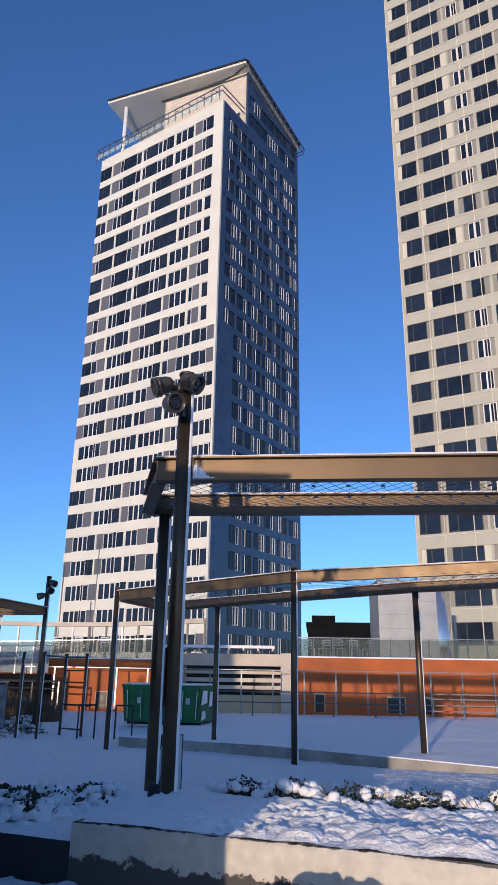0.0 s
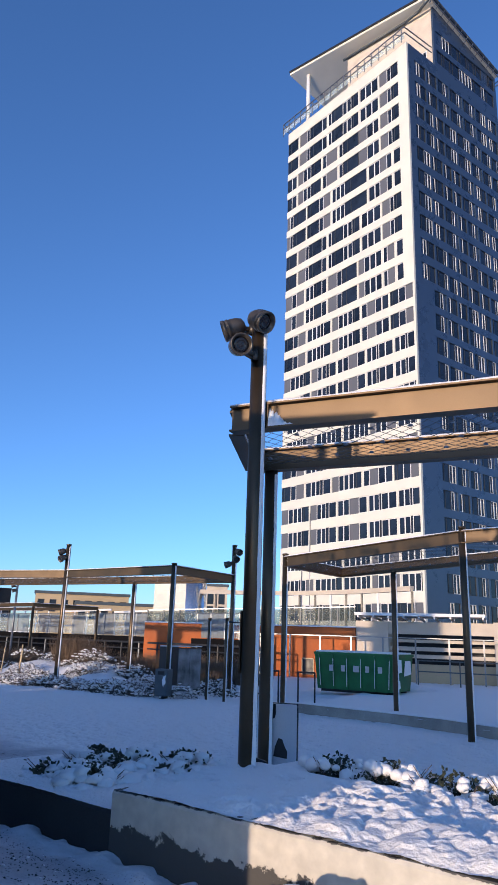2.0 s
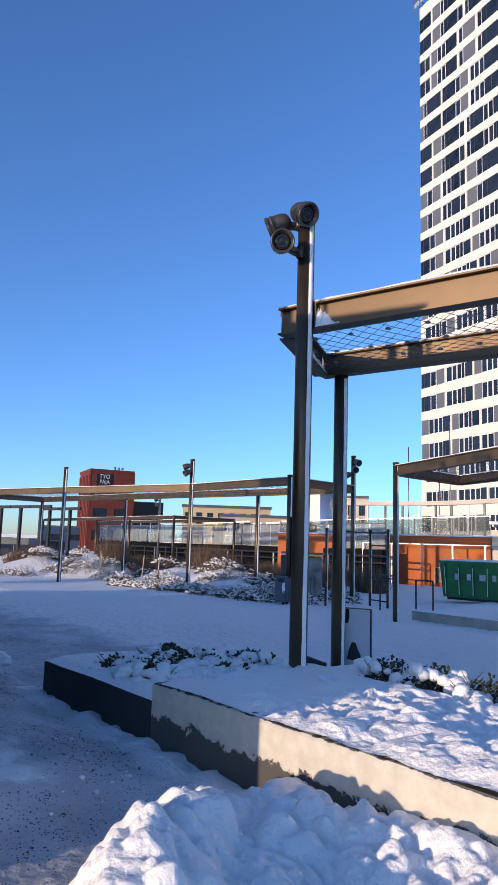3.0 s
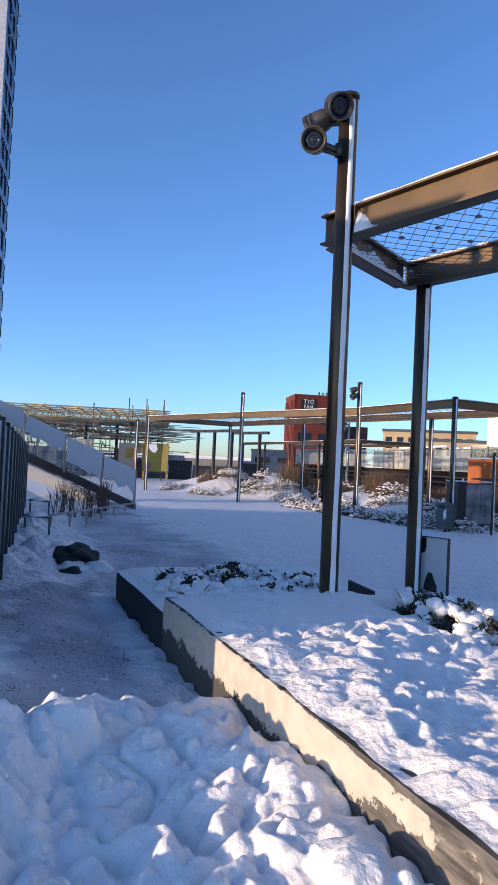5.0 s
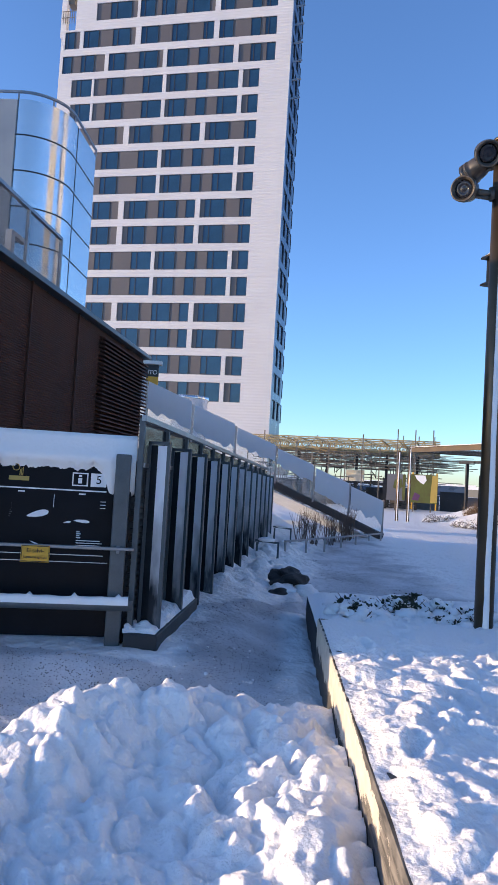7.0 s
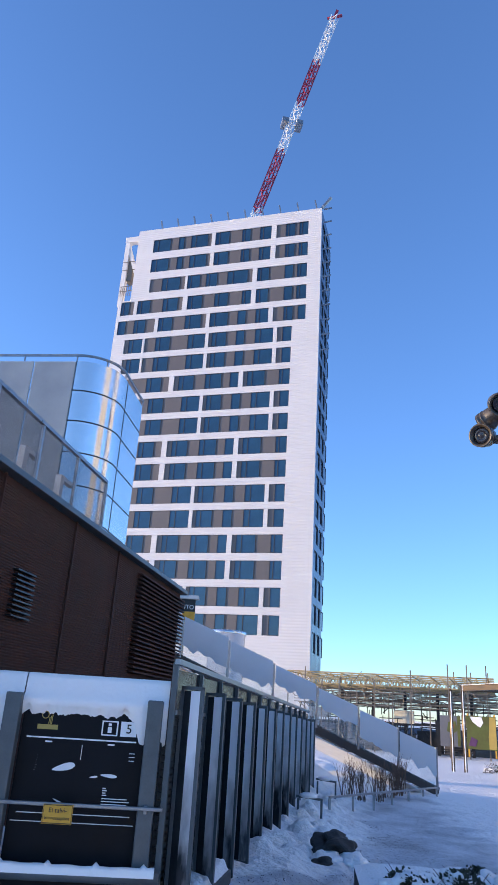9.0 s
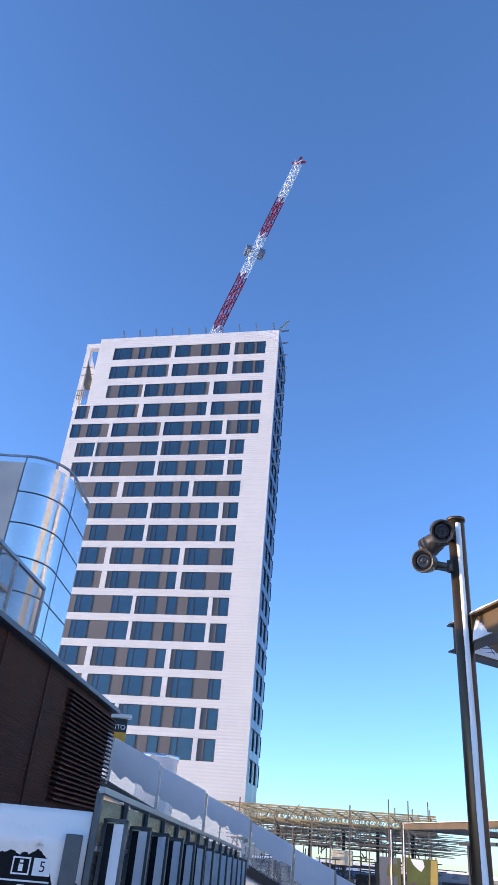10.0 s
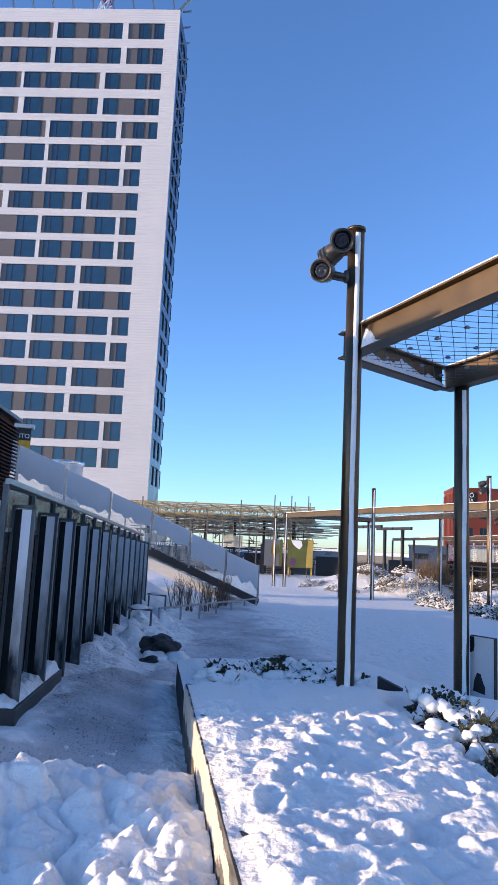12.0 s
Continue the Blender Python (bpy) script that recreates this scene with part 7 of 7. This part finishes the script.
for i, (x, y, z, rx, ry, h, nl, lp) in enumerate((
        (0.75, 0.55, 0.28, 0.40, 0.36, 0.34, 700, 18), (1.3, 0.25, 0.28, 0.44, 0.36, 0.36, 800, 22), (1.9, 0.0, 0.28, 0.48, 0.38, 0.36, 800, 24), (2.55, -0.2, 0.28, 0.5, 0.38, 0.36, 800, 24), (3.25, -0.35, 0.28, 0.5, 0.38, 0.36, 800, 22), (4.1, -0.5, 0.28, 0.55, 0.4, 0.36, 800, 22),
        (5.0, -0.75, 0.28, 0.55, 0.4, 0.34, 500, 16), (-1.25, -0.70, 0.30, 0.40, 0.34, 0.17, 260, 12), (-1.75, -0.50, 0.28, 0.42, 0.34, 0.17, 260, 12), (-1.55, -0.05, 0.30, 0.42, 0.36, 0.17, 260, 12), (-1.9, 0.25, 0.24, 0.42, 0.36, 0.19, 260, 12),
        (-1.45, 0.5, 0.26, 0.42, 0.36, 0.19, 260, 12), (-0.95, 0.65, 0.28, 0.40, 0.34, 0.17, 220, 11), (-2.3, -0.2, 0.20, 0.36, 0.34, 0.16, 200, 10), (-0.85, 0.1, 0.30, 0.3, 0.3, 0.12, 120, 7))):
    snowy_shrub(x, y, z - 0.05, rx * 1.1, ry * 1.1, h * (1.2 if x > 0 else 1.5), 200 + i, nl * (3 if x > 0 else 6), int(lp * 0.62) if x > 0 else int(lp * 1.7), laden=x > 0)
for i in range(70):
    t = i / 69
    x = -30 + 22.5 * t + rnd.uniform(-0.8, 0.8)
    y = (16.2 if x < -13 else 16.2 - 0.45 * (x + 13)) + rnd.uniform(-1.0, 3.6)
    snowy_shrub(x, y, ground_z(x, y) - 0.05, rnd.uniform(0.5, 0.9), rnd.uniform(0.5, 0.8), rnd.uniform(0.35, 0.58), 300 + i, 750, 32, fine=True)
# low clipped evergreens in front, along the edge of the yard
for i in range(13):
    x, y = -17.4 + 8.3 * i / 12 + rnd.uniform(-0.2, 0.2), 14.9 - 1.7 * i / 12 + rnd.uniform(-0.35, 0.35)
    snowy_shrub(x, y, ground_z(x, y) - 0.05, rnd.uniform(0.55, 0.8), rnd.uniform(0.45, 0.7), rnd.uniform(0.3, 0.48), 520 + i, 800, 30, fine=True)
# brown hedge behind them
for i in range(30):
    x, y = -29 + 20.0 * i / 29 + rnd.uniform(-0.5, 0.5), 20.2 + rnd.uniform(-1.6, 1.6)
    r = random.Random(400 + i)
    root = thing("dry_hedge", pose(x, y, ground_z(x, y) - 0.05), "dry reddish-brown hedge of dense thin stems", "hedge", "dry hedge")
    vs, fs = [], []
    for j in range(1500):
        a, d = r.uniform(0, 6.28), math.sqrt(r.random())
        p = Vector((0.75 * d * math.cos(a), 0.75 * d * math.sin(a), 0))
        q = p + Vector((r.uniform(-0.45, 0.45), r.uniform(-0.45, 0.45), r.uniform(0.45, 1.25)))
        w = Vector((r.uniform(-1, 1), r.uniform(-1, 1), 0)).normalized() * 0.009
        k = len(vs)
        vs += [tuple(p - w), tuple(p + w), tuple(q)]
        fs.append((k, k + 1, k + 2))
    me = bpy.data.meshes.new("brush")
    me.from_pydata(vs, [], fs)
    me.materials.append(M_STRAW)
    o = new("brush", me)
    o.parent = root
stakes = thing("bed_stakes", pose(0, 0, 0), "short pale wooden stakes in the flower bed", "stakes")
for k in range(7):
    x, y = -21.5 + 0.45 * (k % 4) + 3.6 * (k // 4), 16.6 + 0.5 * (k % 2)
    bm = bmesh.new()
    bar(bm, (x, y, 0.1), (x + 0.05, y + 0.03, 0.95 + 0.1 * (k % 3)), 0.035, 0.035, (0, 1, 0))
    part("stake", bm, M_TAN, stakes)


# ---- beyond the terrace ----
def terrace_chair(x, y, turn):
    root = thing("terrace_chair", pose(x, y, 2.66, 0, 0, turn), "pale metal chair on the upper terrace", "chair", "terrace chairs")
    bm = bmesh.new()
    box(bm, -0.24, 0.24, -0.24, 0.24, 0.43, 0.46)
    part("seat", bm, M_FRAME_W, root)
    bm = bmesh.new()
    for z in (0.62, 0.75, 0.88):
        bar(bm, (-0.22, 0.23, z), (0.22, 0.25, z), 0.03, 0.06)
    part("backrest", bm, M_FRAME_W, root)
    for lx in (-0.22, 0.22):
        for ly, top in ((-0.22, 0.43), (0.23, 0.9)):
            bm = bmesh.new()
            bar(bm, (lx, ly, 0), (lx, ly, top), 0.035, 0.035, (0, 1, 0))
            part("leg", bm, M_FRAME_W, root)


for x, turn in ((1.3, 20), (2.1, -30), (2.9, 160), (3.7, 10), (4.4, -60), (-12.5, 15), (-11.2, 150), (-9.8, 30)):
    terrace_chair(x, 31.0 + 0.4 * ((x * 7) % 1), turn)



def glass_rail(name, a, b, z0, high, label, step=1.1, frosted=3, post_mat=M_STEEL):
    a, b = Vector((*a, 0)), Vector((*b, 0))
    root = thing(name, pose(0, 0, 0), label, "railing")
    n = int((b - a).length / step)
    d = (b - a).normalized()
    for k in range(n):
        p, q = a.lerp(b, k / n), a.lerp(b, (k + 1) / n)
        bm = bmesh.new()
        bar(bm, p + d * 0.04 + Vector((0, 0, z0 + high / 2)), q - d * 0.04 + Vector((0, 0, z0 + high / 2)), 0.015, high - 0.1)
        part("pane", bm, M_FROST if k % frosted else M_GLASS, root)
        bm = bmesh.new()
        bar(bm, p + Vector((0, 0, z0 - 0.1)), p + Vector((0, 0, z0 + high)), 0.06, 0.06, (0, 1, 0))
        part("post", bm, post_mat, root)
    bm = bmesh.new()
    bar(bm, a + Vector((0, 0, z0 + high)), b + Vector((0, 0, z0 + high)), 0.07, 0.05)
    part("handrail", bm, post_mat, root)
    return root


bm = bmesh.new()
for a, b in (((-42, 36.5), (-26, 33.0)), ((-26, 33.0), (-11.5, 27.5))):
    bar(bm, (*a, 0.75), (*b, 0.75), 0.5, 1.7)
solid("deck_wall", bm, M_SOOT, "dark grey concrete edge wall of the raised deck", "wall", kind="structure")
glass_rail("glass_railing", (-42, 36.5), (-26, 33.0), 1.6, 1.3, "frosted glass railing of a raised deck")
glass_rail("glass_railing", (-26, 33.0), (-11.5, 27.5), 1.6, 1.35, "frosted glass railing along the terrace edge")
ramp = thing("ramp_fence", pose(0, 0, 0), "long dark two-rail fence below the raised deck", "fence")
RA, RB = Vector((-41.0, 35.6, 0)), Vector((-10.5, 26.3, 0))
for z, w in ((1.28, 0.10), (0.95, 0.07), (0.4, 0.06)):
    bm = bmesh.new()
    bar(bm, RA + Vector((0, 0, z)), RB + Vector((0, 0, z)), 0.08, w)
    part("rail", bm, M_DARK, ramp)
for k in range(22):
    p = RA.lerp(RB, k / 21)
    bm = bmesh.new()
    bar(bm, p + Vector((0, 0, -0.3)), p + Vector((0, 0, 1.28)), 0.07, 0.07, (0, 1, 0))
    part("post", bm, M_STEEL if k % 3 == 0 else M_DARK, ramp)
for k in range(4):
    x0 = -44 + 5.2 * k
    root = thing("bike_shelter_frame", pose(x0, 41.0 - 0.3 * k, 1.2), "pale pipe frame on the raised deck", "frame", "pale frames on the deck")
    bm = bmesh.new()
    for j in range(4):
        bar(bm, (1.2 * j, 0, -1.4), (1.2 * j, 0, 2.1), 0.07, 0.07, (0, 1, 0))
    bar(bm, (-0.1, 0, 2.1), (4.6, 0, 2.3), 0.12, 0.14)
    bar(bm, (-0.1, 0, 1.0), (4.6, 0, 1.2), 0.06, 0.06)
    part("pipe_frame", bm, M_FRAME_W, root)


def block(name, m, w, d, h, wall, label, cols, rows_n, foot=1.0, win=(1.3, 1.5), roof=M_GREY, glass=M_WGLASS):
    """A plain far building: walls, a roof edge and real window openings filled with windows."""
    root = thing(name, m, label, "building", "buildings beyond the terrace")
    bm = bmesh.new()
    box(bm, 0.31, w - 0.31, 0.31, d, -1, h - 0.1)
    part("core", bm, wall, root)
    step_u, step_z = w / cols, (h - foot - 0.35) / rows_n
    rows = []
    for k in range(rows_n):
        z = foot + step_z * k
        rows.append((z, z + min(win[1], step_z - 0.25), [(step_u * (j + 0.5) - win[0] / 2, step_u * (j + 0.5) + win[0] / 2, "g") for j in range(cols)]))
    facade(root, Matrix(), 0, w, -1, h, rows, 0.3, wall, wall, glass, "", 0)
    side = [(a, b, [(1.5 + 3.2 * j, 1.5 + 3.2 * j + win[0], "g") for j in range(int((d - 2) / 3.2))]) for a, b, c in rows]
    facade(root, pose(w, 0, 0, 0, 0, 90), 0.31, d, -1, h, side, 0.3, wall, wall, glass, "", 0)
    bm = bmesh.new()
    box(bm, -0.15, w + 0.15, -0.15, d, h, h + 0.3)
    part("roof_edge", bm, roof, root)
    return root


# red building with its sign
red = thing("red_building", Matrix.Translation((-80.0, 69.1, 0)) @ pose(0, 0, 0, 0, 0, 60) @ Matrix.Diagonal((0.9, 0.9, 1, 1)), "red brick building with a black sign and dark annex", "building", "buildings beyond the terrace")
bm = bmesh.new()
box(bm, 0.3, 7.7, 0.3, 9, -1, 12.4)
box(bm, 0.0, 7.9, 0.0, 9.2, 12.3, 12.7)
part("core", bm, M_RED, red)
rows = [(1.5, 3.2, [(0.8, 3.4, "g"), (4.3, 6.9, "g")]), (5.0, 6.6, [(0.8, 3.4, "g"), (4.5, 6.5, "g")]), (7.9, 8.9, [(4.5, 6.5, "g")])]
facade(red, Matrix(), 0, 8, -1, 12.4, rows, 0.3, M_RED, M_RED, M_WGLASS, "red front", 0)
bm = bmesh.new()
box(bm, 0.1, 0.3, 0.0, 9, -1, 12.3)
part("side_wall", bm, M_RED, red, "ribbed red side wall")
bm = bmesh.new()
box(bm, -0.12, 0.1, 0.5, 1.1, -1, 11.8)
rib_me = mesh_of("rib", bm, M_RED)
for k in range(7):
    o = new("rib", rib_me)
    o.parent, o.location = red, (0, 1.25 * k, 0)
bm = bmesh.new()
box(bm, 1.2, 3.9, -0.10, 0.0, 10.2, 12.0)
sign = part("sign_panel", bm, M_BLACK, red, "black sign panel")
writing("TY\u00d6", 0.95, pose(2.55, -0.12, 11.5, 90, 0, 0), M_WHITE, sign)
writing("PAJA", 0.85, pose(2.55, -0.12, 10.7, 90, 0, 0), M_WHITE, sign)
bm = bmesh.new()
box(bm, 8.0, 14.0, 1.5, 9, -1, 8.0)
part("annex", bm, M_DARK, red, "dark annex")
bm = bmesh.new()
for k in range(3):
    tube(bm, (5 + 0.7 * k, 3, 12.6), (5 + 0.7 * k, 3, 13.4), 0.2, 8)
part("roof_vent_row", bm, M_STEEL, red)
block("tan_building", pose(-51.1, 57.9, 0, 0, 0, 38), 10.4, 9, 5.86, M_TAN, "low tan office building with tall windows", 8, 1, 3.9, (0.75, 1.35))
block("piered_building", pose(-44.5, 56.7, 0, 0, 0, 38), 9.6, 9, 4.66, M_TAN, "low tan building with regular window piers", 8, 1, 3.15, (0.75, 1.0))
block("grey_building", pose(-87.9, 66.9, 0, 0, 0, 50), 7.5, 10, 3.4, M_WALL_G, "low grey-blue building with wide windows", 2, 1, 1.4, (2.5, 1.0))
block("white_building", pose(-40.6, 73.0, 0, 0, 0, 28), 5.6, 8, 7.9, M_CREAM, "pale building with narrow windows", 4, 3, 2.0, (0.8, 1.6))
block("dark_hall", pose(1.0, 60, 0, 0, 0, 0), 8, 12, 6.2, M_SOOT, "low dark flat-roofed hall", 3, 1, 2.0, (1.0, 1.0), M_SOOT)
bm = bmesh.new()
box(bm, 1.4, 3.6, 61, 63, 6.2, 7.2)
solid("roof_plant", bm, M_SOOT, "dark plant box on the flat roof", "vent")


def round_tower(x, y, w, h, turn, label):
    root = thing("round_ended_stair", pose(x, y, 0, 0, 0, turn), label, "building")
    bm = bmesh.new()
    box(bm, 0, w, 0, 4, -0.2, h)
    part("tiled_wall", bm, M_PERF, root, "grey perforated metal wall")
    for k in range(int(h / 0.9)):
        bm = bmesh.new()
        bar(bm, (0, -0.01, 1.2 + 0.9 * k), (w, -0.01, 1.2 + 0.9 * k), 0.03, 0.03)
        part("joint", bm, M_STEEL, root)
    bm = bmesh.new()
    tube(bm, (w, 1.2, -0.2), (w, 1.2, h), 1.2, 24)
    part("rounded_end", bm, M_SHINY, root, "polished steel rounded end")
    return root


round_tower(5.9, 41.0, 3.9, 8.0, 4, "grey metal stair block with a rounded steel end")
round_tower(-23.6, 37.6, 2.3, 5.45, 14, "small grey stair block with a rounded steel end")

# curved canopy frame on the upper terrace
root = thing("terrace_canopy", pose(0, 0, 0), "curved pale pergola frame above the orange wall", "canopy")
prev = None
for k in range(15):
    t = k / 14
    p = Vector((-22 + 17 * t, 38.5 - 3.0 * t + 3.0 * math.sin(math.pi * t), 0))
    bm = bmesh.new()
    bar(bm, p + Vector((0, 0, 2.4)), p + Vector((0, 0, 4.75)), 0.12, 0.12, (0, 1, 0))
    part("post", bm, M_FRAME_W if k % 3 == 0 else M_DARK, root)
    if prev is not None:
        bm = bmesh.new()
        bar(bm, prev + Vector((0, 0, 4.8)), p + Vector((0, 0, 4.8)), 0.35, 0.28)
        part("beam", bm, M_CREAM, root)
    prev = p
for k, (x, y, h) in enumerate(((-17.5, 45, 9.5), (-15.8, 47, 7.0), (-19.5, 60, 14.0))):
    bm = bmesh.new()
    tube(bm, (x, y, 0), (x, y, h), 0.05, 6)
    solid("thin_mast", bm, M_STEEL, "thin steel mast against the sky", "mast", group="masts")

# scaffolded roof beside the square
site = thing("scaffolded_canopy", pose(-42, 22, 0, 0, 0, -30 + 90), "canopy of ochre trusses wrapped in scaffolding", "scaffold")
rs = random.Random(11)
for y in (0.0, 2.4, 4.8, 7.2, 9.6):
    bm = bmesh.new()
    for z in (4.35, 5.15):
        bar(bm, (-14, y, z), (1.2, y, z), 0.10, 0.10)
    for k in range(19):
        x = -14 + 0.8 * k
        bar(bm, (x, y, 4.35), (x + 0.4, y, 5.15), 0.05, 0.05)
        bar(bm, (x + 0.4, y, 5.15), (x + 0.8, y, 4.35), 0.05, 0.05)
    part("truss", bm, M_TRUSS, site, "ochre steel truss")
for k in range(12):
    x = -13.5 + 1.3 * k
    bm = bmesh.new()
    for z in (4.4, 5.1):
        bar(bm, (x, 0, z), (x, 9.6, z), 0.07, 0.07)
    part("cross_truss", bm, M_TRUSS, site)
bm = bmesh.new()
for k in range(520):
    x, y, z = rs.uniform(-13.8, 0.6), rs.uniform(-0.5, 9.5), 3.0 + 0.22 * rs.randrange(6)
    a = rs.random()
    if a < 0.45:
        q = (x + rs.uniform(1.5, 5), y, z)
    elif a < 0.75:
        q = (x, y + rs.uniform(1, 4), z + rs.uniform(-0.1, 0.1))
    elif a < 0.9:
        q = (x + rs.uniform(-1.2, 1.2), y + 0.2, z + rs.uniform(0.6, 1.3))
    else:
        q = (x, y, z + rs.uniform(0.5, 1.2))
    bar(bm, (x, y, z), q, 0.045, 0.045)
tagged(part("tube_tangle", bm, M_SCAF, site), "tangle of thin scaffold tubes", kind="stuff")
for k in range(24):
    x, y = -13.6 + 1.3 * (k % 12), (-0.3, 7.0)[k // 12]
    bm = bmesh.new()
    bar(bm, (x, y, -0.2), (x, y, 4.1 + (1.9 if k % 12 in (9, 10, 11) else rs.choice((0, 0, 0.6, 1.4)))), 0.08, 0.08, (0, 1, 0))
    part("standard", bm, M_SCAF, site)
for k in range(6):
    bm = bmesh.new()
    x = -12.5 + 2.4 * k
    bar(bm, (x, 3.0, -0.2), (x, 3.0, 4.1), 0.22, 0.22, (0, 1, 0))
    part("column", bm, M_DARK, site)
for k, (x, z, w, h, m_) in enumerate(((-3.0, 0.6, 1.6, 1.6, M_DARK), (-6.0, 1.9, 1.4, 0.9, M_PANEL_P), (-9.5, 0.3, 2.2, 1.8, M_PANEL_G), (-12.5, 2.0, 1.6, 0.7, M_STEEL), (-1.2, 1.9, 1.1, 0.8, M_TRUSS))):
    bm = bmesh.new()
    box(bm, x, x + w, 2.0, 2.6, z, z + h)
    part("stacked_panel", bm, m_, site)
bm = bmesh.new()
for k in range(230):
    x, y, z = rs.uniform(-13.8, 0.8), rs.uniform(0.2, 9.0), rs.uniform(0.0, 2.6)
    a = rs.random()
    q = (x + rs.uniform(0.8, 2.6), y, z) if a < 0.4 else (x, y, z + rs.uniform(0.5, 1.5)) if a < 0.8 else (x + rs.uniform(-0.8, 0.8), y + 0.3, z + rs.uniform(0.3, 1.0))
    bar(bm, (x, y, z), q, 0.06, 0.06)
tagged(part("site_clutter", bm, M_DARK, site), "dark clutter of poles and frames under the canopy", kind="stuff")
hoard = thing("site_hoarding", pose(-49.0, 19.5, 0, 0, 0, 62), "grey boarded hoarding behind the scaffolding", "hoarding")
for k in range(14):
    bm = bmesh.new()
    box(bm, -13 + 2.0 * k, -11.05 + 2.0 * k, 0, 0.1, -0.2, 1.1 + 0.35 * (k % 3 == 1))
    part("board", bm, (M_GREY, M_DARK, M_PANEL_T)[k % 3], hoard)
M_PURPLE = mat("purple_mural_paint", (0.09, 0.03, 0.10), 0.6, 0.0, 0.2, 2.0)
mural = thing("mural_hoarding", pose(-40.85, 20.5, 0.28, 0, 0, 58), "yellow and green painted hoarding at the building site", "hoarding")
bm = bmesh.new()
box(bm, 0, 1.9, 0, 0.12, 0.3, 2.35)
part("board", bm, M_TARP, mural)
for x in (0.1, 1.8):
    bm = bmesh.new()
    bar(bm, (x, 0.16, -0.2), (x, 0.16, 2.5), 0.1, 0.1, (0, 1, 0))
    part("post", bm, M_YELLOW, mural)
for poly, m_ in ((((0.25, 2.3), (1.0, 2.3), (1.1, 1.95), (0.9, 1.65), (0.7, 1.75), (0.4, 2.0)), M_WHITE), (((1.4, 0.35), (1.88, 0.35), (1.88, 2.32), (1.5, 2.32), (1.42, 1.2)), M_GOLD), (((0.1, 0.5), (0.55, 0.45), (0.7, 0.85), (0.3, 1.05)), M_PURPLE)):
    bm = bmesh.new()
    bm.faces.new([bm.verts.new((x, -0.008, z)) for x, z in poly])
    part("painted_shape", bm, m_, mural)
bm = bmesh.new()
box(bm, -1.75, -0.40, 0.25, 0.37, 0.35, 2.3)
side_board = part("side_board", bm, M_PANEL_G, mural, "grey painted board")
for poly, m_ in ((((-1.2, 1.9), (-0.7, 1.95), (-0.6, 1.4), (-0.9, 1.15), (-1.3, 1.3)), M_TARP), (((-1.0, 1.75), (-0.8, 1.75), (-0.8, 1.5), (-1.0, 1.5)), M_ORANGE), (((-0.62, 0.4), (-0.42, 0.4), (-0.42, 2.28), (-0.62, 2.28)), M_TARP)):
    bm = bmesh.new()
    bm.faces.new([bm.verts.new((x, 0.242, z)) for x, z in poly])
    part("painted_shape", bm, m_, side_board)
for k in range(5):
    x, y = -30.5 - 1.9 * (k % 3), 21.0 + 2.2 * (k // 3)
    r = thing("steel_frame_post", pose(x, y, 0), "dark steel post of an unfinished shelter", "post", "shelter posts")
    bm = bmesh.new()
    bar(bm, (0, 0, -0.2), (0, 0, 3.5), 0.16, 0.16, (0, 1, 0))
    bar(bm, (-0.9, 0, 3.5), (0.9, 0, 3.5), 0.14, 0.18)
    part("column", bm, M_DARK, r)


# low town on the horizon, between the nearer buildings
rt = random.Random(21)
for k in range(46):
    a = 40 + 52 * k / 45 + rt.uniform(-0.6, 0.6)
    d = rt.uniform(150, 260)
    p = way(a) * d
    h, w = rt.uniform(2.6, 4.3), rt.uniform(8, 20)
    root = thing("distant_block", pose(p.x, p.y, -2, 0, 0, a), "low distant town block under snow", "building", "distant town")
    bm = bmesh.new()
    box(bm, -w / 2, w / 2, 0, 10, 0, h)
    part("wall", bm, rt.choice((M_PANEL_G, M_DARK, M_RED, M_WALL_G, M_PANEL_B)), root)
    bm = bmesh.new()
    box(bm, -w / 2 - 0.2, w / 2 + 0.2, -0.2, 10, h, h + 0.5)
    part("snowy_roof", bm, M_SNOW, root)
